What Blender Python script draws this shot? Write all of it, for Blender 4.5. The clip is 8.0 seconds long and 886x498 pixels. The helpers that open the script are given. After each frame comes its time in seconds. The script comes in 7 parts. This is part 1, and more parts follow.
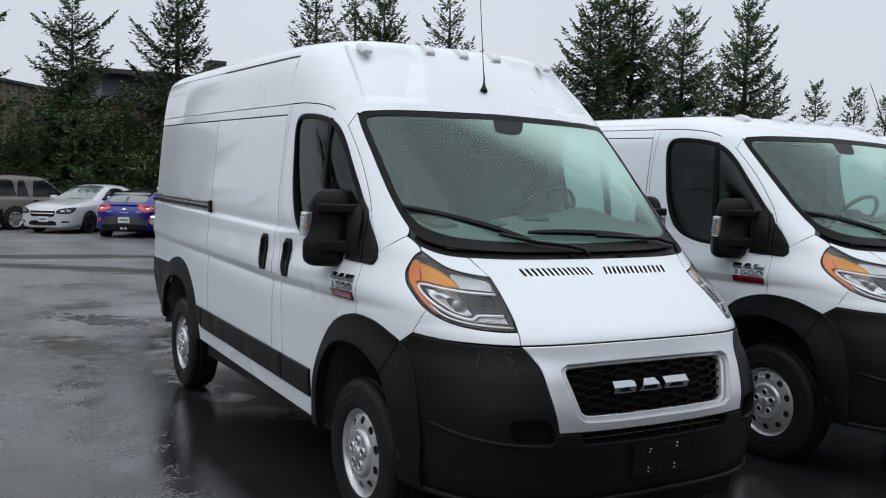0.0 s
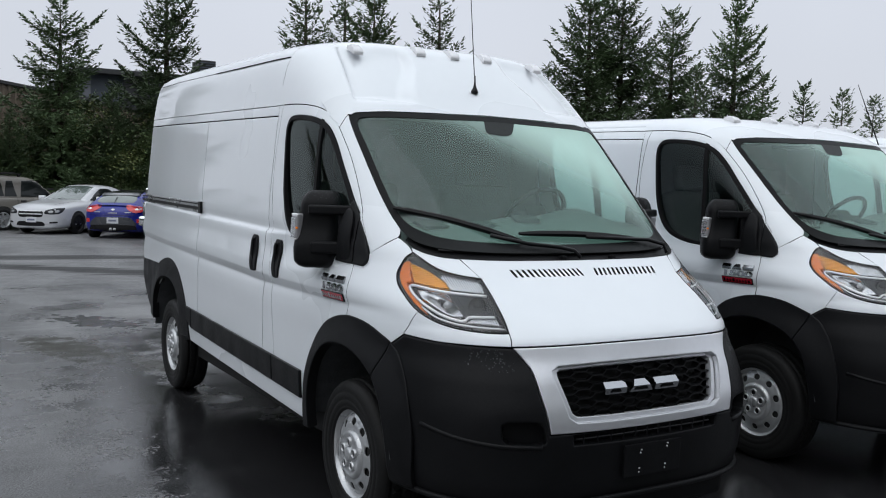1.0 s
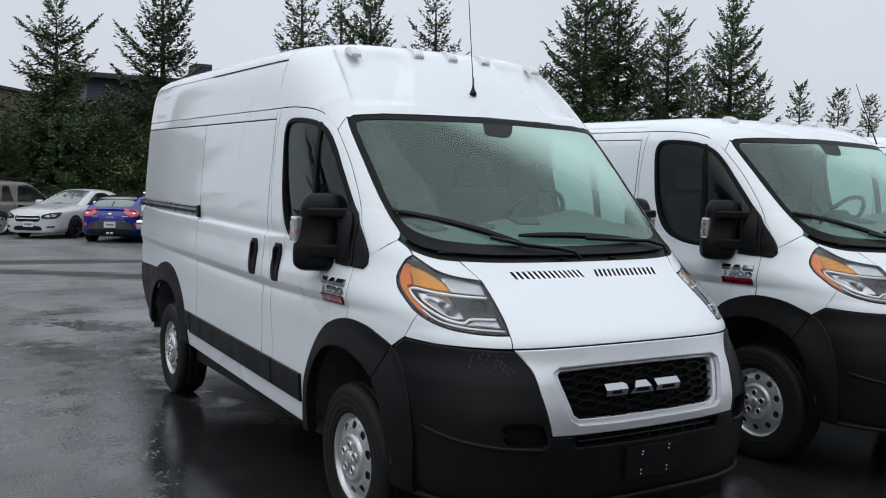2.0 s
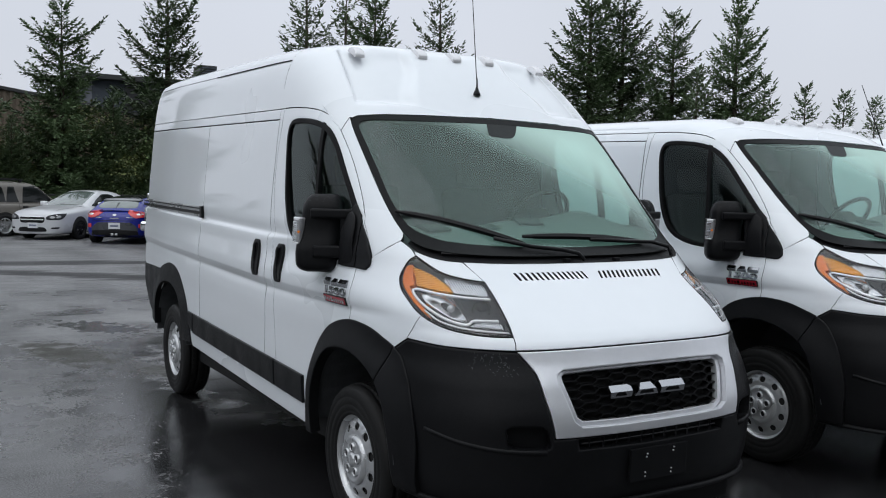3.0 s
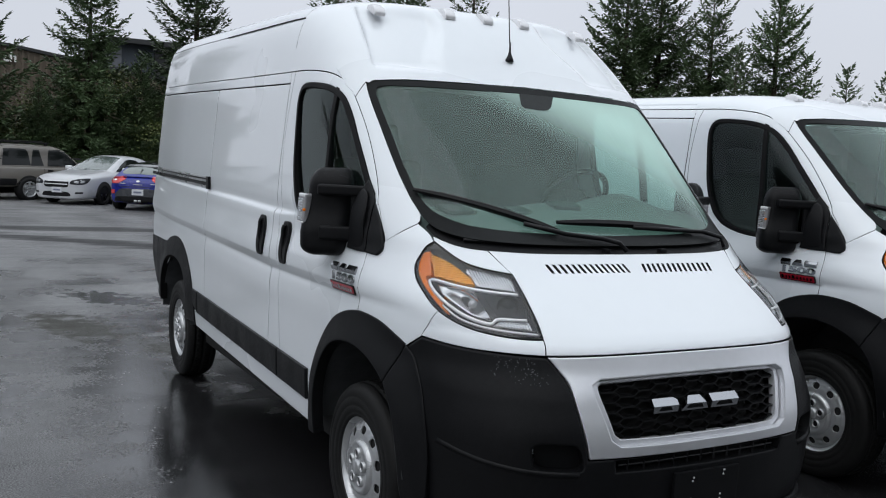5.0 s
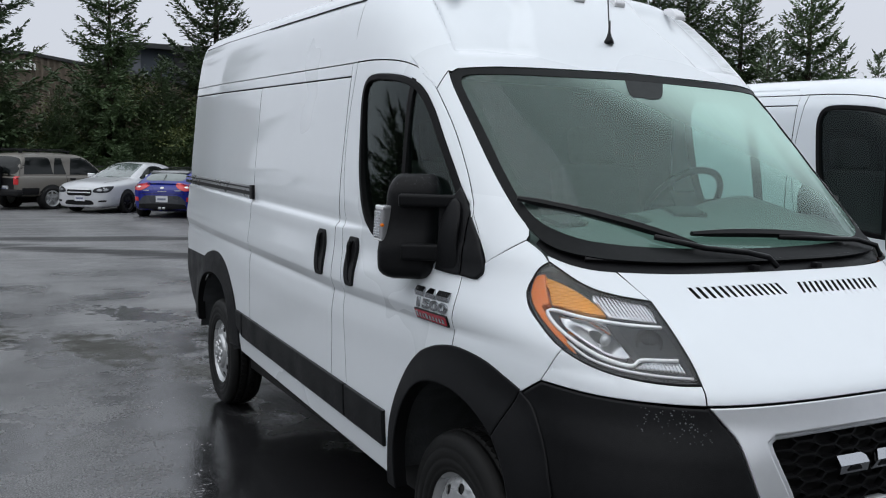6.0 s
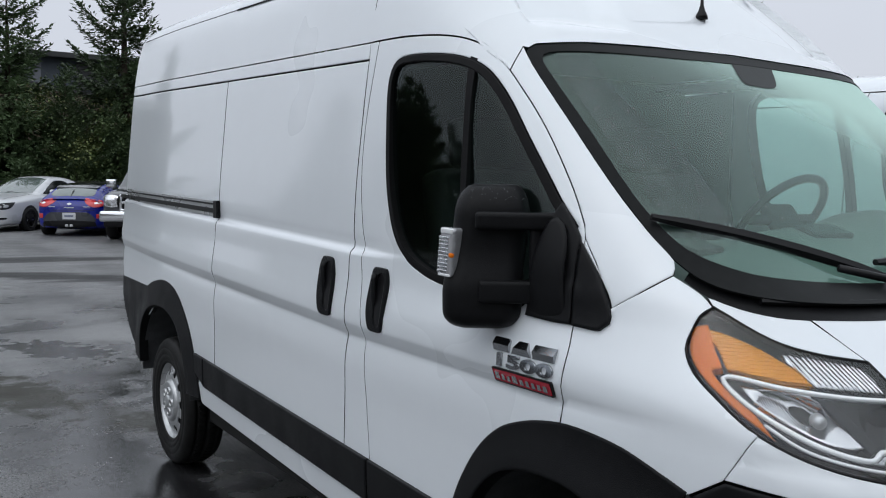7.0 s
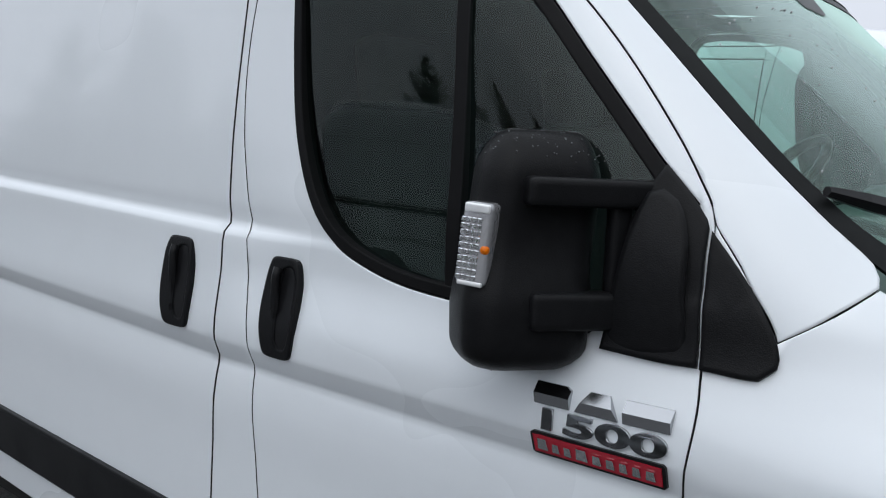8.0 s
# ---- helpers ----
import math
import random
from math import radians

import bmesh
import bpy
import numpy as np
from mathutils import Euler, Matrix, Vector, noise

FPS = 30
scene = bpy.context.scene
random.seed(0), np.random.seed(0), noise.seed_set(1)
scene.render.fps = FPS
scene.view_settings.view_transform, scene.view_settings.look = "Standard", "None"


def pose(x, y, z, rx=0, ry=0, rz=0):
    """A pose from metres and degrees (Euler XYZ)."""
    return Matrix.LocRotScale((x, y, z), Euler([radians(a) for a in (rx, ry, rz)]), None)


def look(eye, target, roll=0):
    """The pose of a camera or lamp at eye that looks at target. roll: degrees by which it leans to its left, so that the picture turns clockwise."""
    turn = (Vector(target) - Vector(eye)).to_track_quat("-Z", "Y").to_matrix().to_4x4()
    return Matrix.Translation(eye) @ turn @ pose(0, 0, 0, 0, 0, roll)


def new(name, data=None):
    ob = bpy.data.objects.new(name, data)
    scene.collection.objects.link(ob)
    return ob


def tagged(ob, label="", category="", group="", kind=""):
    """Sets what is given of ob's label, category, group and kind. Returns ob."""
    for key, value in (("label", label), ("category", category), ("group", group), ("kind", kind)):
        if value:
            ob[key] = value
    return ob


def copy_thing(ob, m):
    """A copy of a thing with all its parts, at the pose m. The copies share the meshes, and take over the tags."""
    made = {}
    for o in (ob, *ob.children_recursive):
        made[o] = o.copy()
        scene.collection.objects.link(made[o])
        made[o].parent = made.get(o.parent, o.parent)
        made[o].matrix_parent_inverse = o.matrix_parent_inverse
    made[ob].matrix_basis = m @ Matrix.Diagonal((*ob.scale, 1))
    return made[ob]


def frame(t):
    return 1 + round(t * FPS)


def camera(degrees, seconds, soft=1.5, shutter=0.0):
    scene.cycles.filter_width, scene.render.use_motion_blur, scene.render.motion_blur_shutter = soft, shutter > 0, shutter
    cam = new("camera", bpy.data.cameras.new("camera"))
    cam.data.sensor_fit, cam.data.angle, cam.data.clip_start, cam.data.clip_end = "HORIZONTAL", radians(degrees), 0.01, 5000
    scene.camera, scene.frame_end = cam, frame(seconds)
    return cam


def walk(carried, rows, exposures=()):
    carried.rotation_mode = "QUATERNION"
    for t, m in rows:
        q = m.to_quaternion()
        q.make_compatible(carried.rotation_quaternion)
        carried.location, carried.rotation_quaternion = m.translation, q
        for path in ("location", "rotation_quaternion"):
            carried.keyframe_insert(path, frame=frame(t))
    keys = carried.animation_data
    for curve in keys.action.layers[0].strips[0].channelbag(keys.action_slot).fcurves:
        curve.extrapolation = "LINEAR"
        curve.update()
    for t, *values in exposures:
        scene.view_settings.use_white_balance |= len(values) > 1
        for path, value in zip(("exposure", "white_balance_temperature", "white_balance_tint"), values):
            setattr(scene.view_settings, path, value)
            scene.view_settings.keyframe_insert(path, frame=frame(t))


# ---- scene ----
from mathutils import bvhtree, geometry

cam = camera(51.9, 8.0, soft=1.1)
PATH = [
    (0, (3.98, -2.815, 1.658), (2.251, -1.817, 1.528), 1.4),
    (0.5, (3.978, -2.813, 1.662), (2.254, -1.808, 1.532), 1.4),
    (1, (3.982, -2.824, 1.664), (2.265, -1.807, 1.535), 1.4),
    (1.5, (3.972, -2.828, 1.665), (2.259, -1.803, 1.538), 1.1),
    (3, (3.952, -2.813, 1.66), (2.232, -1.799, 1.539), 1.1),
    (3.5, (3.91, -2.771, 1.659), (2.189, -1.764, 1.509), 1.3),
    (4, (3.852, -2.644, 1.66), (2.118, -1.661, 1.495), 2.5),
    (5.5, (3.196, -2.515, 1.681), (1.443, -1.571, 1.496), 2.1),
    (6, (2.772, -2.491, 1.685), (1.008, -1.568, 1.5), 1.2),
    (6.5, (2.272, -2.542, 1.684), (0.56, -1.524, 1.505), 0.3),
    (7, (1.718, -2.482, 1.66), (0.05, -1.39, 1.507), 0.9),
    (7.5, (1.145, -2.396, 1.646), (-0.36, -1.092, 1.466), 1.3),
    (8, (0.573, -2.247, 1.616), (-0.716, -0.735, 1.39), 2.8),
]
walk(cam, [(t, look(eye, target, roll)) for t, eye, target, roll in PATH], exposures=((0, 0.05, 6500, 10), (6.5, 0.05, 6500, 10), (7.0, 0.03, 6450, 10), (7.5, -0.06, 6400, 9), (8.0, 0.18, 6450, 10)))

# ---- sky, sun ----
world = bpy.data.worlds.new("overcast")
scene.world = world
world.use_nodes = True
wn, wl = world.node_tree.nodes, world.node_tree.links
wn.clear()
w_out = wn.new("ShaderNodeOutputWorld")
w_bg = wn.new("ShaderNodeBackground")
w_sky = wn.new("ShaderNodeTexSky")
w_sky.sky_type, w_sky.sun_disc = "NISHITA", False
w_sky.sun_elevation, w_sky.sun_rotation = radians(56), radians(152)
w_sky.air_density, w_sky.dust_density = 1.5, 4.0
w_bw = wn.new("ShaderNodeHueSaturation")
w_bw.inputs["Saturation"].default_value = 0.12
w_bw.inputs["Value"].default_value = 0.03
w_geo = wn.new("ShaderNodeTexCoord")
w_sep = wn.new("ShaderNodeSeparateXYZ")
w_ramp = wn.new("ShaderNodeValToRGB")
w_ramp.color_ramp.elements[0].position, w_ramp.color_ramp.elements[0].color = 0.0, (0.55, 0.585, 0.655, 1)
w_ramp.color_ramp.elements[1].position, w_ramp.color_ramp.elements[1].color = 1.0, (1.08, 1.17, 1.26, 1)
w_mid = w_ramp.color_ramp.elements.new(0.22)
w_mid.color = (0.53, 0.57, 0.65, 1)
w_noise = wn.new("ShaderNodeTexNoise")
w_noise.inputs["Scale"].default_value, w_noise.inputs["Detail"].default_value = 1.6, 4.0
w_cloud = wn.new("ShaderNodeMapRange")
w_cloud.inputs["From Min"].default_value, w_cloud.inputs["From Max"].default_value = 0.3, 0.7
w_cloud.inputs["To Min"].default_value, w_cloud.inputs["To Max"].default_value = 0.94, 1.06
w_mul = wn.new("ShaderNodeVectorMath")
w_mul.operation = "SCALE"
w_add = wn.new("ShaderNodeVectorMath")
w_add.operation = "ADD"
wl.new(w_geo.outputs["Generated"], w_sep.inputs[0])
wl.new(w_geo.outputs["Generated"], w_noise.inputs["Vector"])
wl.new(w_sep.outputs["Z"], w_ramp.inputs[0])
wl.new(w_noise.outputs[0], w_cloud.inputs["Value"])
wl.new(w_ramp.outputs["Color"], w_mul.inputs[0])
wl.new(w_cloud.outputs[0], w_mul.inputs["Scale"])
wl.new(w_sky.outputs["Color"], w_bw.inputs["Color"])
wl.new(w_mul.outputs[0], w_add.inputs[0])
wl.new(w_bw.outputs["Color"], w_add.inputs[1])
wl.new(w_add.outputs[0], w_bg.inputs["Color"])
w_bg.inputs["Strength"].default_value = 1.0
wl.new(w_bg.outputs[0], w_out.inputs["Surface"])

sun = new("sun", bpy.data.lights.new("sun", "SUN"))
sun.data.energy, sun.data.angle, sun.data.color = 0.30, radians(100), (1.0, 0.97, 0.93)
sun.matrix_world = look((7, -13, 22), (0, 0, 0))


# ---- materials ----
def material(name, colour, rough=0.5, metal=0.0, coat=0.0, grain=0.0, scale=20.0, bump=0.0, bump_scale=200.0, dirt=0.0, spread=0.0, trans=0.0, ior=1.45, spec=0.5):
    """A node material: colour broken by noise at two scales, fine relief, optional clear coat."""
    m = bpy.data.materials.new(name)
    m.use_nodes = True
    n, l = m.node_tree.nodes, m.node_tree.links
    b = n["Principled BSDF"]
    b.inputs["Base Color"].default_value = (*colour, 1)
    b.inputs["Roughness"].default_value, b.inputs["Metallic"].default_value = rough, metal
    b.inputs["Coat Weight"].default_value, b.inputs["Coat Roughness"].default_value = coat, 0.04
    b.inputs["IOR"].default_value, b.inputs["Transmission Weight"].default_value = ior, trans
    b.inputs["Specular IOR Level"].default_value = spec
    co = n.new("ShaderNodeTexCoord")
    if grain or dirt:
        fine, wide = n.new("ShaderNodeTexNoise"), n.new("ShaderNodeTexNoise")
        fine.inputs["Scale"].default_value, fine.inputs["Detail"].default_value = scale, 6.0
        wide.inputs["Scale"].default_value, wide.inputs["Detail"].default_value = scale * 0.08, 3.0
        mix = n.new("ShaderNodeMix")
        mix.data_type = "FLOAT"
        mix.inputs[0].default_value = 0.5
        rng = n.new("ShaderNodeMapRange")
        rng.inputs["From Min"].default_value, rng.inputs["From Max"].default_value = 0.3, 0.7
        rng.inputs["To Min"].default_value, rng.inputs["To Max"].default_value = 1 - grain, 1 + grain
        vm = n.new("ShaderNodeVectorMath")
        vm.operation = "SCALE"
        vm.inputs[0].default_value = colour
        l.new(co.outputs["Object"], fine.inputs["Vector"])
        l.new(co.outputs["Object"], wide.inputs["Vector"])
        l.new(fine.outputs[0], mix.inputs[2])
        l.new(wide.outputs[0], mix.inputs[3])
        l.new(mix.outputs[0], rng.inputs["Value"])
        l.new(rng.outputs[0], vm.inputs["Scale"])
        l.new(vm.outputs[0], b.inputs["Base Color"])
        rr = n.new("ShaderNodeMapRange")
        rr.inputs["From Min"].default_value, rr.inputs["From Max"].default_value = 0.3, 0.7
        rr.inputs["To Min"].default_value, rr.inputs["To Max"].default_value = max(0.02, rough - dirt), min(1, rough + dirt)
        l.new(wide.outputs[0], rr.inputs["Value"])
        l.new(rr.outputs[0], b.inputs["Roughness"])
        if spread:
            oi = n.new("ShaderNodeObjectInfo")
            r2 = n.new("ShaderNodeMapRange")
            r2.inputs["To Min"].default_value, r2.inputs["To Max"].default_value = 1 - spread, 1 + spread
            v2 = n.new("ShaderNodeVectorMath")
            v2.operation = "SCALE"
            l.new(oi.outputs["Random"], r2.inputs["Value"])
            l.new(vm.outputs[0], v2.inputs[0])
            l.new(r2.outputs[0], v2.inputs["Scale"])
            l.new(v2.outputs[0], b.inputs["Base Color"])
    if bump:
        t = n.new("ShaderNodeTexNoise")
        t.inputs["Scale"].default_value, t.inputs["Detail"].default_value = bump_scale, 4.0
        bp = n.new("ShaderNodeBump")
        bp.inputs["Strength"].default_value, bp.inputs["Distance"].default_value = 1.0, bump
        l.new(co.outputs["Object"], t.inputs["Vector"])
        l.new(t.outputs[0], bp.inputs["Height"])
        l.new(bp.outputs[0], b.inputs["Normal"])
    return m


def wet_paint(name, colour, rough=0.3, coat=1.0):
    """Clear-coated car paint with a light orange peel and a faint film of rain."""
    m = material(name, colour, rough, coat=coat, grain=0.015, scale=9.0, dirt=0.05, bump=0.00008, bump_scale=60.0)
    return m


def clear_glass(name, tint, rough=0.0, cover=0.5, film=0.0, film_tint=(0.52, 0.82, 0.72), fog=0.0, thin=0.85, thick=1.4):
    """Thin tinted pane: part of the light goes straight through, the rest mirrors by angle; a film of rain dulls it in
    streaks; fog paints mist and sky glare over it.
    """
    m = bpy.data.materials.new(name)
    m.use_nodes = True
    n, l = m.node_tree.nodes, m.node_tree.links
    n.clear()
    out, tr, gl, mix, fr, pw, sc = (n.new(k) for k in ("ShaderNodeOutputMaterial", "ShaderNodeBsdfTransparent", "ShaderNodeBsdfGlossy", "ShaderNodeMixShader", "ShaderNodeLayerWeight", "ShaderNodeMath", "ShaderNodeMath"))
    tr.inputs["Color"].default_value = (*tint, 1)
    gl.inputs["Roughness"].default_value = rough
    gl.inputs["Color"].default_value = (cover * (0.4 + 0.6 * tint[0]), cover * (0.4 + 0.6 * tint[1]), cover * (0.4 + 0.6 * tint[2]), 1)
    fr.inputs["Blend"].default_value = 0.5
    pw.operation, sc.operation = "POWER", "MULTIPLY_ADD"
    pw.inputs[1].default_value = 4.6
    sc.inputs[1].default_value, sc.inputs[2].default_value = 0.92, 0.055
    l.new(fr.outputs["Facing"], pw.inputs[0])
    l.new(pw.outputs[0], sc.inputs[0])
    l.new(sc.outputs[0], mix.inputs[0])
    l.new(tr.outputs[0], mix.inputs[1])
    l.new(gl.outputs[0], mix.inputs[2])
    last = mix
    if film:
        df = n.new("ShaderNodeBsdfDiffuse")
        df.inputs["Color"].default_value = (*film_tint, 1)
        co, mp, ns, rg, m2 = (n.new(k) for k in ("ShaderNodeTexCoord", "ShaderNodeMapping", "ShaderNodeTexNoise", "ShaderNodeMapRange", "ShaderNodeMixShader"))
        mp.inputs["Scale"].default_value = (4.0, 95.0, 4.0)
        ns.inputs["Scale"].default_value, ns.inputs["Detail"].default_value = 1.0, 5.0
        rg.inputs["From Min"].default_value, rg.inputs["From Max"].default_value = 0.45, 0.80
        rg.inputs["To Min"].default_value, rg.inputs["To Max"].default_value = film * thin, film * thick
        l.new(co.outputs["Object"], mp.inputs[0])
        l.new(mp.outputs[0], ns.inputs["Vector"])
        l.new(ns.outputs[0], rg.inputs["Value"])
        strength = rg.outputs[0]
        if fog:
            # Mist with sky glare painted in as pale film, stronger up and towards +y.
            sp, mist_glare, ad = n.new("ShaderNodeSeparateXYZ"), n.new("ShaderNodeMapRange"), n.new("ShaderNodeMath")
            mist_glare.interpolation_type = "SMOOTHSTEP"
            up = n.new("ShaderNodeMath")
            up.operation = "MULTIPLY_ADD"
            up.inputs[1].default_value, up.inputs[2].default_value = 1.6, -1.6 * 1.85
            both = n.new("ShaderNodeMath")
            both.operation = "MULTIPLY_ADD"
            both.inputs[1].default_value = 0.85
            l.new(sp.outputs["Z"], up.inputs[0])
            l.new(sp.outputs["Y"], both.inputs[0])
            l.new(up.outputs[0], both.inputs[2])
            mist_glare.inputs["From Min"].default_value, mist_glare.inputs["From Max"].default_value = -0.12, 0.60
            mist_glare.inputs["To Min"].default_value, mist_glare.inputs["To Max"].default_value = 0.0, fog
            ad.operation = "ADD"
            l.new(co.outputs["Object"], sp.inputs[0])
            l.new(both.outputs[0], mist_glare.inputs["Value"])
            l.new(mist_glare.outputs[0], ad.inputs[0])
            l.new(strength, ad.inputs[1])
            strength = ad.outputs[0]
        l.new(strength, m2.inputs[0])
        l.new(mix.outputs[0], m2.inputs[1])
        l.new(df.outputs[0], m2.inputs[2])
        last = m2
    l.new(last.outputs[0], out.inputs["Surface"])
    return m


WHITE = wet_paint("white_paint", (0.755, 0.79, 0.825))
# Near-black for panel gaps: their shade put into edges and seam lines.
SEAM = material("seam_shade", (0.02, 0.02, 0.021), 0.8)
SILVER = material("silver_paint", (0.66, 0.67, 0.70), 0.34, 0.55, coat=0.5, grain=0.03, scale=400.0)
PLASTIC = material("black_textured_plastic", (0.0075, 0.0077, 0.0086), 0.40, grain=0.25, scale=60.0, dirt=0.1, bump=0.0006, bump_scale=420.0, spec=0.15)
SMOOTH_BLACK = material("smooth_black_plastic", (0.008, 0.008, 0.009), 0.3, grain=0.1, scale=30.0, dirt=0.05, spec=0.25)
SEAL = material("window_rubber", (0.006, 0.006, 0.0065), 0.55, grain=0.2, scale=40.0, dirt=0.1, spec=0.12)
LINER = material("arch_liner", (0.060, 0.064, 0.068), 0.75, grain=0.35, scale=14.0, dirt=0.1, bump=0.002, bump_scale=90.0)
RUBBER = material("tyre_rubber", (0.009, 0.009, 0.009), 0.6, spec=0.25, grain=0.35, scale=40.0, dirt=0.15, bump=0.0008, bump_scale=260.0)
STEEL = material("painted_steel", (0.50, 0.51, 0.52), 0.30, 0.60, grain=0.12, scale=25.0, dirt=0.1, bump=0.0002, bump_scale=300.0)
CHROME = material("chrome", (0.75, 0.76, 0.78), 0.06, 1.0)
MARK = material("mark_chrome", (0.40, 0.41, 0.43), 0.14, 1.0)
BRIGHT = material("bright_trim", (0.84, 0.85, 0.86), 0.22, 0.25, coat=0.6)
RED = material("red_enamel", (0.42, 0.012, 0.03), 0.25, coat=0.8)
AMBER = material("amber_lens", (0.74, 0.165, 0.001), 0.3, coat=0.15, spec=0.25, bump=0.0008, bump_scale=140.0)
REFLECTOR = material("lamp_reflector", (0.72, 0.73, 0.75), 0.14, 0.95, bump=0.004, bump_scale=45.0)
LAMP_DARK = material("lamp_housing", (0.022, 0.023, 0.026), 0.35, grain=0.2, scale=60.0, spec=0.15)


def fluted(name, colour, metal, rough, y_scale, z_scale, depth=0.004):
    """Lamp optics: fine upright flutes crossed by level ones."""
    m = material(name, colour, rough, metal, coat=0.3)
    n, l = m.node_tree.nodes, m.node_tree.links
    co, last = n.new("ShaderNodeTexCoord"), None
    for axis, sc in (("Y", y_scale), ("Z", z_scale)):
        if not sc:
            continue
        w, bp = n.new("ShaderNodeTexWave"), n.new("ShaderNodeBump")
        w.wave_type, w.bands_direction = "BANDS", axis
        w.inputs["Scale"].default_value, w.inputs["Distortion"].default_value = sc, 0.6
        bp.inputs["Strength"].default_value, bp.inputs["Distance"].default_value = 1.0, depth
        l.new(co.outputs["Object"], w.inputs["Vector"])
        l.new(w.outputs["Fac"], bp.inputs["Height"])
        if last:
            l.new(last.outputs[0], bp.inputs["Normal"])
        last = bp
    l.new(last.outputs[0], n["Principled BSDF"].inputs["Normal"])
    return m


AMBER_FLUTED = fluted("amber_optic", (0.95, 0.36, 0.012), 0.55, 0.16, 0, 42.0, 0.003)
CLEAR_FLUTED = fluted("clear_optic", (0.66, 0.67, 0.68), 0.9, 0.14, 34.0, 0, 0.003)
MAIN_FLUTED = fluted("main_optic", (0.52, 0.525, 0.535), 0.97, 0.08, 60.0, 0, 0.0001)
LENS = clear_glass("lamp_lens", (0.93, 0.94, 0.95), 0.02, 0.9)
CLEAR_LENS = material("clear_marker_lens", (0.46, 0.46, 0.48), 0.12, 0.5, coat=1.0, bump=0.002, bump_scale=120.0)
ROOF_LENS = material("clear_roof_lens", (0.72, 0.72, 0.74), 0.10, 0.15, coat=1.0, bump=0.003, bump_scale=90.0)
# fog whitens the upper driver's side for mist and sky glare.
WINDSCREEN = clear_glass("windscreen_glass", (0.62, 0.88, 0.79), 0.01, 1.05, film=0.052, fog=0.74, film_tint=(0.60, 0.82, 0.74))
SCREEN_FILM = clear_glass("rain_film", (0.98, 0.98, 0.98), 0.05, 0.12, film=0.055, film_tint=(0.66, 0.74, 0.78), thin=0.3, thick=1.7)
# Screen drops painted pale for the sky light they would refract.
SKYLIT_BEAD = material("skylit_rain_bead", (0.42, 0.45, 0.46), 0.04, coat=0.6, spec=0.6)
FRIT = material("ceramic_border", (0.013, 0.014, 0.0145), 0.4, spec=0.08, grain=0.2, scale=30.0)
SIDE_GLASS = clear_glass("side_glass", (0.50, 0.63, 0.59), 0.0, 0.85)
WATER = material("water_drop", (0.09, 0.094, 0.10), 0.03, coat=0.4, spec=0.6)
CABIN = material("cabin_plastic", (0.105, 0.108, 0.107), 0.6, grain=0.15, scale=50.0, bump=0.0004, bump_scale=400.0)
SEAT = material("seat_fabric", (0.040, 0.042, 0.042), 0.85, grain=0.3, scale=90.0, bump=0.001, bump_scale=500.0)
CABIN_DARK = material("cabin_fabric", (0.030, 0.031, 0.032), 0.85, grain=0.3, scale=90.0, bump=0.001, bump_scale=500.0)
HEADLINER = material("headliner", (0.20, 0.205, 0.20), 0.9, grain=0.1, scale=60.0)
SENSOR_GREY = material("printed_dots", (0.018, 0.021, 0.021), 0.4, spec=0.15, grain=0.2, scale=40.0)
GRILLE = material("grille_black", (0.006, 0.006, 0.0065), 0.4, spec=0.10, grain=0.2, scale=40.0)
UNDER = material("underbody", (0.012, 0.012, 0.012), 0.8, grain=0.3, scale=30.0)


# ---- mesh helpers ----
def part(name, bm, mat, parent=None, label="", smooth=False):
    """Links a bmesh as one mesh object under a thing or part."""
    me = bpy.data.meshes.new(name)
    bm.to_mesh(me)
    bm.free()
    me.materials.append(mat)
    if smooth:
        me.shade_smooth()
    ob = new(name, me)
    ob.parent = parent
    return tagged(ob, label) if label else ob


def rounded(bm, width, segments=2, angle=0.5):
    edges = [e for e in bm.edges if len(e.link_faces) == 2 and e.calc_face_angle(0) > angle]
    bmesh.ops.bevel(bm, geom=edges, offset=width, segments=segments, affect="EDGES", profile=0.7)
    return bm


def box(size, centre, bevel=0.0, segments=2, turn=(0, 0, 0)):
    bm = bmesh.new()
    bmesh.ops.create_cube(bm, size=1)
    bmesh.ops.scale(bm, vec=size, verts=bm.verts)
    if bevel:
        rounded(bm, bevel, segments)
    bmesh.ops.transform(bm, matrix=pose(*centre, *turn), verts=bm.verts)
    return bm


def join(*bms):
    """Merges several bmeshes of one part."""
    out = bms[0]
    for b in bms[1:]:
        me = bpy.data.meshes.new("scratch")
        b.to_mesh(me)
        b.free()
        out.from_mesh(me)
        bpy.data.meshes.remove(me)
    return out


def lathe(profile, n=48, m=None):
    """A turned body about the y axis from (radius, y) pairs."""
    bm = bmesh.new()
    rings = []
    for r, y in profile:
        rings.append([bm.verts.new((r * math.cos(2 * math.pi * k / n), y, r * math.sin(2 * math.pi * k / n))) for k in range(n)])
    for a, b in zip(rings, rings[1:]):
        for k in range(n):
            bm.faces.new((a[k], b[k], b[(k + 1) % n], a[(k + 1) % n]))
    bmesh.ops.recalc_face_normals(bm, faces=bm.faces)
    if m is not None:
        bmesh.ops.transform(bm, matrix=m, verts=bm.verts)
    return bm


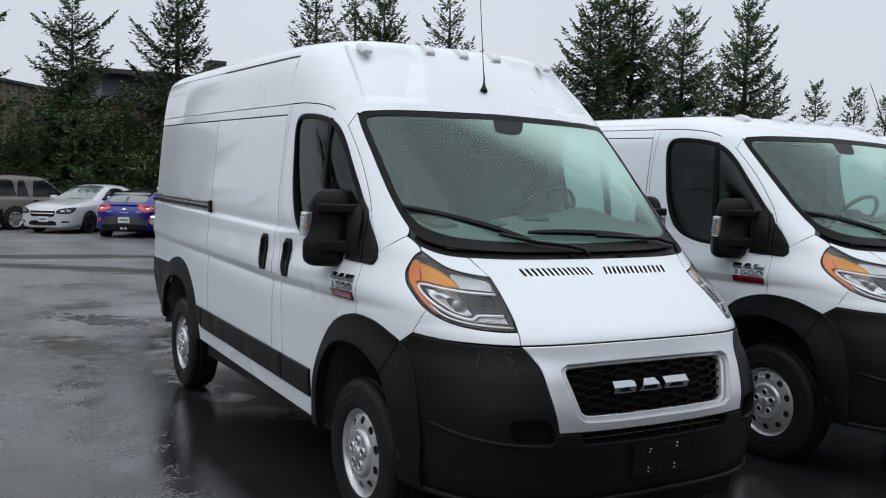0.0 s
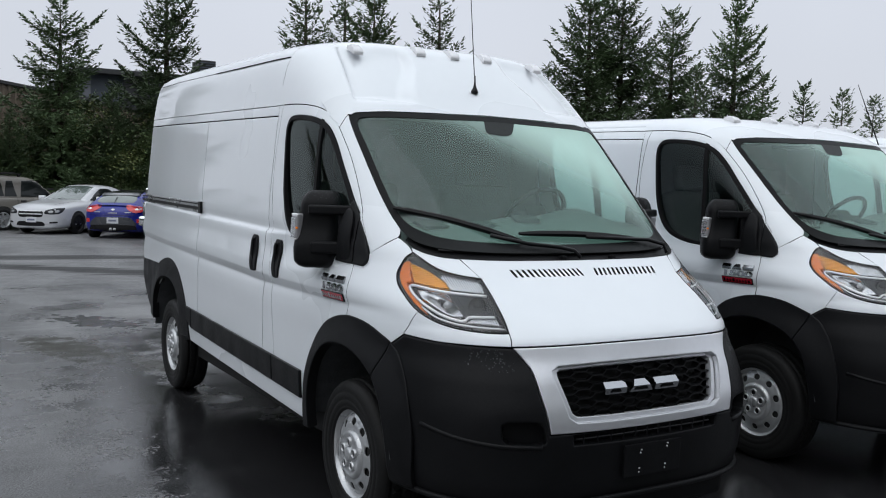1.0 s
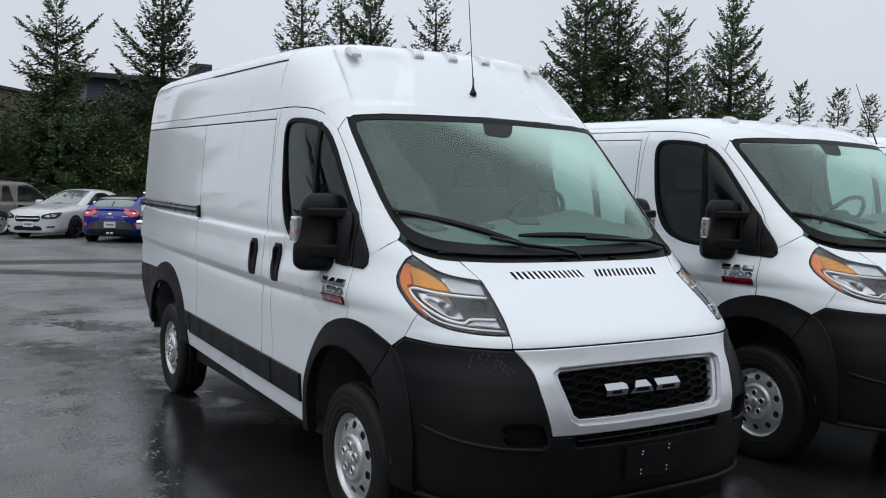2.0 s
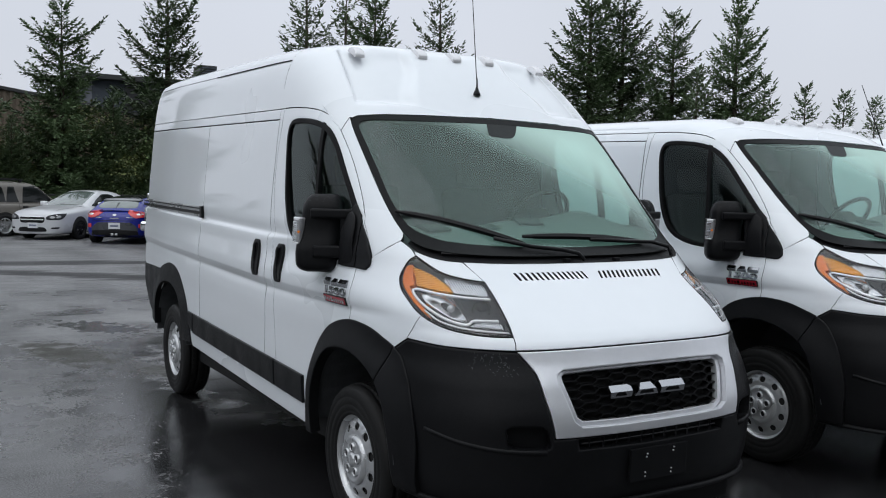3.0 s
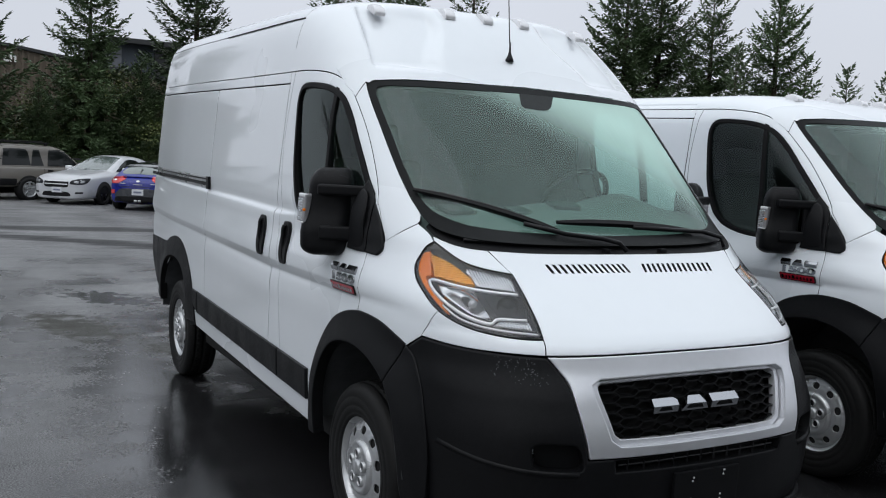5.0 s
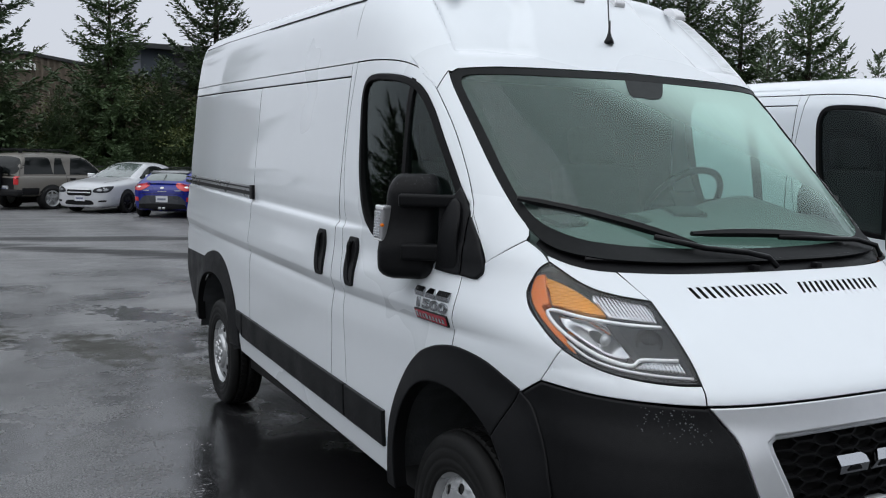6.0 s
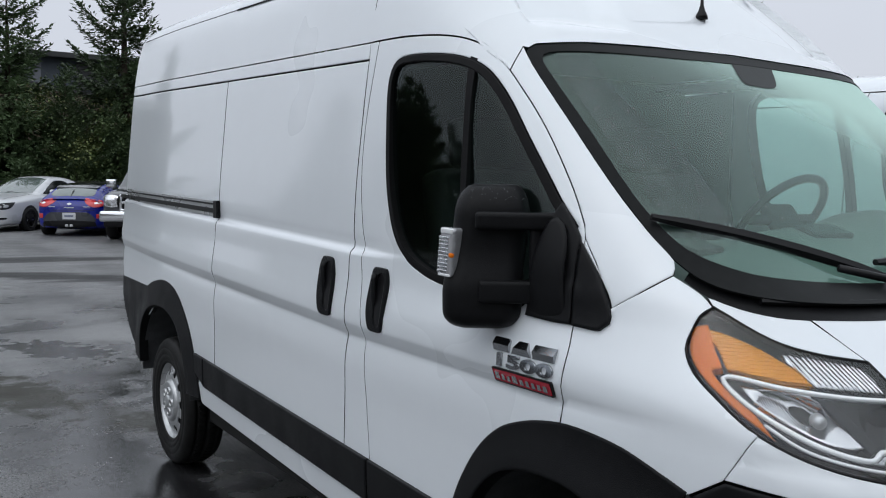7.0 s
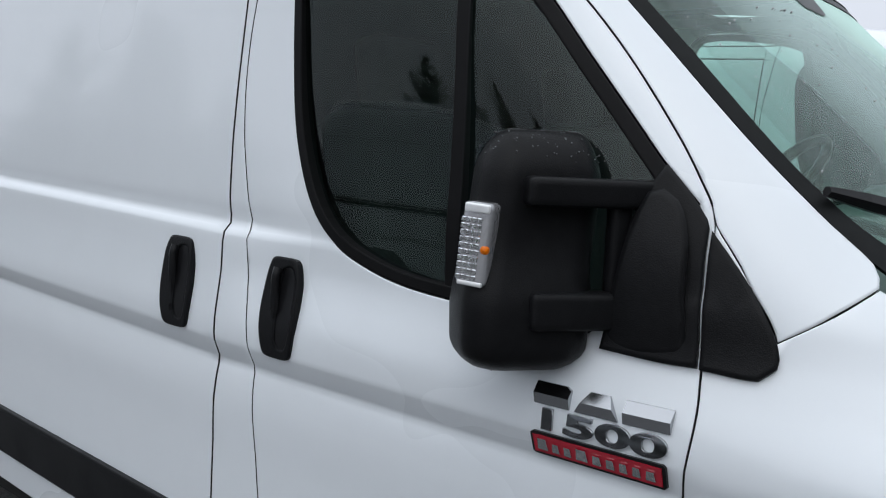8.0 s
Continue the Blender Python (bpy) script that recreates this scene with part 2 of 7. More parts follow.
def tube(points, radius, n=10, ends=True):
    """A round bar along points; radius may be one number or one a point."""
    bm = bmesh.new()
    pts = [Vector(p) for p in points]
    rad = radius if isinstance(radius, (list, tuple)) else [radius] * len(pts)
    rings = []
    for i, p in enumerate(pts):
        d = (pts[min(i + 1, len(pts) - 1)] - pts[max(i - 1, 0)]).normalized()
        q = d.to_track_quat("Z", "Y")
        rings.append([bm.verts.new(p + q @ Vector((rad[i] * math.cos(2 * math.pi * k / n), rad[i] * math.sin(2 * math.pi * k / n), 0))) for k in range(n)])
    for a, b in zip(rings, rings[1:]):
        for k in range(n):
            bm.faces.new((a[k], a[(k + 1) % n], b[(k + 1) % n], b[k]))
    if ends:
        bm.faces.new(rings[0][::-1])
        bm.faces.new(rings[-1])
    return bm


def loop(points, step, closed=True):
    """Resamples a smooth curve through points; a third element marks a sharp corner."""
    out, n = [], len(points)
    P = [np.array(p[:2], float) for p in points]
    sharp = [len(p) > 2 for p in points]
    for i in range(n if closed else n - 1):
        a, b = P[i], P[(i + 1) % n]
        ta = b - a if sharp[i] or (not closed and i == 0) else (b - P[i - 1]) / 2
        tb = b - a if sharp[(i + 1) % n] or (not closed and i == n - 2) else (P[(i + 2) % n] - a) / 2
        d = np.linalg.norm(b - a)
        ta, tb = (t * min(1.0, 1.2 * d / max(1e-9, np.linalg.norm(t))) for t in (ta, tb))
        k = max(1, int(round(d / step)))
        for j in range(k):
            t = j / k
            out.append((1 + 2 * t) * (1 - t) ** 2 * a + t * (1 - t) ** 2 * ta + t * t * (3 - 2 * t) * b + t * t * (t - 1) * tb)
    if not closed:
        out.append(P[-1])
    return np.array(out)


def inset(poly, d):
    """Moves a closed polygon inwards by d."""
    nx, pv = np.roll(poly, -1, 0), np.roll(poly, 1, 0)
    area = np.sum(poly[:, 0] * nx[:, 1] - nx[:, 0] * poly[:, 1])
    e1, e2 = poly - pv, nx - poly
    e1 /= np.linalg.norm(e1, axis=1)[:, None] + 1e-12
    e2 /= np.linalg.norm(e2, axis=1)[:, None] + 1e-12
    n1, n2 = np.stack([-e1[:, 1], e1[:, 0]], 1), np.stack([-e2[:, 1], e2[:, 0]], 1)
    n = n1 + n2
    n /= np.maximum(0.6, np.sum(n * n1, 1))[:, None]
    return poly + (d if area > 0 else -d) * n


def inside(poly, q):
    x, y = q[:, 0], q[:, 1]
    res = np.zeros(len(q), bool)
    for (x1, y1), (x2, y2) in zip(poly, np.roll(poly, -1, 0)):
        hit = (y1 > y) != (y2 > y)
        if hit.any():
            xx = (x2 - x1) * (y - y1) / (y2 - y1 + 1e-15) + x1
            res ^= hit & (x < xx)
    return res


def away(poly, q, d):
    """True for the points of q that lie further than d from every corner of poly."""
    return np.min((q[:, None, 0] - poly[None, :, 0]) ** 2 + (q[:, None, 1] - poly[None, :, 1]) ** 2, 1) > d * d


def panel(name, outline, surf, mat, parent, holes=(), step=0.05, edge=0.02, thick=0.025, gap=0.0025, lip=0.005, mirror=False, label="", rows=(), core=None):
    """A sheet of the body: an outline with holes in surface coordinates, laid on surf, with rolled edges turned inwards by thick."""
    outer = inset(loop(outline, edge), gap)
    rings = [outer] + [inset(loop(h, edge), -gap if gap else 0) for h in holes]
    lips = [inset(outer, lip)] + [inset(r, -lip) for r in rings[1:]] if lip else []
    lo, hi = outer.min(0), outer.max(0)
    gu, gv = np.meshgrid(np.arange(lo[0], hi[0], step), np.arange(lo[1], hi[1], step))
    gu[1::2] += step / 2
    q = np.stack([gu.ravel(), gv.ravel()], 1)
    if len(q):
        for v in rows:
            q = q[np.abs(q[:, 1] - v) > 0.012]
        keep = inside(outer, q) & away(outer, q, max(step * 0.5, lip * 2))
        for r in rings[1:]:
            keep &= ~inside(r, q) & away(r, q, max(step * 0.4, lip * 2))
        q = q[keep]
    verts, edges = [], []
    for r in rings:
        k = len(verts)
        verts += [Vector(p) for p in r]
        edges += [(k + i, k + (i + 1) % len(r)) for i in range(len(r))]
    for r in lips:
        verts += [Vector(p) for p in r]
    verts += [Vector(p) for p in q]
    for v in rows:
        line = np.arange(lo[0], hi[0], 0.04)
        line = np.stack([line, np.full(len(line), v)], 1)
        keep = inside(outer, line) & away(outer, line, 0.004)
        for r in rings[1:]:
            keep &= ~inside(r, line) & away(r, line, 0.004)
        for k in range(len(line)):
            if keep[k]:
                verts.append(Vector(line[k]))
                if k and keep[k - 1]:
                    edges.append((len(verts) - 2, len(verts) - 1))
    vv, _, ff, *_ = geometry.delaunay_2d_cdt(verts, edges, [], 1, 1e-6)
    mids = np.array([np.mean([vv[i] for i in f], 0) for f in ff])
    ok = inside(outer, mids)
    for r in rings[1:]:
        ok &= ~inside(r, mids)
    ff = [f for f, k in zip(ff, ok) if k]
    h = 0.002
    pos, nor = [], []
    for p in vv:
        a = Vector(surf(p.x, p.y))
        du, dv = Vector(surf(p.x + h, p.y)) - Vector(surf(p.x - h, p.y)), Vector(surf(p.x, p.y + h)) - Vector(surf(p.x, p.y - h))
        n = du.cross(dv).normalized()
        if n.dot(a - (core or Vector((min(a.x, 0.2) - 0.4, 0, 1.0)))) < 0:
            n = -n
        pos.append(a)
        nor.append(n)
    tri = []
    for f in ff:
        for i in range(1, len(f) - 1):
            t = [f[0], f[i], f[i + 1]]
            c = (pos[t[1]] - pos[t[0]]).cross(pos[t[2]] - pos[t[0]])
            if c.length < 1e-10:
                continue
            if c.dot(nor[t[0]]) < 0:
                t.reverse()
            tri.append(t)
    count = {}
    for t in tri:
        for i in range(3):
            a, b = t[i], t[(i + 1) % 3]
            count[(a, b)] = 1
    border = [(a, b) for a, b in count if (b, a) not in count]
    side = {}
    for a, b in border:
        s = (pos[b] - pos[a]).cross(nor[a])
        for k in (a, b):
            side[k] = side.get(k, Vector()) + s
    vn = list(nor)
    for k, s in side.items():
        if lip and s.length > 0:
            s.normalize()
            vn[k] = (nor[k] + s * 0.9).normalized()
            pos[k] = pos[k] - nor[k] * lip * 0.35
    back = {}
    for k in side:
        back[k] = len(pos)
        pos.append(pos[k] - nor[k] * thick)
        vn.append(side[k])
    faces, normals = [], []
    for t in tri:
        faces.append(t)
        normals += [vn[i] for i in t]
    if thick:
        for a, b in border:
            f = [b, a, back[a], back[b]]
            c = (pos[b] - pos[a]).cross(nor[a])
            c = c.normalized() if c.length > 0 else nor[a]
            faces.append(f)
            normals += [c] * 4
    made = []
    for sgn in ((1, -1) if mirror else (1,)):
        me = bpy.data.meshes.new(name)
        vs = [(p.x, p.y * sgn, p.z) for p in pos]
        fs = faces if sgn > 0 else [f[::-1] for f in faces]
        me.from_pydata(vs, [], fs)
        ns, i = [], 0
        for f in faces:
            part_n = [(v.x, v.y * sgn, v.z) for v in normals[i:i + len(f)]]
            ns += part_n if sgn > 0 else part_n[::-1]
            i += len(f)
        me.shade_smooth()
        me.normals_split_custom_set(ns)
        me.materials.append(mat)
        # Turned-in edges of white sheets are coloured dark for the shade in the gaps.
        if mat is WHITE:
            me.materials.append(SEAM)
            me.polygons.foreach_set("material_index", [0] * len(tri) + [1] * (len(faces) - len(tri)))
        ob = new(name, me)
        ob.parent = parent
        if label:
            tagged(ob, label)
        made.append(ob)
    return made


def sym(half):
    """A full outline from its right half, given from the top middle round to the bottom middle."""
    rest = [(-p[0], *p[1:]) for p in half[::-1] if abs(p[0]) > 1e-6]
    return list(half) + rest


# ---- van body surface -------------------------------------------------
# columns: height, half width, nose reach, start of the nose curve, squareness
HIGH_ROOF = [
    (0.20, 0.90, 0.80, -0.5, 4.0), (0.26, 0.93, 0.93, -0.5, 4.0), (0.34, 0.962, 1.00, -0.5, 4.0), (0.45, 0.985, 1.035, -0.5, 4.0),
    (0.70, 1.000, 1.050, -0.5, 4.0), (0.85, 1.000, 1.015, -0.5, 3.8), (0.97, 1.000, 0.968, -0.5, 3.5), (1.035, 1.000, 0.942, -0.5, 3.5), (1.062, 1.000, 0.916, -0.5, 3.5), (1.085, 1.000, 0.884, -0.5, 3.6),
    (1.16, 0.998, 0.775, -0.6, 4.0), (1.27, 0.985, 0.615, -0.8, 4.2), (1.32, 0.98, 0.55, -0.8, 4.2), (1.38, 0.98, 0.468, -0.8, 4.3),
    (1.44, 0.982, 0.370, -0.8, 4.4), (1.565, 0.975, 0.235, -0.85, 4.4), (1.80, 0.955, -0.020, -0.95, 4.6), (2.054, 0.932, -0.295, -1.2, 5.0),
    (2.22, 0.908, -0.465, -1.4, 5.0), (2.35, 0.885, -0.605, -1.6, 4.8), (2.425, 0.862, -0.690, -1.7, 4.6), (2.475, 0.832, -0.76, -1.8, 4.5),
    (2.513, 0.760, -0.86, -2.0, 4.5), (2.533, 0.62, -1.04, -2.2, 4.2), (2.546, 0.40, -1.32, -2.4, 4.0)]
BAND = [(0.9, 0.004), (1.0, 0.007), (1.06, 0.003), (1.088, -0.002), (1.098, -0.0045), (1.104, -0.0035), (1.108, -0.0015), (1.144, 0.0145), (1.150, 0.0167), (1.158, 0.0178), (1.22, 0.021), (1.36, 0.018), (1.388, 0.016), (1.396, 0.013), (1.416, -0.006), (1.426, -0.008), (1.47, -0.003), (1.6, 0.0)]


def hermite(table, col, z):
    """Smooth value of one column of a table at height z."""
    n = len(table)
    if z <= table[0][0]:
        return table[0][col]
    if z >= table[-1][0]:
        return table[-1][col]
    i = 0
    while table[i + 1][0] < z:
        i += 1
    def slope(k):
        if k == 0 or k == n - 1:
            j = min(k, n - 2)
            return (table[j + 1][col] - table[j][col]) / (table[j + 1][0] - table[j][0])
        a = (table[k][col] - table[k - 1][col]) / (table[k][0] - table[k - 1][0])
        b = (table[k + 1][col] - table[k][col]) / (table[k + 1][0] - table[k][0])
        return 0.0 if a * b <= 0 else 2 * a * b / (a + b)
    h = table[i + 1][0] - table[i][0]
    t = (z - table[i][0]) / h
    return ((1 + 2 * t) * (1 - t) ** 2 * table[i][col] + t * (1 - t) ** 2 * h * slope(i)
            + t * t * (3 - 2 * t) * table[i + 1][col] + t * t * (t - 1) * h * slope(i + 1))


def smooth(a, b, x):
    t = min(1.0, max(0.0, (x - a) / (b - a)))
    return t * t * (3 - 2 * t)


def side_y(x, z, band=True):
    """Half width of the body at length x and height z."""
    p, xf, x0, n = (hermite(BODY["levels"], c, z) for c in (1, 2, 3, 4))
    if band and x < 0.6:
        b = hermite(BAND, 1, z)
        b = b * (1 - 0.75 * smooth(-1.13, -0.80, x) * smooth(1.20, 1.36, z))
        p += b * (1 - smooth(-0.1, 0.55, x))
    p -= 0.035 * smooth(-3.4, -4.6, x) * 1.0
    if x <= x0:
        return p
    u = min(0.9999, (x - x0) / (xf - x0))
    return p * (1 - u ** n) ** (1 / n)


def nose(a, z, out=0.0):
    """Point of the nose at turn a (0 ahead, pi/2 right side) and height z, grown outwards by out."""
    p, xf, x0, n = (hermite(BODY["levels"], c, z) for c in (1, 2, 3, 4))
    c, s = abs(math.cos(a)), abs(math.sin(a))
    r = (c ** n + s ** n) ** (-1 / n)
    return (x0 + (xf - x0 + out) * r * math.cos(a), -(p + out) * r * math.sin(a), z)


def nose_turn(x, y, z):
    p, xf, x0 = (hermite(BODY["levels"], c, z) for c in (1, 2, 3))
    return math.atan2(-y / p, (x - x0) / (xf - x0))


def lift(x):
    """The unloaded body stands higher at the rear."""
    return 0.028 * max(0.0, -1.16 - x)


def turn_x(x, z):
    """The turn at which the nose has length x at height z."""
    lo, hi = 0.0, 1.57
    for _ in range(40):
        mid = (lo + hi) / 2
        if nose(mid, z)[0] > x:
            lo = mid
        else:
            hi = mid
    return mid


LOW_ROOF = HIGH_ROOF[:18] + [(2.12, 0.905, -0.375, -1.25, 4.8), (2.17, 0.872, -0.47, -1.3, 4.6), (2.21, 0.82, -0.60, -1.4, 4.5),
                             (2.235, 0.73, -0.76, -1.6, 4.5), (2.248, 0.58, -0.92, -1.8, 4.2), (2.256, 0.38, -1.08, -2.0, 4.0)]
BODY = {"levels": HIGH_ROOF}
CREASES = (1.04, 1.07, 1.088, 1.098, 1.103, 1.108, 1.126, 1.144, 1.150, 1.158, 1.19, 1.34, 1.375, 1.388, 1.396, 1.406, 1.416, 1.426, 1.45, 1.48)


def on_side(out=0.0):
    return lambda x, z: (x, -side_y(x, z) - out, z)


def on_rear(out=0.0):
    return lambda x, z: (x, -side_y(x, z) - out, z + lift(x))


def on_nose(out=0.0):
    return lambda a, z: nose(a, z, out)


def deg(points):
    """Nose outlines are written in degrees of turn."""
    return [(radians(p[0]), *p[1:]) for p in points]


def arc(cx, cz, r, a, b, n=8):
    return [(cx + r * math.cos(radians(a + (b - a) * i / n)), cz + r * math.sin(radians(a + (b - a) * i / n))) for i in range(n + 1)]


DOOR_TOP = [(-0.905, 2.127), (-0.702, 2.108), (-0.573, 2.08), (-0.464, 2.027), (-0.333, 1.912), (-0.22, 1.797), (-0.12, 1.678), (-0.055, 1.590), (-0.014, 1.515)]
LAMP_OUTER = [(49.3, 1.139), (49.7, 1.183), (49.6, 1.235), (48.8, 1.282), (47.2, 1.322), (45.4, 1.355)]
SCREEN = [(0, 2.083), (22.8, 2.075), (35.5, 2.068), (43.5, 2.056), (45.4, 2.035), (45.8, 1.975), (45.8, 1.819), (45.3, 1.66), (44.4, 1.544), (43.4, 1.472), (41.0, 1.415), (35.0, 1.388), (22.0, 1.374), (0, 1.37)]
SCREEN_IN = [(0, 2.050), (22.8, 2.043), (36.0, 2.038), (42.2, 2.030), (43.7, 2.008), (43.9, 1.94), (43.7, 1.80), (43.2, 1.62), (41.8, 1.52), (39.0, 1.472), (34.0, 1.440), (22.0, 1.420), (0, 1.412)]
FLARE_OUT = [(-0.492, 0.40, 0), (-0.468, 0.55), (-0.425, 0.745), (-0.349, 0.889), (-0.256, 0.977), (-0.15, 1.024), (-0.035, 1.050), (0.068, 1.055), (0.20, 1.040), (0.315, 1.004), (0.378, 0.980, 0)]
FLARE_IN = [(0.30, 0.815, 0), (0.22, 0.862), (0.126, 0.895), (0.009, 0.913), (-0.144, 0.899), (-0.259, 0.842), (-0.351, 0.727), (-0.405, 0.575), (-0.415, 0.40, 0)]


def wheel(parent, m):
    """A steel wheel: tyre with grooved tread, dished rim with round holes, hub cover with lug holes and a cap."""
    tyre = lathe([(0.212, -0.075), (0.216, -0.098), (0.230, -0.105), (0.234, -0.103), (0.240, -0.107), (0.262, -0.112), (0.265, -0.1095), (0.270, -0.1125), (0.300, -0.113), (0.304, -0.1105), (0.308, -0.1125), (0.333, -0.107), (0.348, -0.099), (0.357, -0.088), (0.362, -0.072),
                  (0.363, -0.062), (0.354, -0.060), (0.354, -0.050), (0.365, -0.048), (0.366, -0.008), (0.356, -0.006), (0.356, 0.006), (0.366, 0.008), (0.365, 0.048),
                  (0.354, 0.05), (0.354, 0.06), (0.363, 0.062), (0.362, 0.072), (0.343, 0.103), (0.315, 0.111), (0.27, 0.113), (0.216, 0.098), (0.21, 0.07)], 64, m)
    t = part("wheel", tyre, RUBBER, parent, smooth=True)
    lugs = bmesh.new()
    for k in range(64):
        a = 2 * math.pi * k / 64
        for y in (-0.030, 0.030):
            b = bmesh.ops.create_cube(lugs, size=1)["verts"]
            bmesh.ops.scale(lugs, vec=(0.022, 0.036, 0.006), verts=b)
            bmesh.ops.transform(lugs, matrix=Matrix.Rotation(a, 4, "Y") @ pose(0, y, 0.3645, 0, 0, 20 if y < 0 else -20), verts=b)
    bmesh.ops.transform(lugs, matrix=m, verts=lugs.verts)
    tagged(part("tread", lugs, RUBBER, t), kind="stuff")
    rim = lathe([(0.19, 0.09), (0.196, 0.02), (0.194, -0.045), (0.199, -0.072), (0.208, -0.088), (0.219, -0.097), (0.224, -0.099), (0.225, -0.094), (0.214, -0.080)], 64, m)
    part("rim", rim, STEEL, t, "silver painted steel rim", smooth=True)

    def dish(u, v):
        r = math.hypot(u, v)
        y = -0.092 + 0.010 * smooth(0.145, 0.176, r) + 0.014 * smooth(0.176, 0.199, r)
        return (u, y, v)
    ring = [(0.198 * math.cos(2 * math.pi * k / 48), 0.198 * math.sin(2 * math.pi * k / 48)) for k in range(48)]
    holes = []
    for k in range(10):
        a = 2 * math.pi * (k + 0.5) / 10
        c = (0.160 * math.cos(a), 0.160 * math.sin(a))
        holes.append([(c[0] + 0.0195 * math.cos(b) * math.cos(a) - 0.0225 * math.sin(b) * math.sin(a), c[1] + 0.0195 * math.cos(b) * math.sin(a) + 0.0225 * math.sin(b) * math.cos(a)) for b in [2 * math.pi * j / 10 for j in range(10)]])
    d = panel("rim_disc", ring, dish, STEEL, t, holes=holes, step=0.014, edge=0.008, thick=0.006, gap=0, lip=0.002, core=Vector((0, 0.6, 0)))[0]
    d.matrix_basis = m
    cap = [(0.124, -0.086), (0.121, -0.096), (0.112, -0.108), (0.103, -0.1115), (0.096, -0.109), (0.090, -0.106), (0.036, -0.110), (0.033, -0.118), (0.024, -0.121), (0.0005, -0.122)]
    # Dark disc added behind the rim holes to make them read as shaded.
    part("hole_backing", lathe([(0.192, -0.068), (0.185, -0.076), (0.11, -0.078)], 32, m), UNDER, t)
    c = part("hub_cap", lathe(cap, 48, m), STEEL, t, "silver plastic hub cover", smooth=True)
    for k in range(5):
        a = 2 * math.pi * k / 5 + 0.3
        at = m @ Matrix.Translation((0.062 * math.cos(a), 0, 0.062 * math.sin(a)))
        part("lug_collar", lathe([(0.0165, -0.104), (0.0165, -0.116), (0.019, -0.118), (0.023, -0.1165), (0.0245, -0.104)], 18, at), STEEL, c, smooth=True)
        part("lug_hole", lathe([(0.0164, -0.1105), (0.0005, -0.1105)], 14, at), SMOOTH_BLACK, c)
    return t


def headlamp(van, s):
    """One head lamp: dark housing, reflectors, chrome trims, amber indicator, clear lens. s = 1 right, -1 left."""
    outline = deg([(33.5, 1.065, 0), (36.6, 1.064), (40.9, 1.069), (44.7, 1.081), (47.6, 1.105)] + LAMP_OUTER + [(43.5, 1.374, 0), (40.5, 1.312), (37.0, 1.286), (32.2, 1.270, 0), (32.2, 1.20), (32.8, 1.115)])
    both = lambda pts: [(p[0] * s, *p[1:]) for p in pts]
    pocket = [p for p in outline if p[1] < 1.36]
    housing = panel("headlamp", both(pocket), on_nose(-0.055), LAMP_DARK, van, step=0.04, thick=-0.010, gap=0.003, lip=0, label="head lamp with amber indicator and clear lens")[0]
    amber = deg([(45.4, 1.335, 0), (46.9, 1.325), (48.4, 1.285), (49.2, 1.235), (49.0, 1.175), (48.0, 1.122, 0), (47.7, 1.165), (48.1, 1.205), (48.0, 1.240), (46.8, 1.250), (46.2, 1.290)])
    second = deg([(46.2, 1.322), (46.0, 1.285), (46.5, 1.246, 0), (43.0, 1.234), (40.0, 1.226, 0), (40.4, 1.252), (42.0, 1.288), (44.4, 1.316)])
    panel("indicator_lens", both(second), on_nose(-0.018), AMBER_FLUTED, housing, step=0.012, edge=0.008, thick=0.02, gap=0.0005, lip=0.002, label="pale amber ribbed lens")
    panel("indicator", both(amber), on_nose(-0.012), AMBER, housing, step=0.015, edge=0.008, thick=0.03, gap=0, label="amber indicator")
    upper = deg([(39.7, 1.223, 0), (33.4, 1.212, 0), (33.2, 1.254), (37.2, 1.276), (40.4, 1.280), (40.1, 1.250)])
    panel("upper_reflector", both(upper), on_nose(-0.024), CLEAR_FLUTED, housing, step=0.015, thick=0.02, gap=0)
    mid = deg([(46.6, 1.216, 0), (42.6, 1.206), (41.0, 1.201, 0), (40.7, 1.122, 0), (42.2, 1.117), (44.0, 1.124), (45.6, 1.150), (46.7, 1.188)])
    bowl = lambda a, z: nose(a, z, -0.020 - 0.040 * max(0.0, 1 - ((abs(a) - radians(43.6)) / radians(3.4)) ** 2 - ((z - 1.162) / 0.058) ** 2))
    panel("main_reflector", both(mid), bowl, MAIN_FLUTED, housing, step=0.010, edge=0.008, thick=0.02, gap=0)
    bulb = Vector(nose(radians(42.6) * s, 1.160, -0.030))
    ahead = (Vector(nose(radians(42.6) * s, 1.160, 0)) - bulb).normalized()
    cap_seat = Matrix.Translation(bulb) @ (-ahead).to_track_quat("Y", "Z").to_matrix().to_4x4()
    part("bulb_shield", lathe([(0.0005, -0.012), (0.010, -0.010), (0.015, -0.004), (0.016, 0.022)], 20, cap_seat), STEEL, housing, "grey bulb shield", smooth=True)
    pillar = deg([(40.8, 1.203, 0), (39.5, 1.203, 0), (39.3, 1.122, 0), (40.5, 1.112, 0)])
    panel("pillar_trim", both(pillar), on_nose(-0.020), LAMP_DARK, housing, step=0.02, thick=0.02, gap=0)
    c2 = Vector(nose(radians(36.7) * s, 1.158, -0.050))
    fwd = (Vector(nose(radians(36.7) * s, 1.158, 0)) - c2).normalized()
    seat = Matrix.Translation(c2) @ (-fwd).to_track_quat("Y", "Z").to_matrix().to_4x4()
    part("projector", lathe([(0.0005, -0.004), (0.016, -0.002), (0.024, 0.006), (0.033, 0.0), (0.037, -0.012), (0.041, -0.012), (0.041, 0.03)], 28, seat), SMOOTH_BLACK, housing, "dark projector bowl", smooth=True)

    def strip(points, r, o):
        pts = loop(deg(points), 0.01, closed=False)
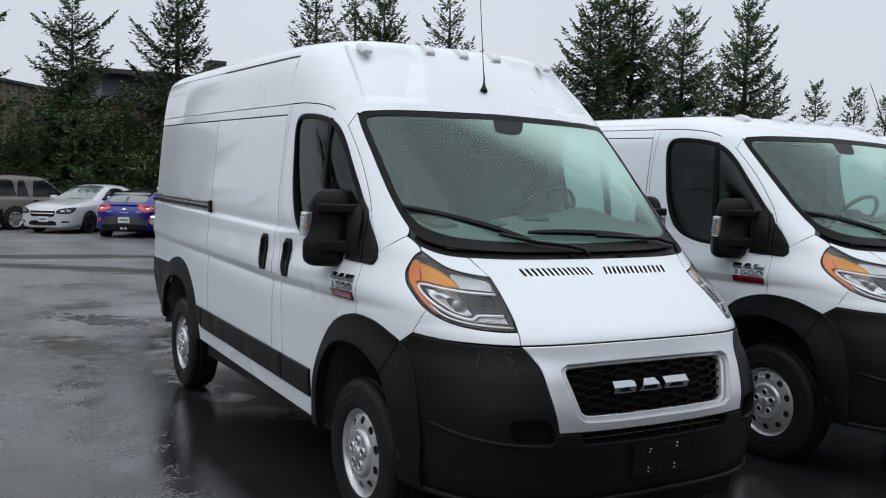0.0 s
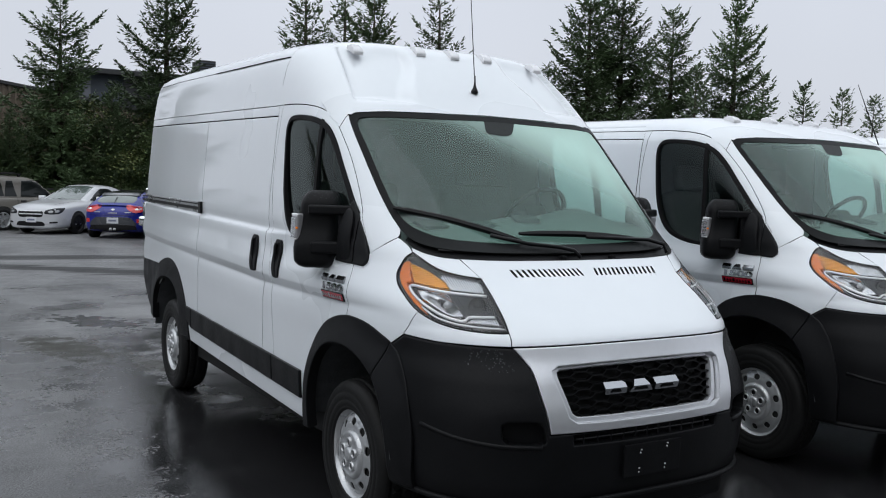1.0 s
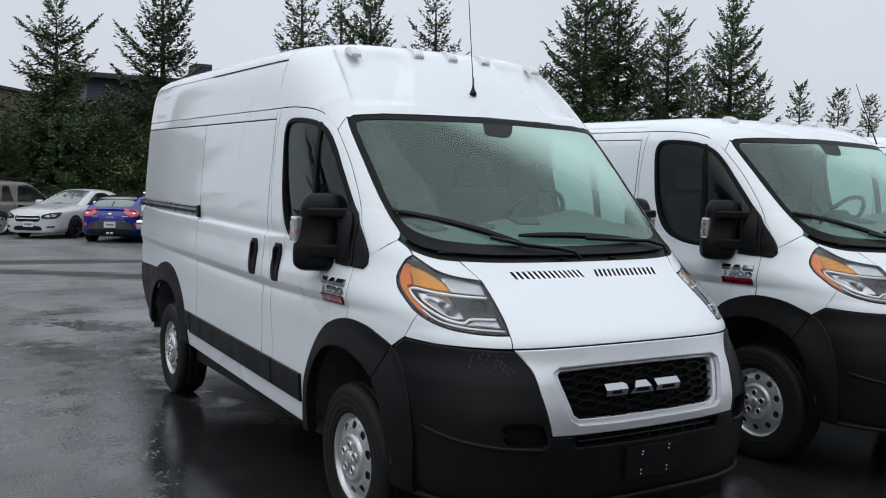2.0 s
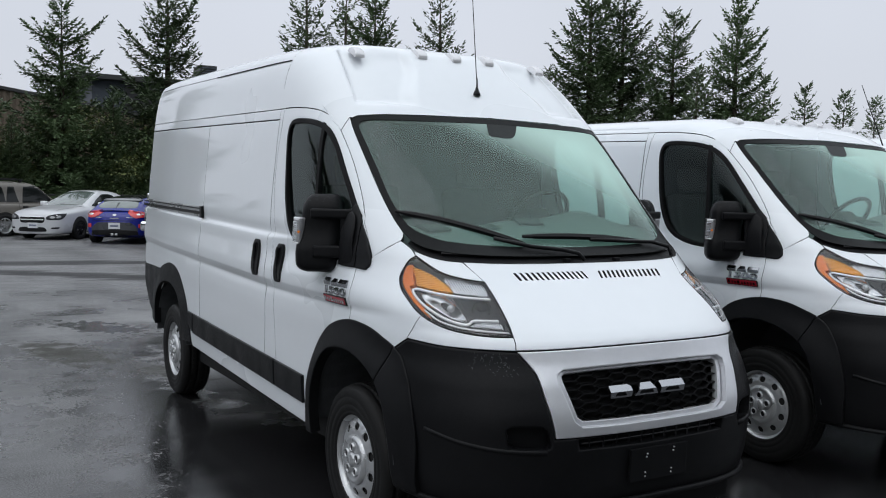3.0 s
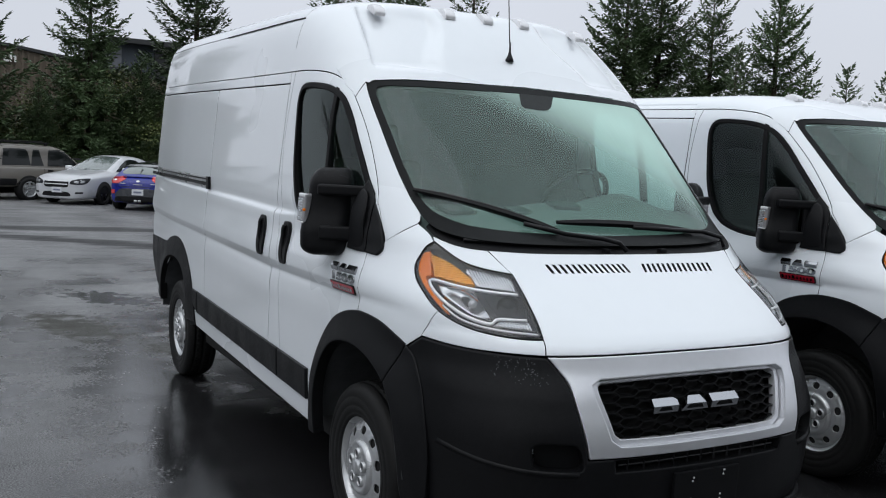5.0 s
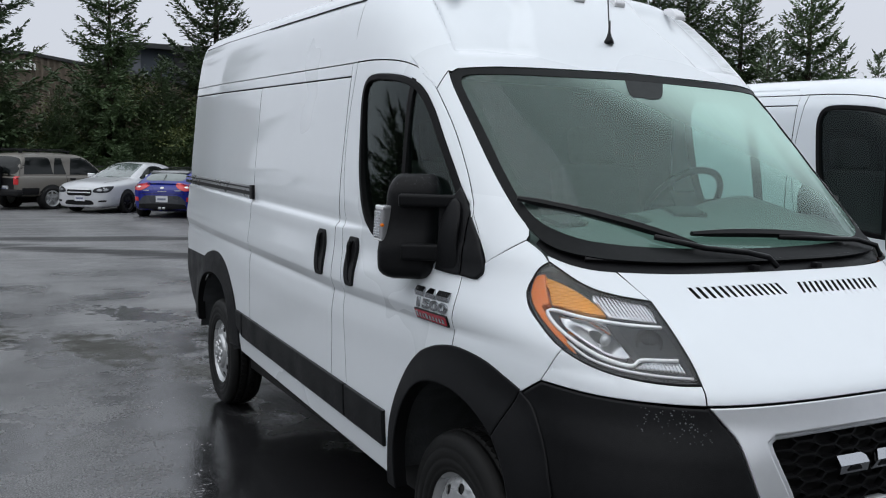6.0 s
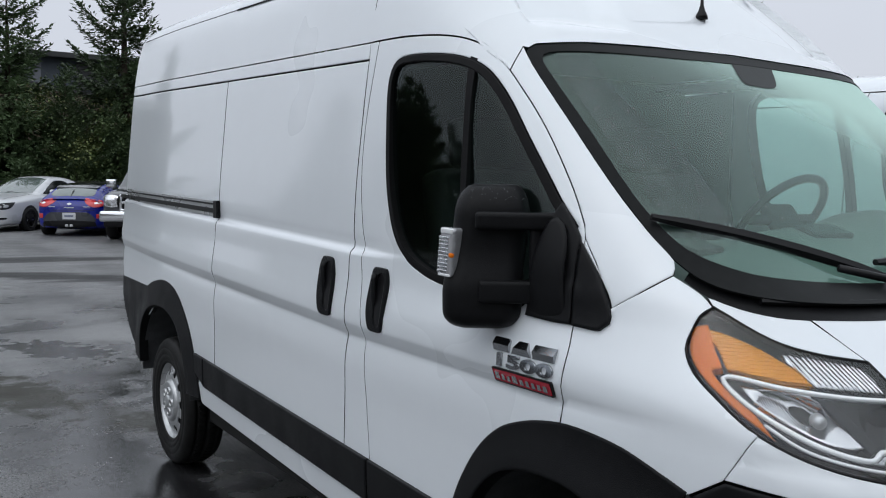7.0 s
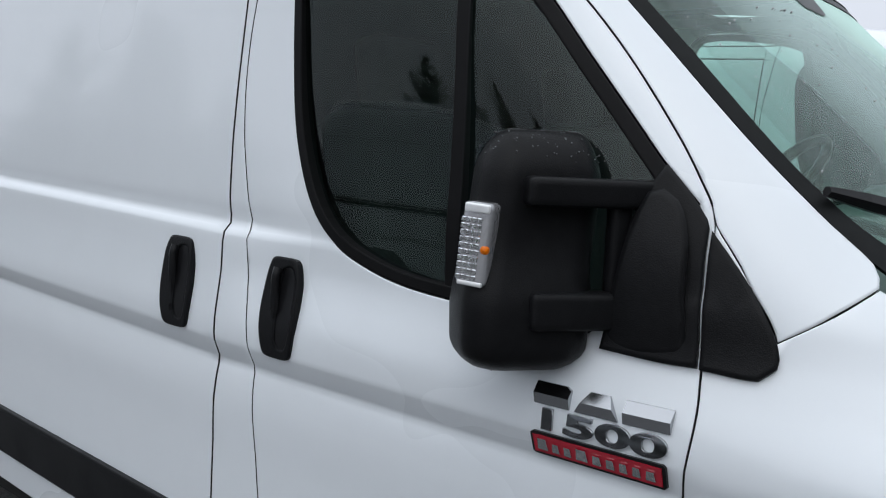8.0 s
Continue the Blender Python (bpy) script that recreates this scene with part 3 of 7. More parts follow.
        part("chrome_trim", tube([nose(a * s, z, o) for a, z in pts], r, 8), BRIGHT, housing, "bright trim strip", smooth=True)
    strip([(33.3, 1.202), (38, 1.208), (43.0, 1.220), (46.3, 1.233), (47.5, 1.229), (47.8, 1.208), (47.2, 1.172), (45.2, 1.130), (43.4, 1.112), (41.8, 1.104), (40.8, 1.105), (39.6, 1.119), (38.8, 1.121), (34.4, 1.121)], 0.0062, -0.007)
    strip([(47.6, 1.150), (46.2, 1.113), (43.4, 1.093), (39.5, 1.083), (34.0, 1.077)], 0.0040, -0.007)
    low = deg([(41.2, 1.095, 0), (34.4, 1.088, 0), (34.4, 1.112, 0), (39.4, 1.111), (40.6, 1.098)])
    panel("day_light", both(low), on_nose(-0.02), CLEAR_FLUTED, housing, step=0.012, thick=0.01, gap=0)
    pts = loop(outline, 0.015)
    rim = tube([nose(a * s, z, -0.003) for a, z in list(pts) + [pts[0]]], 0.0035, 6, ends=False)
    part("lens_seal", rim, SMOOTH_BLACK, housing)
    lens = panel("lens", both(outline), on_nose(0.0), LENS, housing, step=0.012, thick=0, gap=0.003, lip=0)[0]
    lens.visible_shadow = False


def mirror_unit(van, s):
    """Towing mirror: tall housing, two arms, sail foot, clear marker lamp."""
    def half(bm):
        if s < 0:
            bmesh.ops.scale(bm, vec=(1, -1, 1), verts=bm.verts)
            bmesh.ops.reverse_faces(bm, faces=bm.faces)
        return bm
    bm = bmesh.new()
    rings = []
    reach = 0.0 if s > 0 else 0.10
    turn = pose(-0.246, -1.080 - reach, 0, 0, 0, -34.4)

    # rounded sections up the housing: height, back, front, outer, inner; the chin and the crown close in elliptic curves
    waist = [(1.36, -0.14, 0.024, -0.098, 0.120), (1.395, -0.14, 0.020, -0.094, 0.120), (1.43, -0.14, 0.006, -0.085, 0.122), (1.48, -0.14, 0.0, -0.078, 0.128), (1.53, -0.14, -0.002, -0.072, 0.134), (1.56, -0.14, -0.002, -0.069, 0.136)]
    sections = []
    for th in (8, 26, 44, 62, 78, 90):
        c, d = 0.048 * (1 - math.cos(radians(th))), 0.050 * (1 - math.sin(radians(th)))
        sections.append((1.260 + c, -0.135 + d, 0.022 - d, -0.097 + d, 0.118 - d))
    sections += waist
    for th in (14, 28, 42, 55, 67, 78, 86):
        d = 0.058 * (1 - math.cos(radians(th)))
        sections.append((1.56 + 0.088 * math.sin(radians(th)), -0.14 + d, -0.002 - d, -0.069 + d, 0.136 - d * 0.7))
    for z, x0, x1, y0, y1 in sections:
        r = min(0.052, (x1 - x0) * 0.46)
        ring = []
        for (cx, cy, a0) in ((x1 - r, y1 - r, 0), (x0 + r, y1 - r, 90), (x0 + r, y0 + r, 180), (x1 - r, y0 + r, 270)):
            for k in range(7):
                a = radians(a0 + 15 * k)
                ring.append(bm.verts.new(turn @ Vector((cx + r * math.cos(a), cy + r * math.sin(a), z))))
        rings.append(ring)
    for a, b in zip(rings, rings[1:]):
        for k in range(len(a)):
            bm.faces.new((a[k], a[(k + 1) % len(a)], b[(k + 1) % len(a)], b[k]))
    bm.faces.new(rings[0][::-1])
    bm.faces.new(rings[-1])
    house = part("door_mirror", half(bm), PLASTIC, van, "black plastic towing mirror with two arms", smooth=True)
    rain = random.Random(5)
    drops = bmesh.new()
    for _ in range(150):
        u, v = rain.uniform(-0.135, -0.008), rain.uniform(-0.062, 0.132)
        e = max(0.0, 0.058 - min(u + 0.14, -0.002 - u, v + 0.069, (0.136 - v) * 1.4)) / 0.058
        d = bmesh.ops.create_icosphere(drops, subdivisions=1, radius=rain.uniform(0.0008, 0.0021))["verts"]
        bmesh.ops.transform(drops, matrix=turn @ Matrix.Translation((u, v, 1.56 + 0.088 * math.sqrt(max(0.0, 1 - e * e)))), verts=d)
    for _ in range(26):
        d = bmesh.ops.create_icosphere(drops, subdivisions=1, radius=rain.uniform(0.0012, 0.003))["verts"]
        bmesh.ops.transform(drops, matrix=turn @ Matrix.Translation((rain.uniform(-0.09, -0.03), rain.uniform(-0.045, 0.065), 1.2595)), verts=d)
    tagged(part("rain_beading", half(drops), WATER, house, smooth=True), kind="stuff")
    skin_out = lambda out: (lambda x, z: (x, s * (-side_y(x, z) - out), z))
    sail = [(-0.017, 1.512, 0), (-0.010, 1.40), (-0.001, 1.303, 0), (-0.06, 1.302), (-0.16, 1.306, 0), (-0.150, 1.40), (-0.132, 1.53), (-0.098, 1.606, 0), (-0.052, 1.560), (-0.022, 1.524, 0)]
    panel("mirror_foot", sail, skin_out(0.014), PLASTIC, house, step=0.04, thick=0.03, gap=0, lip=0.008)
    cover = [(-0.013, 1.508, 0), (0.031, 1.459), (0.076, 1.402), (0.106, 1.350), (0.110, 1.318), (0.088, 1.299), (0.0035, 1.301, 0), (-0.0058, 1.40)]
    panel("corner_cover", cover, skin_out(0.013), PLASTIC, house, step=0.03, thick=0.03, gap=0, lip=0.008)
    foot = [(-0.112, 1.562), (-0.065, 1.552), (-0.036, 1.49), (-0.028, 1.40), (-0.022, 1.325), (-0.05, 1.312), (-0.150, 1.318), (-0.143, 1.42)]
    panel("mirror_base", foot, (lambda x, z: (x, s * (-side_y(x, z, False) - 0.017 - 0.016 * smooth(0.13, 0.02, math.hypot(x + 0.085, (z - 1.44) * 0.6))), z)), PLASTIC, house, step=0.02, thick=0.04, gap=0, lip=0.012)
    for size, at in (((0.046, 0.235 + reach, 0.046), (0.012, 0.104 + reach / 2, 1.553)), ((0.046, 0.195 + reach, 0.060), (0.016, 0.096 + reach / 2, 1.366)), ((0.030, 0.036, 0.160), (0.004, 0.150, 1.460))):
        bm = box(size, at, 0.013, 3)
        bmesh.ops.transform(bm, matrix=turn, verts=bm.verts)
        part("mirror_arm", half(bm), PLASTIC, house, smooth=True)
    seat = turn @ pose(-0.012, -0.072, 1.466, -4, 0, -40)
    lamp = box((0.046, 0.049, 0.132), (0.0, -0.006, 0), 0.013, 3)
    bmesh.ops.transform(lamp, matrix=seat, verts=lamp.verts)
    ml = part("marker_lamp", half(lamp), CLEAR_LENS, house, "clear ribbed marker lamp", smooth=True)
    ribs = bmesh.new()
    for i in range(4):
        for k in range(10):
            q = bmesh.ops.create_cube(ribs, size=1)["verts"]
            bmesh.ops.scale(ribs, vec=(0.005, 0.0078, 0.0082), verts=q)
            bmesh.ops.transform(ribs, matrix=seat @ pose(0.0225, -0.026 + i * 0.0088, -0.052 + k * 0.0100), verts=q)
    bmesh.ops.bevel(ribs, geom=ribs.edges[:], offset=0.0012, segments=1, affect="EDGES")
    tagged(part("lamp_ribs", half(ribs), REFLECTOR, ml), kind="stuff")
    dot = bmesh.new()
    bmesh.ops.create_uvsphere(dot, u_segments=12, v_segments=8, radius=0.008)
    bmesh.ops.transform(dot, matrix=seat @ pose(0.018, 0.012, -0.006), verts=dot.verts)
    part("bulb", half(dot), AMBER, ml, "amber bulb")
    for z, h in ((0.057, 0.014), (-0.061, 0.008)):
        cap = box((0.010, 0.042, h), (0.019, -0.006, z), 0.003)
        bmesh.ops.transform(cap, matrix=seat, verts=cap.verts)
        part("lamp_cap", half(cap), BRIGHT, ml, "bright end of the lamp", smooth=True)


def door_handle(parent, x, z, s, w=0.118, h=0.215):
    """Recessed upright pull: black surround, dark cup, vertical grip."""
    o = [(x + u * w, z + v * h) for u, v in ((-0.36, 0.455), (-0.26, 0.50), (0.0, 0.507), (0.26, 0.50), (0.37, 0.455), (0.46, 0.25), (0.50, 0.0), (0.47, -0.26), (0.40, -0.46), (0.29, -0.50), (0.0, -0.507), (-0.28, -0.50), (-0.39, -0.455), (-0.46, -0.25), (-0.49, 0.0), (-0.45, 0.26))]
    hole = [(x + u * w, z + v * h) for u, v in ((0.0, 0.36), (0.0, -0.32), (0.10, -0.40), (0.27, -0.38), (0.36, -0.2), (0.37, 0.2), (0.30, 0.38), (0.12, 0.41))]
    flat = lambda b: sum(side_y(x, b + d) for d in (-0.06, -0.04, -0.02, 0.0, 0.02, 0.04, 0.06)) / 7
    sf = lambda out: (lambda a, b: (a, s * (-flat(b) - out), b))
    base = panel("door_handle", o, sf(0.013), PLASTIC, parent, holes=[hole], step=0.03, edge=0.008, thick=0.035, gap=0, lip=0.006, label="black plastic door handle")[0]
    panel("cup", hole, sf(0.009), SMOOTH_BLACK, base, step=0.03, edge=0.01, thick=0, gap=0, lip=0)
    y = flat(z)
    part("grip", tube([(x - w * 0.06, s * (-y - 0.006), z - h * 0.38), (x - w * 0.06, s * (-y - 0.012), z - h * 0.30), (x - w * 0.06, s * (-y - 0.014), z), (x - w * 0.06, s * (-y - 0.012), z + h * 0.32), (x - w * 0.06, s * (-y - 0.006), z + h * 0.40)], 0.010, 8), PLASTIC, base, smooth=True)


def digits(text, size, depth):
    """Solid characters as a bmesh in the plane z = 0, left edge at 0."""
    cu = bpy.data.curves.new("scratch", "FONT")
    cu.body, cu.size, cu.extrude, cu.offset, cu.bevel_depth = text, size, depth, 0.012 * size, 0.02 * size
    ob = bpy.data.objects.new("scratch", cu)
    scene.collection.objects.link(ob)
    me = bpy.data.meshes.new_from_object(ob.evaluated_get(bpy.context.evaluated_depsgraph_get()))
    bm = bmesh.new()
    bm.from_mesh(me)
    bpy.data.objects.remove(ob)
    bpy.data.curves.remove(cu)
    bpy.data.meshes.remove(me)
    return bm


def mark_shape(corners, depth, ridge=False):
    """A plain prism of a badge; ridge: its face rises to a level ridge at half height."""
    bm = bmesh.new()
    lo = [bm.verts.new((u, v, 0)) for u, v in corners]
    hi = [bm.verts.new((u, v, depth)) for u, v in corners]
    n = len(lo)
    for k in range(n):
        bm.faces.new((lo[k], lo[(k + 1) % n], hi[(k + 1) % n], hi[k]))
    bmesh.ops.triangulate(bm, faces=[bm.faces.new(hi)])
    if ridge:
        bmesh.ops.bisect_plane(bm, geom=bm.verts[:] + bm.edges[:] + bm.faces[:], plane_co=(0, 0.52, 0), plane_no=(0, 1, 0))
        for w in bm.verts:
            if w.co.z > depth * 0.5:
                w.co.z = depth * (1.0 - 0.75 * min(1.0, abs(w.co.y - 0.52) * 2))
    return bm


# plain blocks in the outline of the maker's mark: left, middle and right block
MARKS = [[(0, 0), (0, 1), (0.86, 1), (1.0, 0.85), (1.0, 0)],
         [(1.14, 0), (1.50, 1), (2.02, 1), (2.32, 0)],
         [(2.44, 0), (2.44, 1), (3.62, 1), (3.62, 0)]]


def side_badge(van, s):
    """Chrome blocks, the load class in chrome digits and a red name bar."""
    x0, x1 = -0.262, -0.018
    flip = lambda u: x0 + u if s > 0 else x1 - u
    y = lambda u, z, o: s * (-side_y(flip(u), z) - o)

    def lay(bm, u0, z0, su, sv, o):
        for v in bm.verts:
            u, z = u0 + v.co.x * su, z0 + v.co.y * sv
            v.co = (flip(u), y(u, z, o + v.co.z), z)
        bmesh.ops.recalc_face_normals(bm, faces=bm.faces)
        return bm
    bar = lay(mark_shape([(0, 0.1), (0, 0.9), (0.02, 1), (0.98, 1), (1, 0.9), (1, 0.1), (0.98, 0), (0.02, 0)], 0.006), 0, 1.112, 0.243, 0.042, 0.001)
    badge = part("badge", bar, SMOOTH_BLACK, van, "chrome and red model badge")
    part("name_bar", lay(mark_shape([(0, 0), (0, 1), (1, 1), (1, 0)], 0.002), 0.006, 1.117, 0.231, 0.032, 0.007), RED, badge, "red enamel bar")
    k = 0
    for i, w in enumerate((0.020, 0.014, 0.014, 0.022, 0.016, 0.015, 0.014, 0.014, 0.016)):
        part("name_stroke", lay(mark_shape([(0, 0), (0.1, 1), (0.9, 1), (1, 0)], 0.002), 0.014 + k, 1.123, w, 0.020 if i in (0, 3) else 0.016, 0.009), CHROME, badge)
        k += w + 0.0085
    for shape in MARKS:
        part("mark_block", lay(mark_shape(shape, 0.011, True), 0.002, 1.200, 0.0665, 0.036, 0.001), MARK, badge)
    d = digits("1500", 0.05, 0.1)
    for v in d.verts:
        v.co.z = 0.006 if v.co.z > 0 else 0.0
    width = max(v.co.x for v in d.verts)
    part("class_number", lay(d, 0.0, 1.1615, 0.242 / width, 0.95, 0.001), MARK, badge, "chrome digits")


def wiper(van, pts_arm, a, b):
    arm = part("wiper", tube(pts_arm, 0.010, 8), SMOOTH_BLACK, van, "black windscreen wiper", smooth=True)
    mid = [tuple(np.array(a) + (np.array(b) - np.array(a)) * t + np.array((0, 0, 0.012 * math.sin(math.pi * t)))) for t in np.linspace(0, 1, 9)]
    part("blade", tube(mid, [0.009, 0.015, 0.017, 0.018, 0.018, 0.018, 0.017, 0.015, 0.009], 6), SMOOTH_BLACK, arm)


def build_van(label, levels, high):
    """A white cargo van, front axle at the origin, nose along +x."""
    BODY["levels"] = levels
    van = tagged(new("cargo_van"), label, "van", "parked vans")
    rear = -4.42
    # --- side sheets
    arch_r = arc(-3.45, 0.40, 0.47, 15, 165)
    panel("rear_quarter", [(rear, 0.80, 0), (rear, 2.072, 0), (-2.567, 2.072, 0), (-2.567, 0.50, 0), (-2.93, 0.50, 0)] + [(q[0], q[1] - 0.02) for q in arch_r[1:-2]] + [(-3.904, 0.72, 0)], on_rear(), WHITE, van, step=0.045, rows=CREASES, mirror=True)
    panel("sliding_door", [(-2.567, 0.50, 0), (-2.567, 2.0755, 0), (-1.145, 2.0755, 0), (-1.160, 1.72), (-1.157, 1.397), (-1.158, 1.129), (-1.168, 0.95), (-1.178, 0.50, 0)], on_rear(), WHITE, van, step=0.04, gap=0.005, rows=CREASES, mirror=True, label="white sliding side door")
    panel("cant_rail", [(rear, 2.076, 0), (rear, 2.134, 0), (-1.152, 2.134, 0), (-1.145, 2.076, 0)], on_rear(0.001), WHITE, van, step=0.04, gap=0.001, mirror=True)
    panel("pillar", [(-1.178, 0.50, 0), (-1.168, 0.95), (-1.158, 1.129), (-1.157, 1.397), (-1.160, 1.72), (-1.147, 2.076), (-1.155, 2.134, 0), (-1.09, 2.134, 0), (-1.10, 2.05), (-1.132, 1.825), (-1.123, 1.629), (-1.073, 1.388), (-1.035, 1.152), (-1.022, 1.0), (-1.005, 0.858), (-0.985, 0.70), (-0.98, 0.50, 0)], on_side(), WHITE, van, step=0.03, gap=0.0012, lip=0.004, rows=CREASES, mirror=True)
    window = [(-0.986, 1.90), (-0.985, 2.0), (-0.945, 2.052), (-0.854, 2.062), (-0.673, 2.047), (-0.558, 2.022), (-0.467, 1.980), (-0.37, 1.897), (-0.266, 1.782), (-0.174, 1.680), (-0.105, 1.603), (-0.045, 1.545, 0), (-0.10, 1.40, 0), (-0.19, 1.325, 0), (-0.33, 1.330), (-0.475, 1.336), (-0.60, 1.346), (-0.70, 1.367), (-0.79, 1.402), (-0.86, 1.463), (-0.915, 1.56), (-0.955, 1.69)]
    doors = panel("front_door", [(-1.09, 2.134, 0)] + DOOR_TOP + [(-0.008, 1.40), (0.003, 1.30), (0.012, 1.213), (0.0, 1.09), (-0.003, 1.045, 0), (-0.15, 1.0), (-0.28, 0.92), (-0.40, 0.74), (-0.45, 0.55), (-0.46, 0.50, 0), (-0.98, 0.50, 0), (-0.985, 0.70), (-1.005, 0.858), (-1.022, 1.0), (-1.035, 1.152), (-1.073, 1.388), (-1.123, 1.629), (-1.132, 1.825), (-1.10, 2.05)],
                  on_side(), WHITE, van, holes=[window], step=0.035, gap=0.0020, lip=0.004, rows=CREASES, mirror=True, label="white front door")
    for ob, s in zip(doors, (1, -1)):
        w_in = [(p[0], p[1]) for p in inset(loop(window, 0.03), 0.024)]
        sf = lambda out: (lambda x, z: (x, s * (-side_y(x, z, False) - out), z))
        panel("window_seal", window, sf(0.003), SEAL, ob, holes=[w_in], step=0.03, thick=0.03, gap=0, lip=0.004, label="black window surround")
        flat = lambda x, z: (x, s * 0.004 * math.log(math.exp(-(0.966 - 0.050 * (z - 1.36)) / 0.004) + math.exp(-(side_y(x, z, False) - 0.007) / 0.004)), z)
        g = panel("side_window", [(p[0], p[1]) for p in inset(loop(window, 0.03), 0.012)], flat, SIDE_GLASS, ob, step=0.08, thick=0, gap=0, lip=0, label="tinted side window")[0]
        g.visible_shadow = False
        panel("divider", [(-0.555, 2.03, 0), (-0.525, 2.02, 0), (-0.48, 1.65), (-0.465, 1.33, 0), (-0.498, 1.33, 0), (-0.51, 1.65)], sf(0.001), SEAL, ob, step=0.05, thick=0.03, gap=0, lip=0.002)
    lamp_x = [(nose(radians(a), z)[0], z) for a, z in LAMP_OUTER]
    seam_x = [(0.455 + 0.055 * k / 6, 1.023 + 0.110 * k / 6) for k in (5, 4, 3, 2, 1)]
    fender = [(-0.001, 1.045, 0), (0.0, 1.09), (0.012, 1.213), (0.003, 1.30), (-0.008, 1.40), (-0.014, 1.515, 0), (0.031, 1.459), (0.070, 1.402), (0.100, 1.352, 0), (0.165, 1.398), (nose(radians(44.6), 1.439)[0], 1.439, 0), (nose(radians(43.4), 1.40)[0], 1.40), (nose(radians(43.5), 1.374)[0], 1.374, 0)] + lamp_x[::-1] + [(0.51, 1.133, 0)] + seam_x + [(0.455, 1.023, 0), (0.378, 0.972, 0), (0.25, 0.98), (0.1, 1.0)]
    panel("fender", fender, on_side(), WHITE, van, step=0.03, gap=0.0015, lip=0.003, mirror=True)
    cap = deg([(43.5, 1.374, 0), (43.2, 1.395, 0), (41.0, 1.372), (38.0, 1.357), (34.6, 1.351, 0), (33.2, 1.305), (32.2, 1.272, 0), (37.0, 1.288), (40.5, 1.314)])
    panel("fender_cap", cap, on_nose(), WHITE, van, step=0.025, gap=0.0006, lip=0.003, mirror=True)
    rim = [(p[0], p[1]) for p in loop([(-1.09, 2.134, 0)] + DOOR_TOP + [(-0.008, 1.40)], 0.012, closed=False)]
    corner = min(rim, key=lambda p: abs(p[1] - 1.978))
    edge_a = [(turn_x(x, z), z) for x, z in rim if 1.53 < z < corner[1] - 0.015][::3] + [(turn_x(-0.014, 1.515), 1.515)]
    pil = deg([(43.4, 1.472), (44.4, 1.544), (45.3, 1.66), (45.8, 1.819), (45.8, 1.975), (45.4, 2.05, 0)]) + [(turn_x(*corner), corner[1], 0)] + edge_a + [(turn_x(x, z), z) for x, z in [(0.031, 1.459), (0.070, 1.402)]] + [(turn_x(0.100, 1.352), 1.352, 0), (turn_x(0.165, 1.398), 1.398)] + deg([(44.6, 1.439, 0)])
    panel("screen_pillar", pil, on_nose(), WHITE, van, step=0.03, gap=0.0010, lip=0.003, mirror=True)
    panel("sill", [(-2.78, 0.495, 0), (-2.88, 0.60, 0), (-2.7, 0.615, 0), (-0.455, 0.53, 0), (-0.47, 0.415, 0)], on_side(0.001), WHITE, van, step=0.05, gap=0.002, mirror=True)
    # --- roof: front cap and rear skin
    top = levels[-1][0]

    def rows(z0):
        zs = [z0 + (top - 0.06 - z0) * i / 26 for i in range(27)]
        return zs + [top - 0.045, top - 0.032, top - 0.022, top - 0.015, top - 0.009, top - 0.004, top]
    split = -1.15

    # lower edge of the front cap from the middle outwards: above the screen, down round its corner, then along the door frame
    amax_low = turn_x(split, 2.138)
    edge = []
    for i in range(61):
        d = 45.4 * i / 60
        edge.append((radians(d), float(np.interp(d, [p[0] for p in SCREEN[:5]], [p[1] for p in SCREEN[:5]])) + 0.004))
    edge[-1] = (radians(45.4), 2.0515)
    end = (turn_x(*corner), corner[1] + 0.0015)
    edge += [(edge[60][0] + (end[0] - edge[60][0]) * k / 6, edge[60][1] + (end[1] - edge[60][1]) * k / 6) for k in range(1, 7)]
    edge += [(turn_x(x, z), z + 0.004) for x, z in rim[::-1] if z > corner[1] + 0.003 and x > -1.08] + [(amax_low, 2.138)]
    run = [0.0]
    for p, q in zip(edge[60:], edge[61:]):
        run.append(run[-1] + (Vector(nose(*q)) - Vector(nose(*p))).length)
    first = radians(45.4) / amax_low
    share = [first * i / 60 for i in range(60)] + [first + (1 - first) * r / run[-1] for r in run]
    both_sides = [(-f, -a, z) for f, (a, z) in zip(share[:0:-1], edge[:0:-1])] + [(f, a, z) for f, (a, z) in zip(share, edge)]
    cols, bm = [], bmesh.new()
    for f, a0, z0 in both_sides:
        col = []
        for z in rows(z0):
            amax = turn_x(split, z)
            k = smooth(z0, z0 + 0.12, z)
            a = a0 * (1 - k) + f * amax * k
            p = Vector(nose(a, z))
            b = abs(p.y)
            lobe = smooth(0.30 + 0.10 * smooth(2.4, 2.15, z), 0.37 + 0.14 * smooth(2.4, 2.15, z), b) * (1 - smooth(0.742, 0.764, b + 0.16 * max(0.0, z - 2.13))) * smooth(2.126, 2.146, z) * (1 - smooth(2.40, 2.53, z)) if high else 0
            p.x -= 0.060 * lobe
            col.append(bm.verts.new(p))
        col.append(bm.verts.new((min(col[-1].co.x, -0.9 - abs(f) * 0.25), col[-1].co.y * 0.4, top + 0.004)))
        cols.append(col)
    for c, d in zip(cols, cols[1:]):
        for p in range(len(c) - 1):
            if (c[p].co - c[p + 1].co).length > 1e-5:
                bm.faces.new((c[p], d[p], d[p + 1], c[p + 1]))
    bmesh.ops.recalc_face_normals(bm, faces=bm.faces)
    part("roof_cap", bm, WHITE, van, smooth=True)
    zr = 2.425 if high else top - 0.092
    bm, cols = bmesh.new(), []
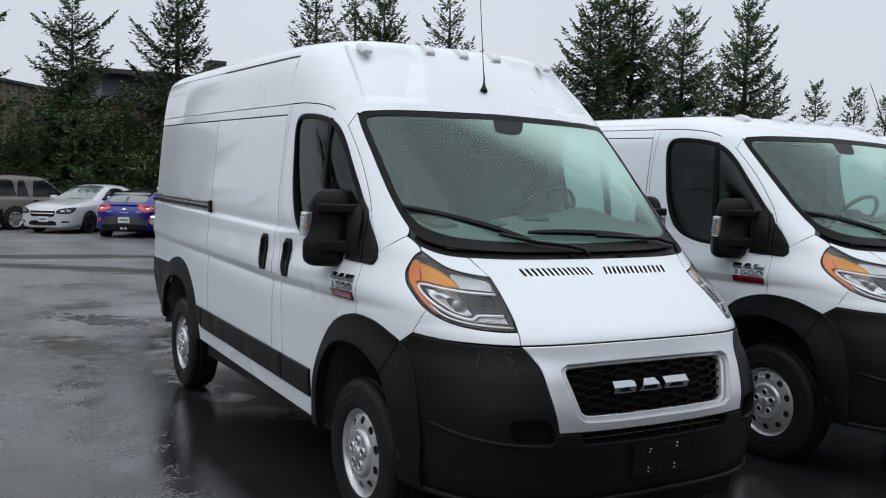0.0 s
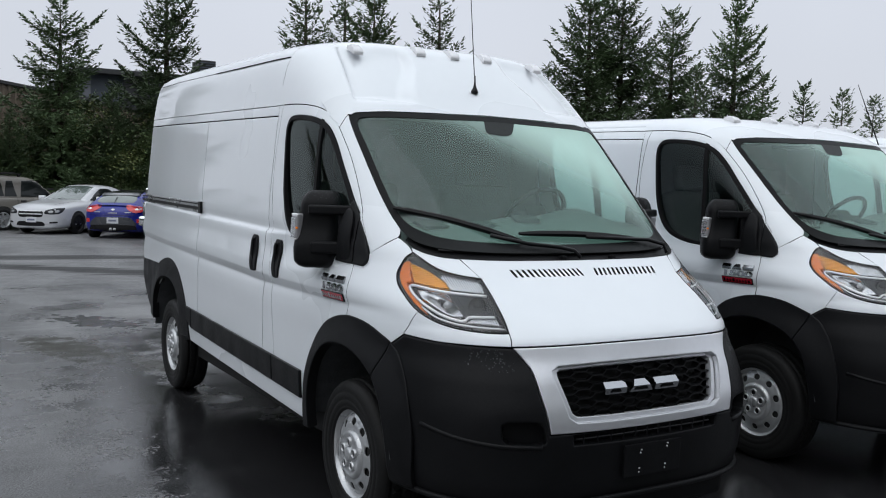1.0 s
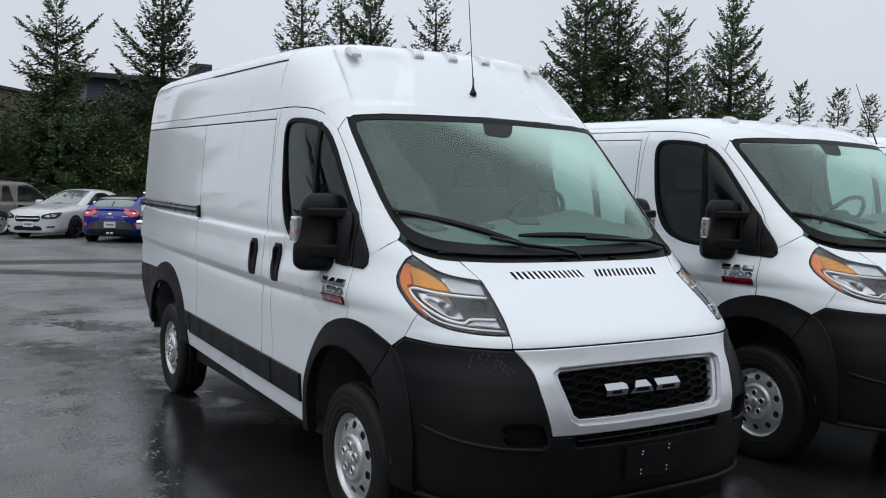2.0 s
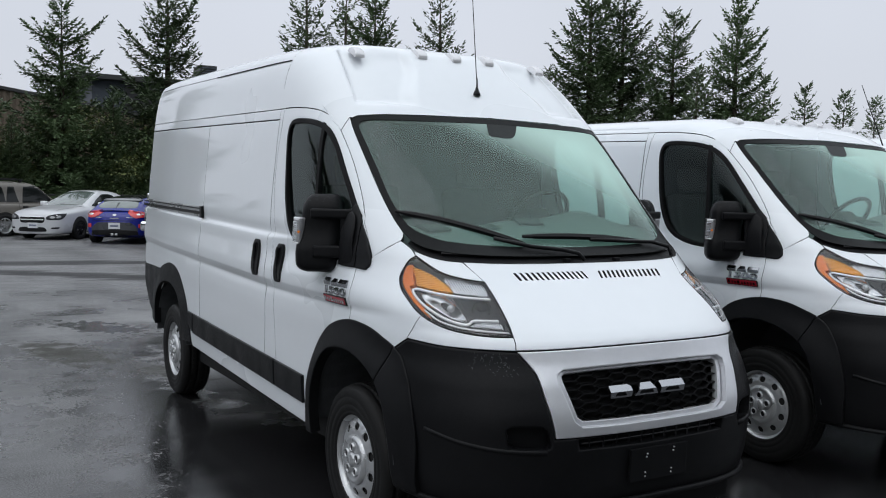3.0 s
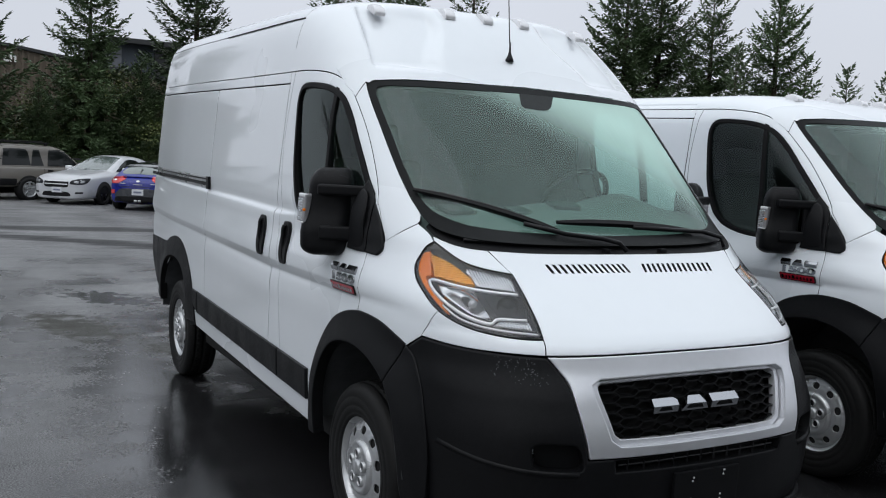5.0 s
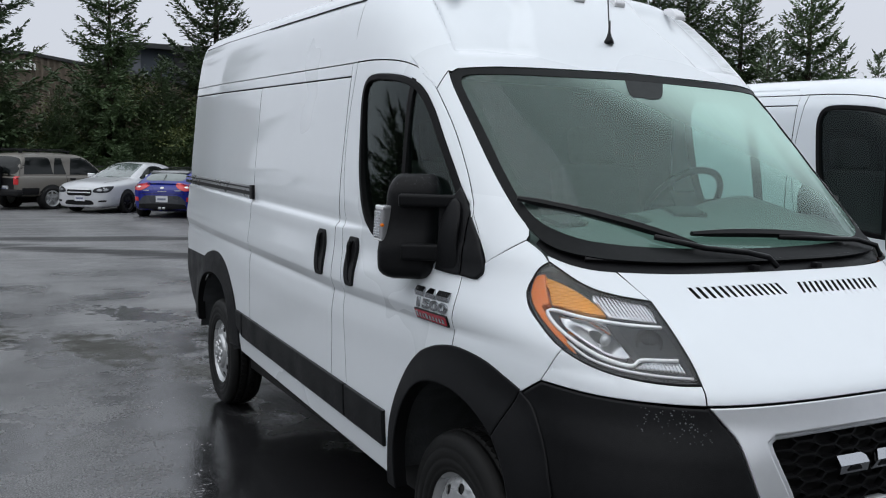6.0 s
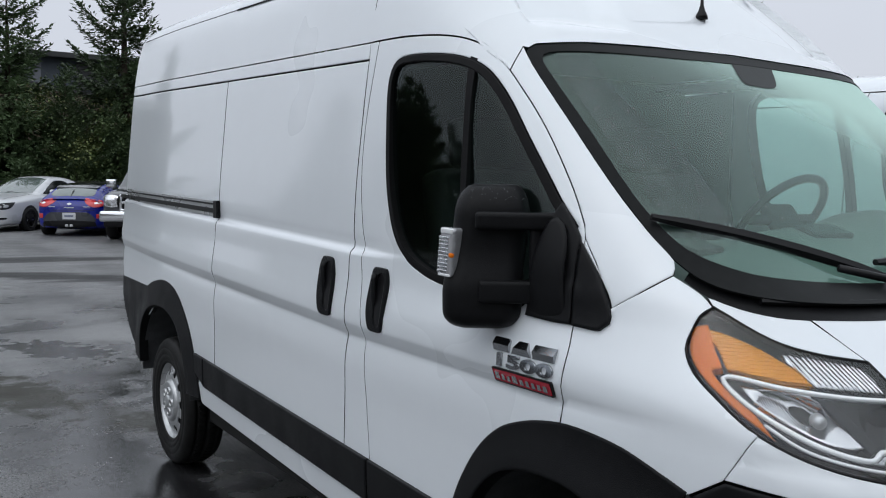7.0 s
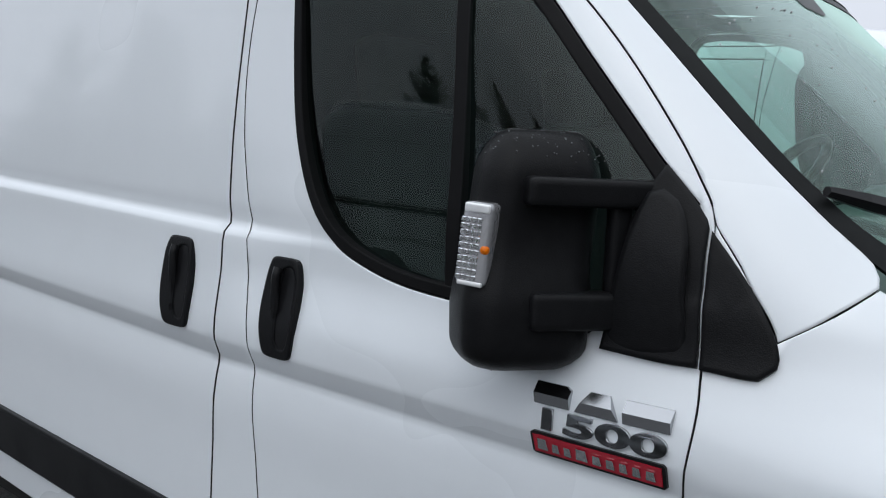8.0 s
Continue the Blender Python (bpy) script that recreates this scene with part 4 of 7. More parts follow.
    for s in (1, -1):
        cols = []
        for i in range(36):
            x = split - 0.004 + (rear - split) * i / 35
            droop = 0.018 * smooth(rear + 0.35, rear - 0.05, x) ** 2
            col = [bm.verts.new((x, s * -(side_y(x, z) - 0.006 * math.exp(-((z - zr) / 0.008) ** 2) * (x > -2.63)), z + lift(x) - droop * smooth(2.2, top, z))) for z in rows(2.138)]
            col.append(bm.verts.new((x, 0, top + 0.006 + lift(x) - droop)))
            cols.append(col)
        for c, d in zip(cols, cols[1:]):
            for p in range(len(c) - 1):
                bm.faces.new((c[p], d[p], d[p + 1], c[p + 1]) if s < 0 else (c[p + 1], d[p + 1], d[p], c[p]))
    bmesh.ops.recalc_face_normals(bm, faces=bm.faces)
    part("roof_skin", bm, WHITE, van, smooth=True)
    for s in (1, -1):
        if high:
            part("roof_seam", tube([(x, s * -(side_y(x, zr) + 0.001), zr + lift(x)) for x in np.linspace(-2.62, -1.16, 12)], 0.0036, 6), SEAM, van)
            part("roof_seam", tube([(x, s * -(side_y(x, zr) - 0.0005), zr + lift(x)) for x in np.linspace(-4.36, -2.62, 14)], 0.0025, 6), SEAM, van)
    # rear wall and doors
    zs = np.linspace(0.88, top - 0.07, 24)
    bm = bmesh.new()
    l = [bm.verts.new((rear - 0.01, -side_y(rear, z) + 0.004, z + 0.085)) for z in zs]
    r = [bm.verts.new((rear - 0.01, side_y(rear, z) - 0.004, z + 0.085)) for z in zs]
    for i in range(23):
        bm.faces.new((l[i], l[i + 1], r[i + 1], r[i]))
    part("rear_door", bm, WHITE, van)
    part("rear_bumper", box((0.10, 1.84, 0.36), (rear + 0.035, 0, 0.74), 0.03, 3), PLASTIC, van, smooth=True)
    # --- nose
    slots = []
    for s in (1, -1):
        for i in range(14):
            a0 = 2.3 + i * 1.60
            slots.append(deg([(s * a0, 1.276), (s * (a0 + 0.55), 1.276), (s * (a0 + 1.1), 1.305), (s * (a0 + 0.55), 1.305)]))
    hood = sym(deg([(0, 1.342), (24, 1.345), (34.4, 1.352, 0), (33.2, 1.305), (32.1, 1.270, 0), (32.1, 1.20), (32.7, 1.115), (33.4, 1.062, 0), (33.8, 1.012, 0), (20, 1.017), (0, 1.018)]))
    panel("bonnet", hood, on_nose(), WHITE, van, holes=slots, step=0.035, edge=0.01, thick=0.03, gap=0.0010, lip=0.003, label="white bonnet with two rows of vent slots")
    panel("vent_tray", sym(deg([(0, 1.325), (27, 1.325, 0), (27, 1.26, 0), (0, 1.26)])), on_nose(-0.035), SMOOTH_BLACK, van, step=0.06, thick=0, gap=0, lip=0)
    strip = deg([(33.5, 1.061, 0), (36.6, 1.060), (40.9, 1.065), (44.7, 1.077), (47.6, 1.10), (49.3, 1.135, 0)]) + [(turn_x(0.5085, 1.133), 1.133, 0)] + [(turn_x(x - 0.0010, z), z) for x, z in seam_x] + [(turn_x(0.4535, 1.025), 1.025, 0)] + deg([(48, 1.014), (41, 1.012), (33.9, 1.011, 0)])
    panel("wing_strip", strip, on_nose(-0.0015), WHITE, van, step=0.025, gap=0.0005, lip=0.003, mirror=True)
    grille_hole = sym(deg([(0, 0.938), (15, 0.937), (24.6, 0.932, 0), (26.2, 0.914, 0), (26.2, 0.88), (25.0, 0.80), (23.9, 0.728, 0), (22.0, 0.702, 0), (12, 0.697), (0, 0.696)]))
    fascia = sym(deg([(0, 1.0145), (20, 1.0135), (33.6, 1.0075, 0), (31.9, 0.96), (30.6, 0.916), (29.8, 0.83), (28.2, 0.662, 0), (0, 0.655)]))
    fx = panel("grille_surround", fascia, on_nose(0.004), SILVER, van, holes=[grille_hole], step=0.035, edge=0.012, thick=0.05, gap=0.0012, lip=0.005, label="silver grille surround")[0]
    inner = [(p[0], p[1]) for p in inset(loop(grille_hole, 0.02), 0.018)]
    panel("grille_frame", [(p[0], p[1]) for p in inset(loop(grille_hole, 0.02), -0.004)], on_nose(-0.022), SILVER, fx, holes=[inner], step=0.03, edge=0.015, thick=0.03, gap=0, lip=0.004)
    panel("grille_back", grille_hole, on_nose(-0.075), UNDER, fx, step=0.08, thick=0, gap=0, lip=0)
    mesh = bmesh.new()
    poly = np.array([(p[0], p[1]) for p in inset(loop(grille_hole, 0.02), 0.006)])
    ww, hh, sl = 0.112, 0.0360, 0.030
    for k in range(-10, 11):
        for r in range(-1, 8):
            cu, cv = k * (ww - sl), 0.700 + (r + 0.5 * (k % 2)) * hh
            ring = [(cu - ww / 2, cv), (cu - ww / 2 + sl, cv + hh / 2), (cu + ww / 2 - sl, cv + hh / 2), (cu + ww / 2, cv)]
            for (u1, v1), (u2, v2) in zip(ring, ring[1:]):
                if inside(poly, np.array([((u1 + u2) / 2, (v1 + v2) / 2)]))[0]:
                    w = 0.0030
                    quad = [nose(u, q, o) for o in (-0.034, -0.06) for u, q in ((u1, v1 + w), (u2, v2 + w), (u2, v2 - w), (u1, v1 - w))]
                    b = [mesh.verts.new(p) for p in quad]
                    for f in ((0, 1, 2, 3), (4, 5, 1, 0), (3, 2, 6, 7)):
                        mesh.faces.new([b[i] for i in f])
    bmesh.ops.recalc_face_normals(mesh, faces=mesh.faces)
    part("grille_mesh", mesh, GRILLE, fx, "black honeycomb grille")
    for shape in MARKS:
        bm = mark_shape(shape, 0.020, True)
        for v in bm.verts:
            a, z = radians(13.2 - v.co.x * 6.82), 0.798 + v.co.y * 0.052
            v.co = nose(a, z, -0.03 + v.co.z)
        bmesh.ops.recalc_face_normals(bm, faces=bm.faces)
        block = part("mark_block", bm, MARK, fx, "chrome block of the maker's mark")
        us = [p[0] for p in shape]
        u0, u1 = min(us) + 0.24, max(us) - 0.24
        face = mark_shape([(u0, 0.16), (u0 + 0.10, 0.44), (u1 - 0.10, 0.44), (u1, 0.16)], 0.004)
        for v in face.verts:
            v.co = nose(radians(13.2 - v.co.x * 6.82), 0.798 + v.co.y * 0.052, -0.03 + 0.004 + 0.028 * v.co.y + v.co.z)
        bmesh.ops.recalc_face_normals(face, faces=face.faces)
        part("mark_face", face, GRILLE, block, "dark face of the block")
    fog = deg([(37.6, 0.700), (36.8, 0.712), (34, 0.714), (30.6, 0.708), (29.5, 0.66), (29.4, 0.622), (32, 0.615), (36.4, 0.620), (37.4, 0.635)])
    mouth = sym(deg([(0, 0.650), (22.9, 0.650, 0), (22.6, 0.607, 0), (0, 0.600)]))
    bumper = sym(deg([(0, 0.652), (28.3, 0.658, 0), (29.9, 0.83), (30.7, 0.916), (32.0, 0.958), (33.7, 1.005, 0), (41, 1.008), (48, 1.011)]) + [(turn_x(0.455, 1.021), 1.021, 0)] + [(turn_x(0.455 - 0.075 * k / 4, 1.0215 - 0.051 * k / 4), 1.0215 - 0.051 * k / 4) for k in (1, 2, 3)] + [(turn_x(0.380, 0.9705), 0.9705, 0), (turn_x(0.40, 0.7), 0.7), (turn_x(0.42, 0.4), 0.40)] + deg([(56, 0.345), (45, 0.335), (30, 0.33), (0, 0.325)]))
    half_fog = [(-p[0], p[1]) for p in fog]
    bp = panel("front_bumper", bumper, on_nose(0.002), PLASTIC, van, holes=[fog, half_fog, mouth], step=0.04, edge=0.02, thick=0.05, gap=0.002, lip=0.008, label="black textured plastic bumper")[0]
    for o in (fog, half_fog):
        panel("fog_blank", o, on_nose(-0.04), PLASTIC, bp, step=0.05, thick=0, gap=0, lip=0)
    panel("mouth_back", mouth, on_nose(-0.05), SMOOTH_BLACK, bp, step=0.1, thick=0, gap=0, lip=0)
    for k in range(-5, 6):
        part("mouth_bar", tube([nose(radians(k * 4.0), 0.602, -0.02), nose(radians(k * 4.0), 0.649, -0.02)], 0.005, 6), SMOOTH_BLACK, bp)
    part("mouth_bar", tube([nose(radians(a), 0.626, -0.02) for a in range(-22, 23, 4)], 0.004, 6), SMOOTH_BLACK, bp)
    for s in (1, -1):
        edge = loop(deg([(30, 0.606), (38, 0.612), (46, 0.632), (52, 0.662)]), 0.04, closed=False)
        part("bumper_ledge", tube([nose(a * s, z, -0.003) for a, z in edge], 0.012, 8), PLASTIC, bp, smooth=True)
    lipp = loop(deg([(58, 0.36), (50, 0.352), (38, 0.35), (0, 0.345), (-38, 0.35), (-50, 0.352), (-58, 0.36)]), 0.05, closed=False)
    part("bumper_lip", tube([nose(a, z, 0.012) for a, z in lipp], 0.014, 8), PLASTIC, bp, smooth=True)
    rnd = random.Random(8)
    drops = bmesh.new()
    for _ in range(170):
        a, z = radians(rnd.triangular(33.2, 45, 34.6)), 1.0 - rnd.random() ** 1.6 * 0.09
        if a < radians(34.5 - (1.0 - z) * 55 + 2.2):
            continue
        d = bmesh.ops.create_icosphere(drops, subdivisions=1, radius=rnd.uniform(0.0010, 0.0032))["verts"]
        bmesh.ops.transform(drops, matrix=Matrix.Translation(nose(a * rnd.choice((1, 1, -1)), z, 0.0025)), verts=d)
    tagged(part("rain_beading", drops, WATER, bp, smooth=True), kind="stuff")
    plate = part("plate_holder", box((0.014, 0.33, 0.145), (nose(0, 0.51)[0] + 0.012, 0.012, 0.506), 0.004, turn=(0, 3, 0)), PLASTIC, bp)
    for u, z in ((0.062, 0.553), (-0.092, 0.566), (0.066, 0.540), (-0.09, 0.550), (0.066, 0.470), (-0.086, 0.470), (0.066, 0.452), (-0.086, 0.452)):
        rv = bmesh.new()
        bmesh.ops.create_uvsphere(rv, u_segments=8, v_segments=6, radius=0.0042)
        bmesh.ops.translate(rv, vec=(nose(0, z)[0] + 0.021, -u, z), verts=rv.verts)
        part("rivet", rv, STEEL, plate)
    panel("cowl", sym(deg([(0, 1.395), (22, 1.398), (36, 1.415), (42.2, 1.45, 0), (44.0, 1.425, 0), (43.0, 1.385), (38.0, 1.35), (34.4, 1.345), (24, 1.338), (0, 1.335)])), on_nose(-0.03), PLASTIC, van, step=0.05, thick=0, gap=0, lip=0)
    part("cowl_ridge", tube([nose(radians(a), 1.372 + 0.00001 * a * a, -0.018) for a in range(-38, 39, 4)], 0.008, 6), SMOOTH_BLACK, van)
    for a in (5, -13):
        part("washer_jet", box((0.03, 0.03, 0.02), nose(radians(a), 1.352, -0.01), 0.006), SMOOTH_BLACK, van)
    screen = sym(deg(SCREEN))
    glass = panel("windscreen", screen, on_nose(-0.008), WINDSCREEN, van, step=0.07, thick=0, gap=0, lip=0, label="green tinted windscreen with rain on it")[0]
    glass.visible_shadow = False
    panel("screen_border", screen, on_nose(-0.004), FRIT, glass, holes=[sym(deg(SCREEN_IN))], step=0.05, edge=0.015, thick=0.006, gap=0.002, lip=0)
    panel("sensor_patch", deg([(2.7, 2.055, 0), (-10.0, 2.055, 0), (-5.0, 1.978), (2.5, 1.975), (4.4, 1.985)]), on_nose(-0.005), SENSOR_GREY, glass, step=0.05, thick=0, gap=0, lip=0)
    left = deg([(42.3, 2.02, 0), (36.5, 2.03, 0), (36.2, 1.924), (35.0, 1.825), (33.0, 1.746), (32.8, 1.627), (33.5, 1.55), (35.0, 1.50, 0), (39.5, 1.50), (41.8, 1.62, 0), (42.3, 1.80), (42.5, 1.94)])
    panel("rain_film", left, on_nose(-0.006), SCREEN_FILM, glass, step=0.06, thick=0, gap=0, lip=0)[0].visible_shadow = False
    rain = random.Random(14)
    drops = bmesh.new()
    for _ in range(75):
        a, z = radians(rain.uniform(12, 41.5)), 1.98 - rain.random() ** 1.5 * 0.42
        d = bmesh.ops.create_icosphere(drops, subdivisions=1, radius=rain.uniform(0.0008, 0.0024))["verts"]
        bmesh.ops.transform(drops, matrix=Matrix.Translation(nose(a, z, -0.006)), verts=d)
    tagged(part("rain_beading", drops, SKYLIT_BEAD, glass, smooth=True), kind="stuff")
    headlamp(van, 1)
    headlamp(van, -1)
    # --- cladding
    for s in (1, -1):
        sf = lambda out: (lambda x, z: (x, s * (-side_y(x, z, False) - out), z))
        bulge = lambda x, z: (x, s * (-side_y(x, z, False) - 0.008 - 0.030 * smooth(0.70, 0.52, math.hypot(x, z - 0.36))), z)
        panel("wheel_flare", FLARE_OUT + FLARE_IN, bulge, PLASTIC, van, step=0.03, thick=0.05, gap=0, lip=0.008)
        front = [(0.380, 0.978, 0), (0.45, 0.93), (0.53, 0.80), (0.585, 0.60), (0.575, 0.36, 0), (0.425, 0.36, 0), (0.415, 0.55), (0.375, 0.715), (0.302, 0.813, 0)]
        panel("wheel_flare", front, bulge, PLASTIC, van, step=0.03, thick=0.06, gap=0.001, lip=0.008)
        bulge_r = lambda x, z: (x, s * (-side_y(x, z, False) - 0.008 - 0.028 * smooth(0.74, 0.53, math.hypot(x + 3.45, z - 0.36))), z)
        rear_out = [(-2.79, 0.52, 0), (-2.823, 0.636), (-2.926, 0.829), (-3.086, 0.983), (-3.228, 1.056), (-3.42, 1.070), (-3.62, 1.040), (-3.764, 0.999, 0), (-4.0, 0.998), (rear - 0.01, 0.996, 0), (rear - 0.012, 0.86), (-4.33, 0.73), (-4.15, 0.60), (-3.88, 0.52, 0), (-3.865, 0.62), (-3.82, 0.76), (-3.69, 0.865), (-3.5, 0.915), (-3.3, 0.915), (-3.14, 0.862), (-3.03, 0.76), (-2.96, 0.63), (-2.945, 0.52, 0)]
        panel("wheel_flare", rear_out, bulge_r, PLASTIC, van, step=0.04, thick=0.05, gap=0, lip=0.008)
        for a, b in ((-2.83, -2.70), (-2.694, -0.985), (-0.979, -0.548)):
            tz = lambda x: 0.684 + (x + 0.55) * -0.0290
            bz = lambda x: 0.530 - (x + 0.55) * 0.032
            panel("side_moulding", [(a, bz(a) + (0.05 if a < -2.8 else 0), 0), (a - (0.02 if a < -2.8 else 0), tz(a), 0), (b, tz(b), 0), (b, bz(b), 0)], sf(0.02), PLASTIC, van, step=0.05, thick=0.03, gap=0.002, lip=0.008, label="black side moulding")
        rail = [(-4.40, 1.567, 0), (-2.56, 1.536, 0), (-2.56, 1.461, 0), (-4.40, 1.497, 0)]
        rl = panel("door_rail", rail, sf(0.004), STEEL, van, step=0.06, thick=0.02, gap=0, lip=0.002, label="grey sliding door rail with black channel")[0]
        for off, h in ((0.062, 0.008), (0.030, 0.022)):
            part("channel", join(*[box((1.83, 0.008, h), (-3.485, s * (-side_y(-3.5, 1.51, False) - 0.007), 1.4795 + off - 0.005), turn=(0, 0.98, 0))]), SMOOTH_BLACK, rl)
        part("rail_end", box((0.05, 0.02, 0.085), (-2.57, s * (-side_y(-2.56, 1.5, False) - 0.008), 1.497), 0.004), SMOOTH_BLACK, rl)
        door_handle(van, -1.315, 1.262, s, w=0.125)
        door_handle(van, -0.932, 1.254, s)
        mirror_unit(van, s)
        side_badge(van, s)
        # wheels and arches
        for x in (0.0, -3.45):
            wheel(van, pose(x, s * -0.862, 0.366, 0, 17 if x else 0, 0 if s > 0 else 180))
            arch = bmesh.new()
            n = 18
            ra, rb = [], []
            for k in range(n + 1):
                t = math.pi * (k / n) * 0.90 + 0.157
                c = (x + 0.470 * math.cos(t), 0.38 + 0.55 * math.sin(t))
                ra.append(arch.verts.new((c[0], s * -0.99, c[1])))
                rb.append(arch.verts.new((c[0], s * -0.52, c[1])))
            for k in range(n):
                arch.faces.new((ra[k], ra[k + 1], rb[k + 1], rb[k]))
            arch.faces.new(rb)
            part("wheel_arch", arch, LINER, van, smooth=False)
    # --- underside
    part("underbody", box((3.1, 1.7, 0.18), (-1.75, 0, 0.40), 0.02), UNDER, van)
    part("underbody", box((0.7, 1.6, 0.12), (-4.05, 0, 0.45), 0.02), UNDER, van)
    part("underbody", box((0.3, 1.3, 0.25), (0.72, 0, 0.42), 0.02), UNDER, van)
    # Unseen board added under the bumper to darken the wet ground ahead.
    part("shade_board", box((0.03, 1.36, 0.17), (0.84, 0, 0.275), 0.008, turn=(0, 8, 0)), PLASTIC, van)
    part("axle", tube([(-3.45, -0.8, 0.36), (-3.45, 0.8, 0.36)], 0.05, 10), UNDER, van)
    part("spare_carrier", box((0.75, 0.7, 0.16), (-2.75, 0, 0.33), 0.05), UNDER, van)
    # --- cabin
    part("bulkhead", box((0.03, 1.66, top - 0.87), (-1.30, 0, 0.72 + (top - 0.87) / 2)), CABIN_DARK, van)
    # Linings added to block light leaking between the single body sheets.
    for y in (-0.90, 0.90):
        part("pillar_trim", box((0.36, 0.02, 1.46), (-1.24, y, 1.345), 0.006), CABIN_DARK, van)
        part("door_header", box((0.32, 0.18, 0.02), (-0.66, y * 0.79, 2.06), 0.006), CABIN_DARK, van)
        part("roof_trim", box((0.50, 0.22, 0.02), (-1.05, y * 0.83, 2.085), 0.006), CABIN_DARK, van)
    part("cabin_floor", box((0.80, 1.80, 0.04), (-0.93, 0, 0.72)), CABIN_DARK, van)
    part("firewall", box((0.04, 1.46, 0.72), (0.32, 0, 0.98)), CABIN_DARK, van)
    part("headliner", box((0.86, 1.3, 0.02), (-0.86, 0, 2.12)), HEADLINER, van)
    dash = bmesh.new()
    sec = [(0.42, 1.345), (0.25, 1.405), (0.08, 1.465), (-0.06, 1.495), (-0.16, 1.48), (-0.22, 1.42), (-0.23, 1.20), (-0.12, 0.95), (0.30, 0.90)]
    prev = None
    for y in np.linspace(-0.86, 0.86, 30):
        hump = 0.085 * math.exp(-((y - 0.42) / 0.22) ** 2) + 0.03 * math.exp(-(y / 0.2) ** 2)
        shrink = 1 - 0.35 * (abs(y) / 0.86) ** 4
        cur = [dash.verts.new((x * (shrink if x > 0 else 1), y, z + (hump if z > 1.41 and x < 0.2 else 0))) for x, z in sec]
        if prev:
            for k in range(len(sec) - 1):
                dash.faces.new((prev[k], prev[k + 1], cur[k + 1], cur[k]))
        prev = cur
    bmesh.ops.recalc_face_normals(dash, faces=dash.faces)
    d = part("dashboard", dash, CABIN, van, "grey moulded dashboard", smooth=True)
    for y, w in ((-0.22, 0.12), (0.03, 0.14), (0.2, 0.09), (-0.55, 0.16)):
        part("dash_recess", box((0.10, w, 0.02), (0.02, y, 1.488 + (0.03 if abs(y) < 0.2 else 0)), 0.008, turn=(0, 14, 14 if y < 0 else -14)), CABIN_DARK, d)
    wheel_bm = lathe([(0.195 + 0.016 * math.cos(t), 0.016 * math.sin(t)) for t in np.linspace(0, 2 * math.pi, 11)], 36, pose(-0.43, 0.42, 1.53, 0, 0, 0) @ pose(0, 0, 0, 0, 0, 90) @ pose(0, 0, 0, 38, 0, 0))
    sw = part("steering_wheel", wheel_bm, SMOOTH_BLACK, van, "black steering wheel", smooth=True)
    part("wheel_hub", box((0.05, 0.15, 0.13), (-0.415, 0.42, 1.525), 0.02, turn=(0, -38, 0)), CABIN_DARK, sw)
    for dy in (-0.12, 0.12):
        part("spoke", box((0.03, 0.14, 0.03), (-0.423, 0.42 + dy, 1.53), 0.008, turn=(0, -38, 0)), CABIN_DARK, sw)
    part("column", tube([(-0.32, 0.42, 1.485), (-0.12, 0.42, 1.36)], 0.05, 12), CABIN_DARK, sw)
    for y, w in ((0.45, 0.50), (-0.42, 0.52)):
        seat = part("seat", box((0.52, w, 0.16), (-0.80, y, 1.02), 0.05, 3), SEAT, van, "grey fabric seat", smooth=True)
        part("seat_base", box((0.42, w * 0.8, 0.24), (-0.80, y, 0.84), 0.02), CABIN, seat)
        part("backrest", box((0.15, w, 0.68), (-1.08, y, 1.36), 0.06, 3, turn=(0, -12, 0)), SEAT, seat, smooth=True)
        part("headrest", box((0.10, 0.27, 0.19), (-1.17, y, 1.80), 0.045, 3, turn=(0, -10, 0)), SEAT, seat, smooth=True)
    # --- wipers, aerial, roof lamps
    wiper(van, [nose(radians(-1.0), 1.352, 0.0), nose(radians(0.5), 1.385, 0.03), nose(radians(5), 1.402, 0.034), nose(radians(14), 1.418, 0.034), nose(radians(23), 1.455, 0.03)], nose(radians(43.0), 1.575, 0.018), nose(radians(15), 1.428, 0.02))
    wiper(van, [nose(radians(-35.2), 1.362, 0.0), nose(radians(-34.2), 1.405, 0.03), nose(radians(-29), 1.430, 0.032), nose(radians(-20), 1.436, 0.032), nose(radians(-8), 1.446, 0.03)], nose(radians(14.0), 1.462, 0.018), nose(radians(-27), 1.430, 0.02))
    if high:
        bx = nose(0, 2.225)
        aer = part("aerial", lathe([(0.0005, 0.0), (0.022, 0.002), (0.02, 0.015), (0.012, 0.03), (0.006, 0.05), (0.004, 0.10), (0.0005, 0.10)], 16, pose(bx[0] + 0.005, -0.005, bx[2] - 0.005) @ pose(0, 0, 0, 90, 0, 0)), SMOOTH_BLACK, van, "black roof aerial", smooth=True)
        part("mast", tube([(bx[0] + 0.004, -0.005, bx[2] + 0.05), (bx[0] - 0.08, -0.005, bx[2] + 0.70)], [0.0032, 0.0022], 6), SMOOTH_BLACK, aer)
    else:
        aer = part("aerial", tube([(-0.33, 0.66, 2.08), (-0.40, 0.48, 2.52)], [0.005, 0.0022], 6), SMOOTH_BLACK, van, "black roof aerial")
    lz = 2.428 if high else 2.19
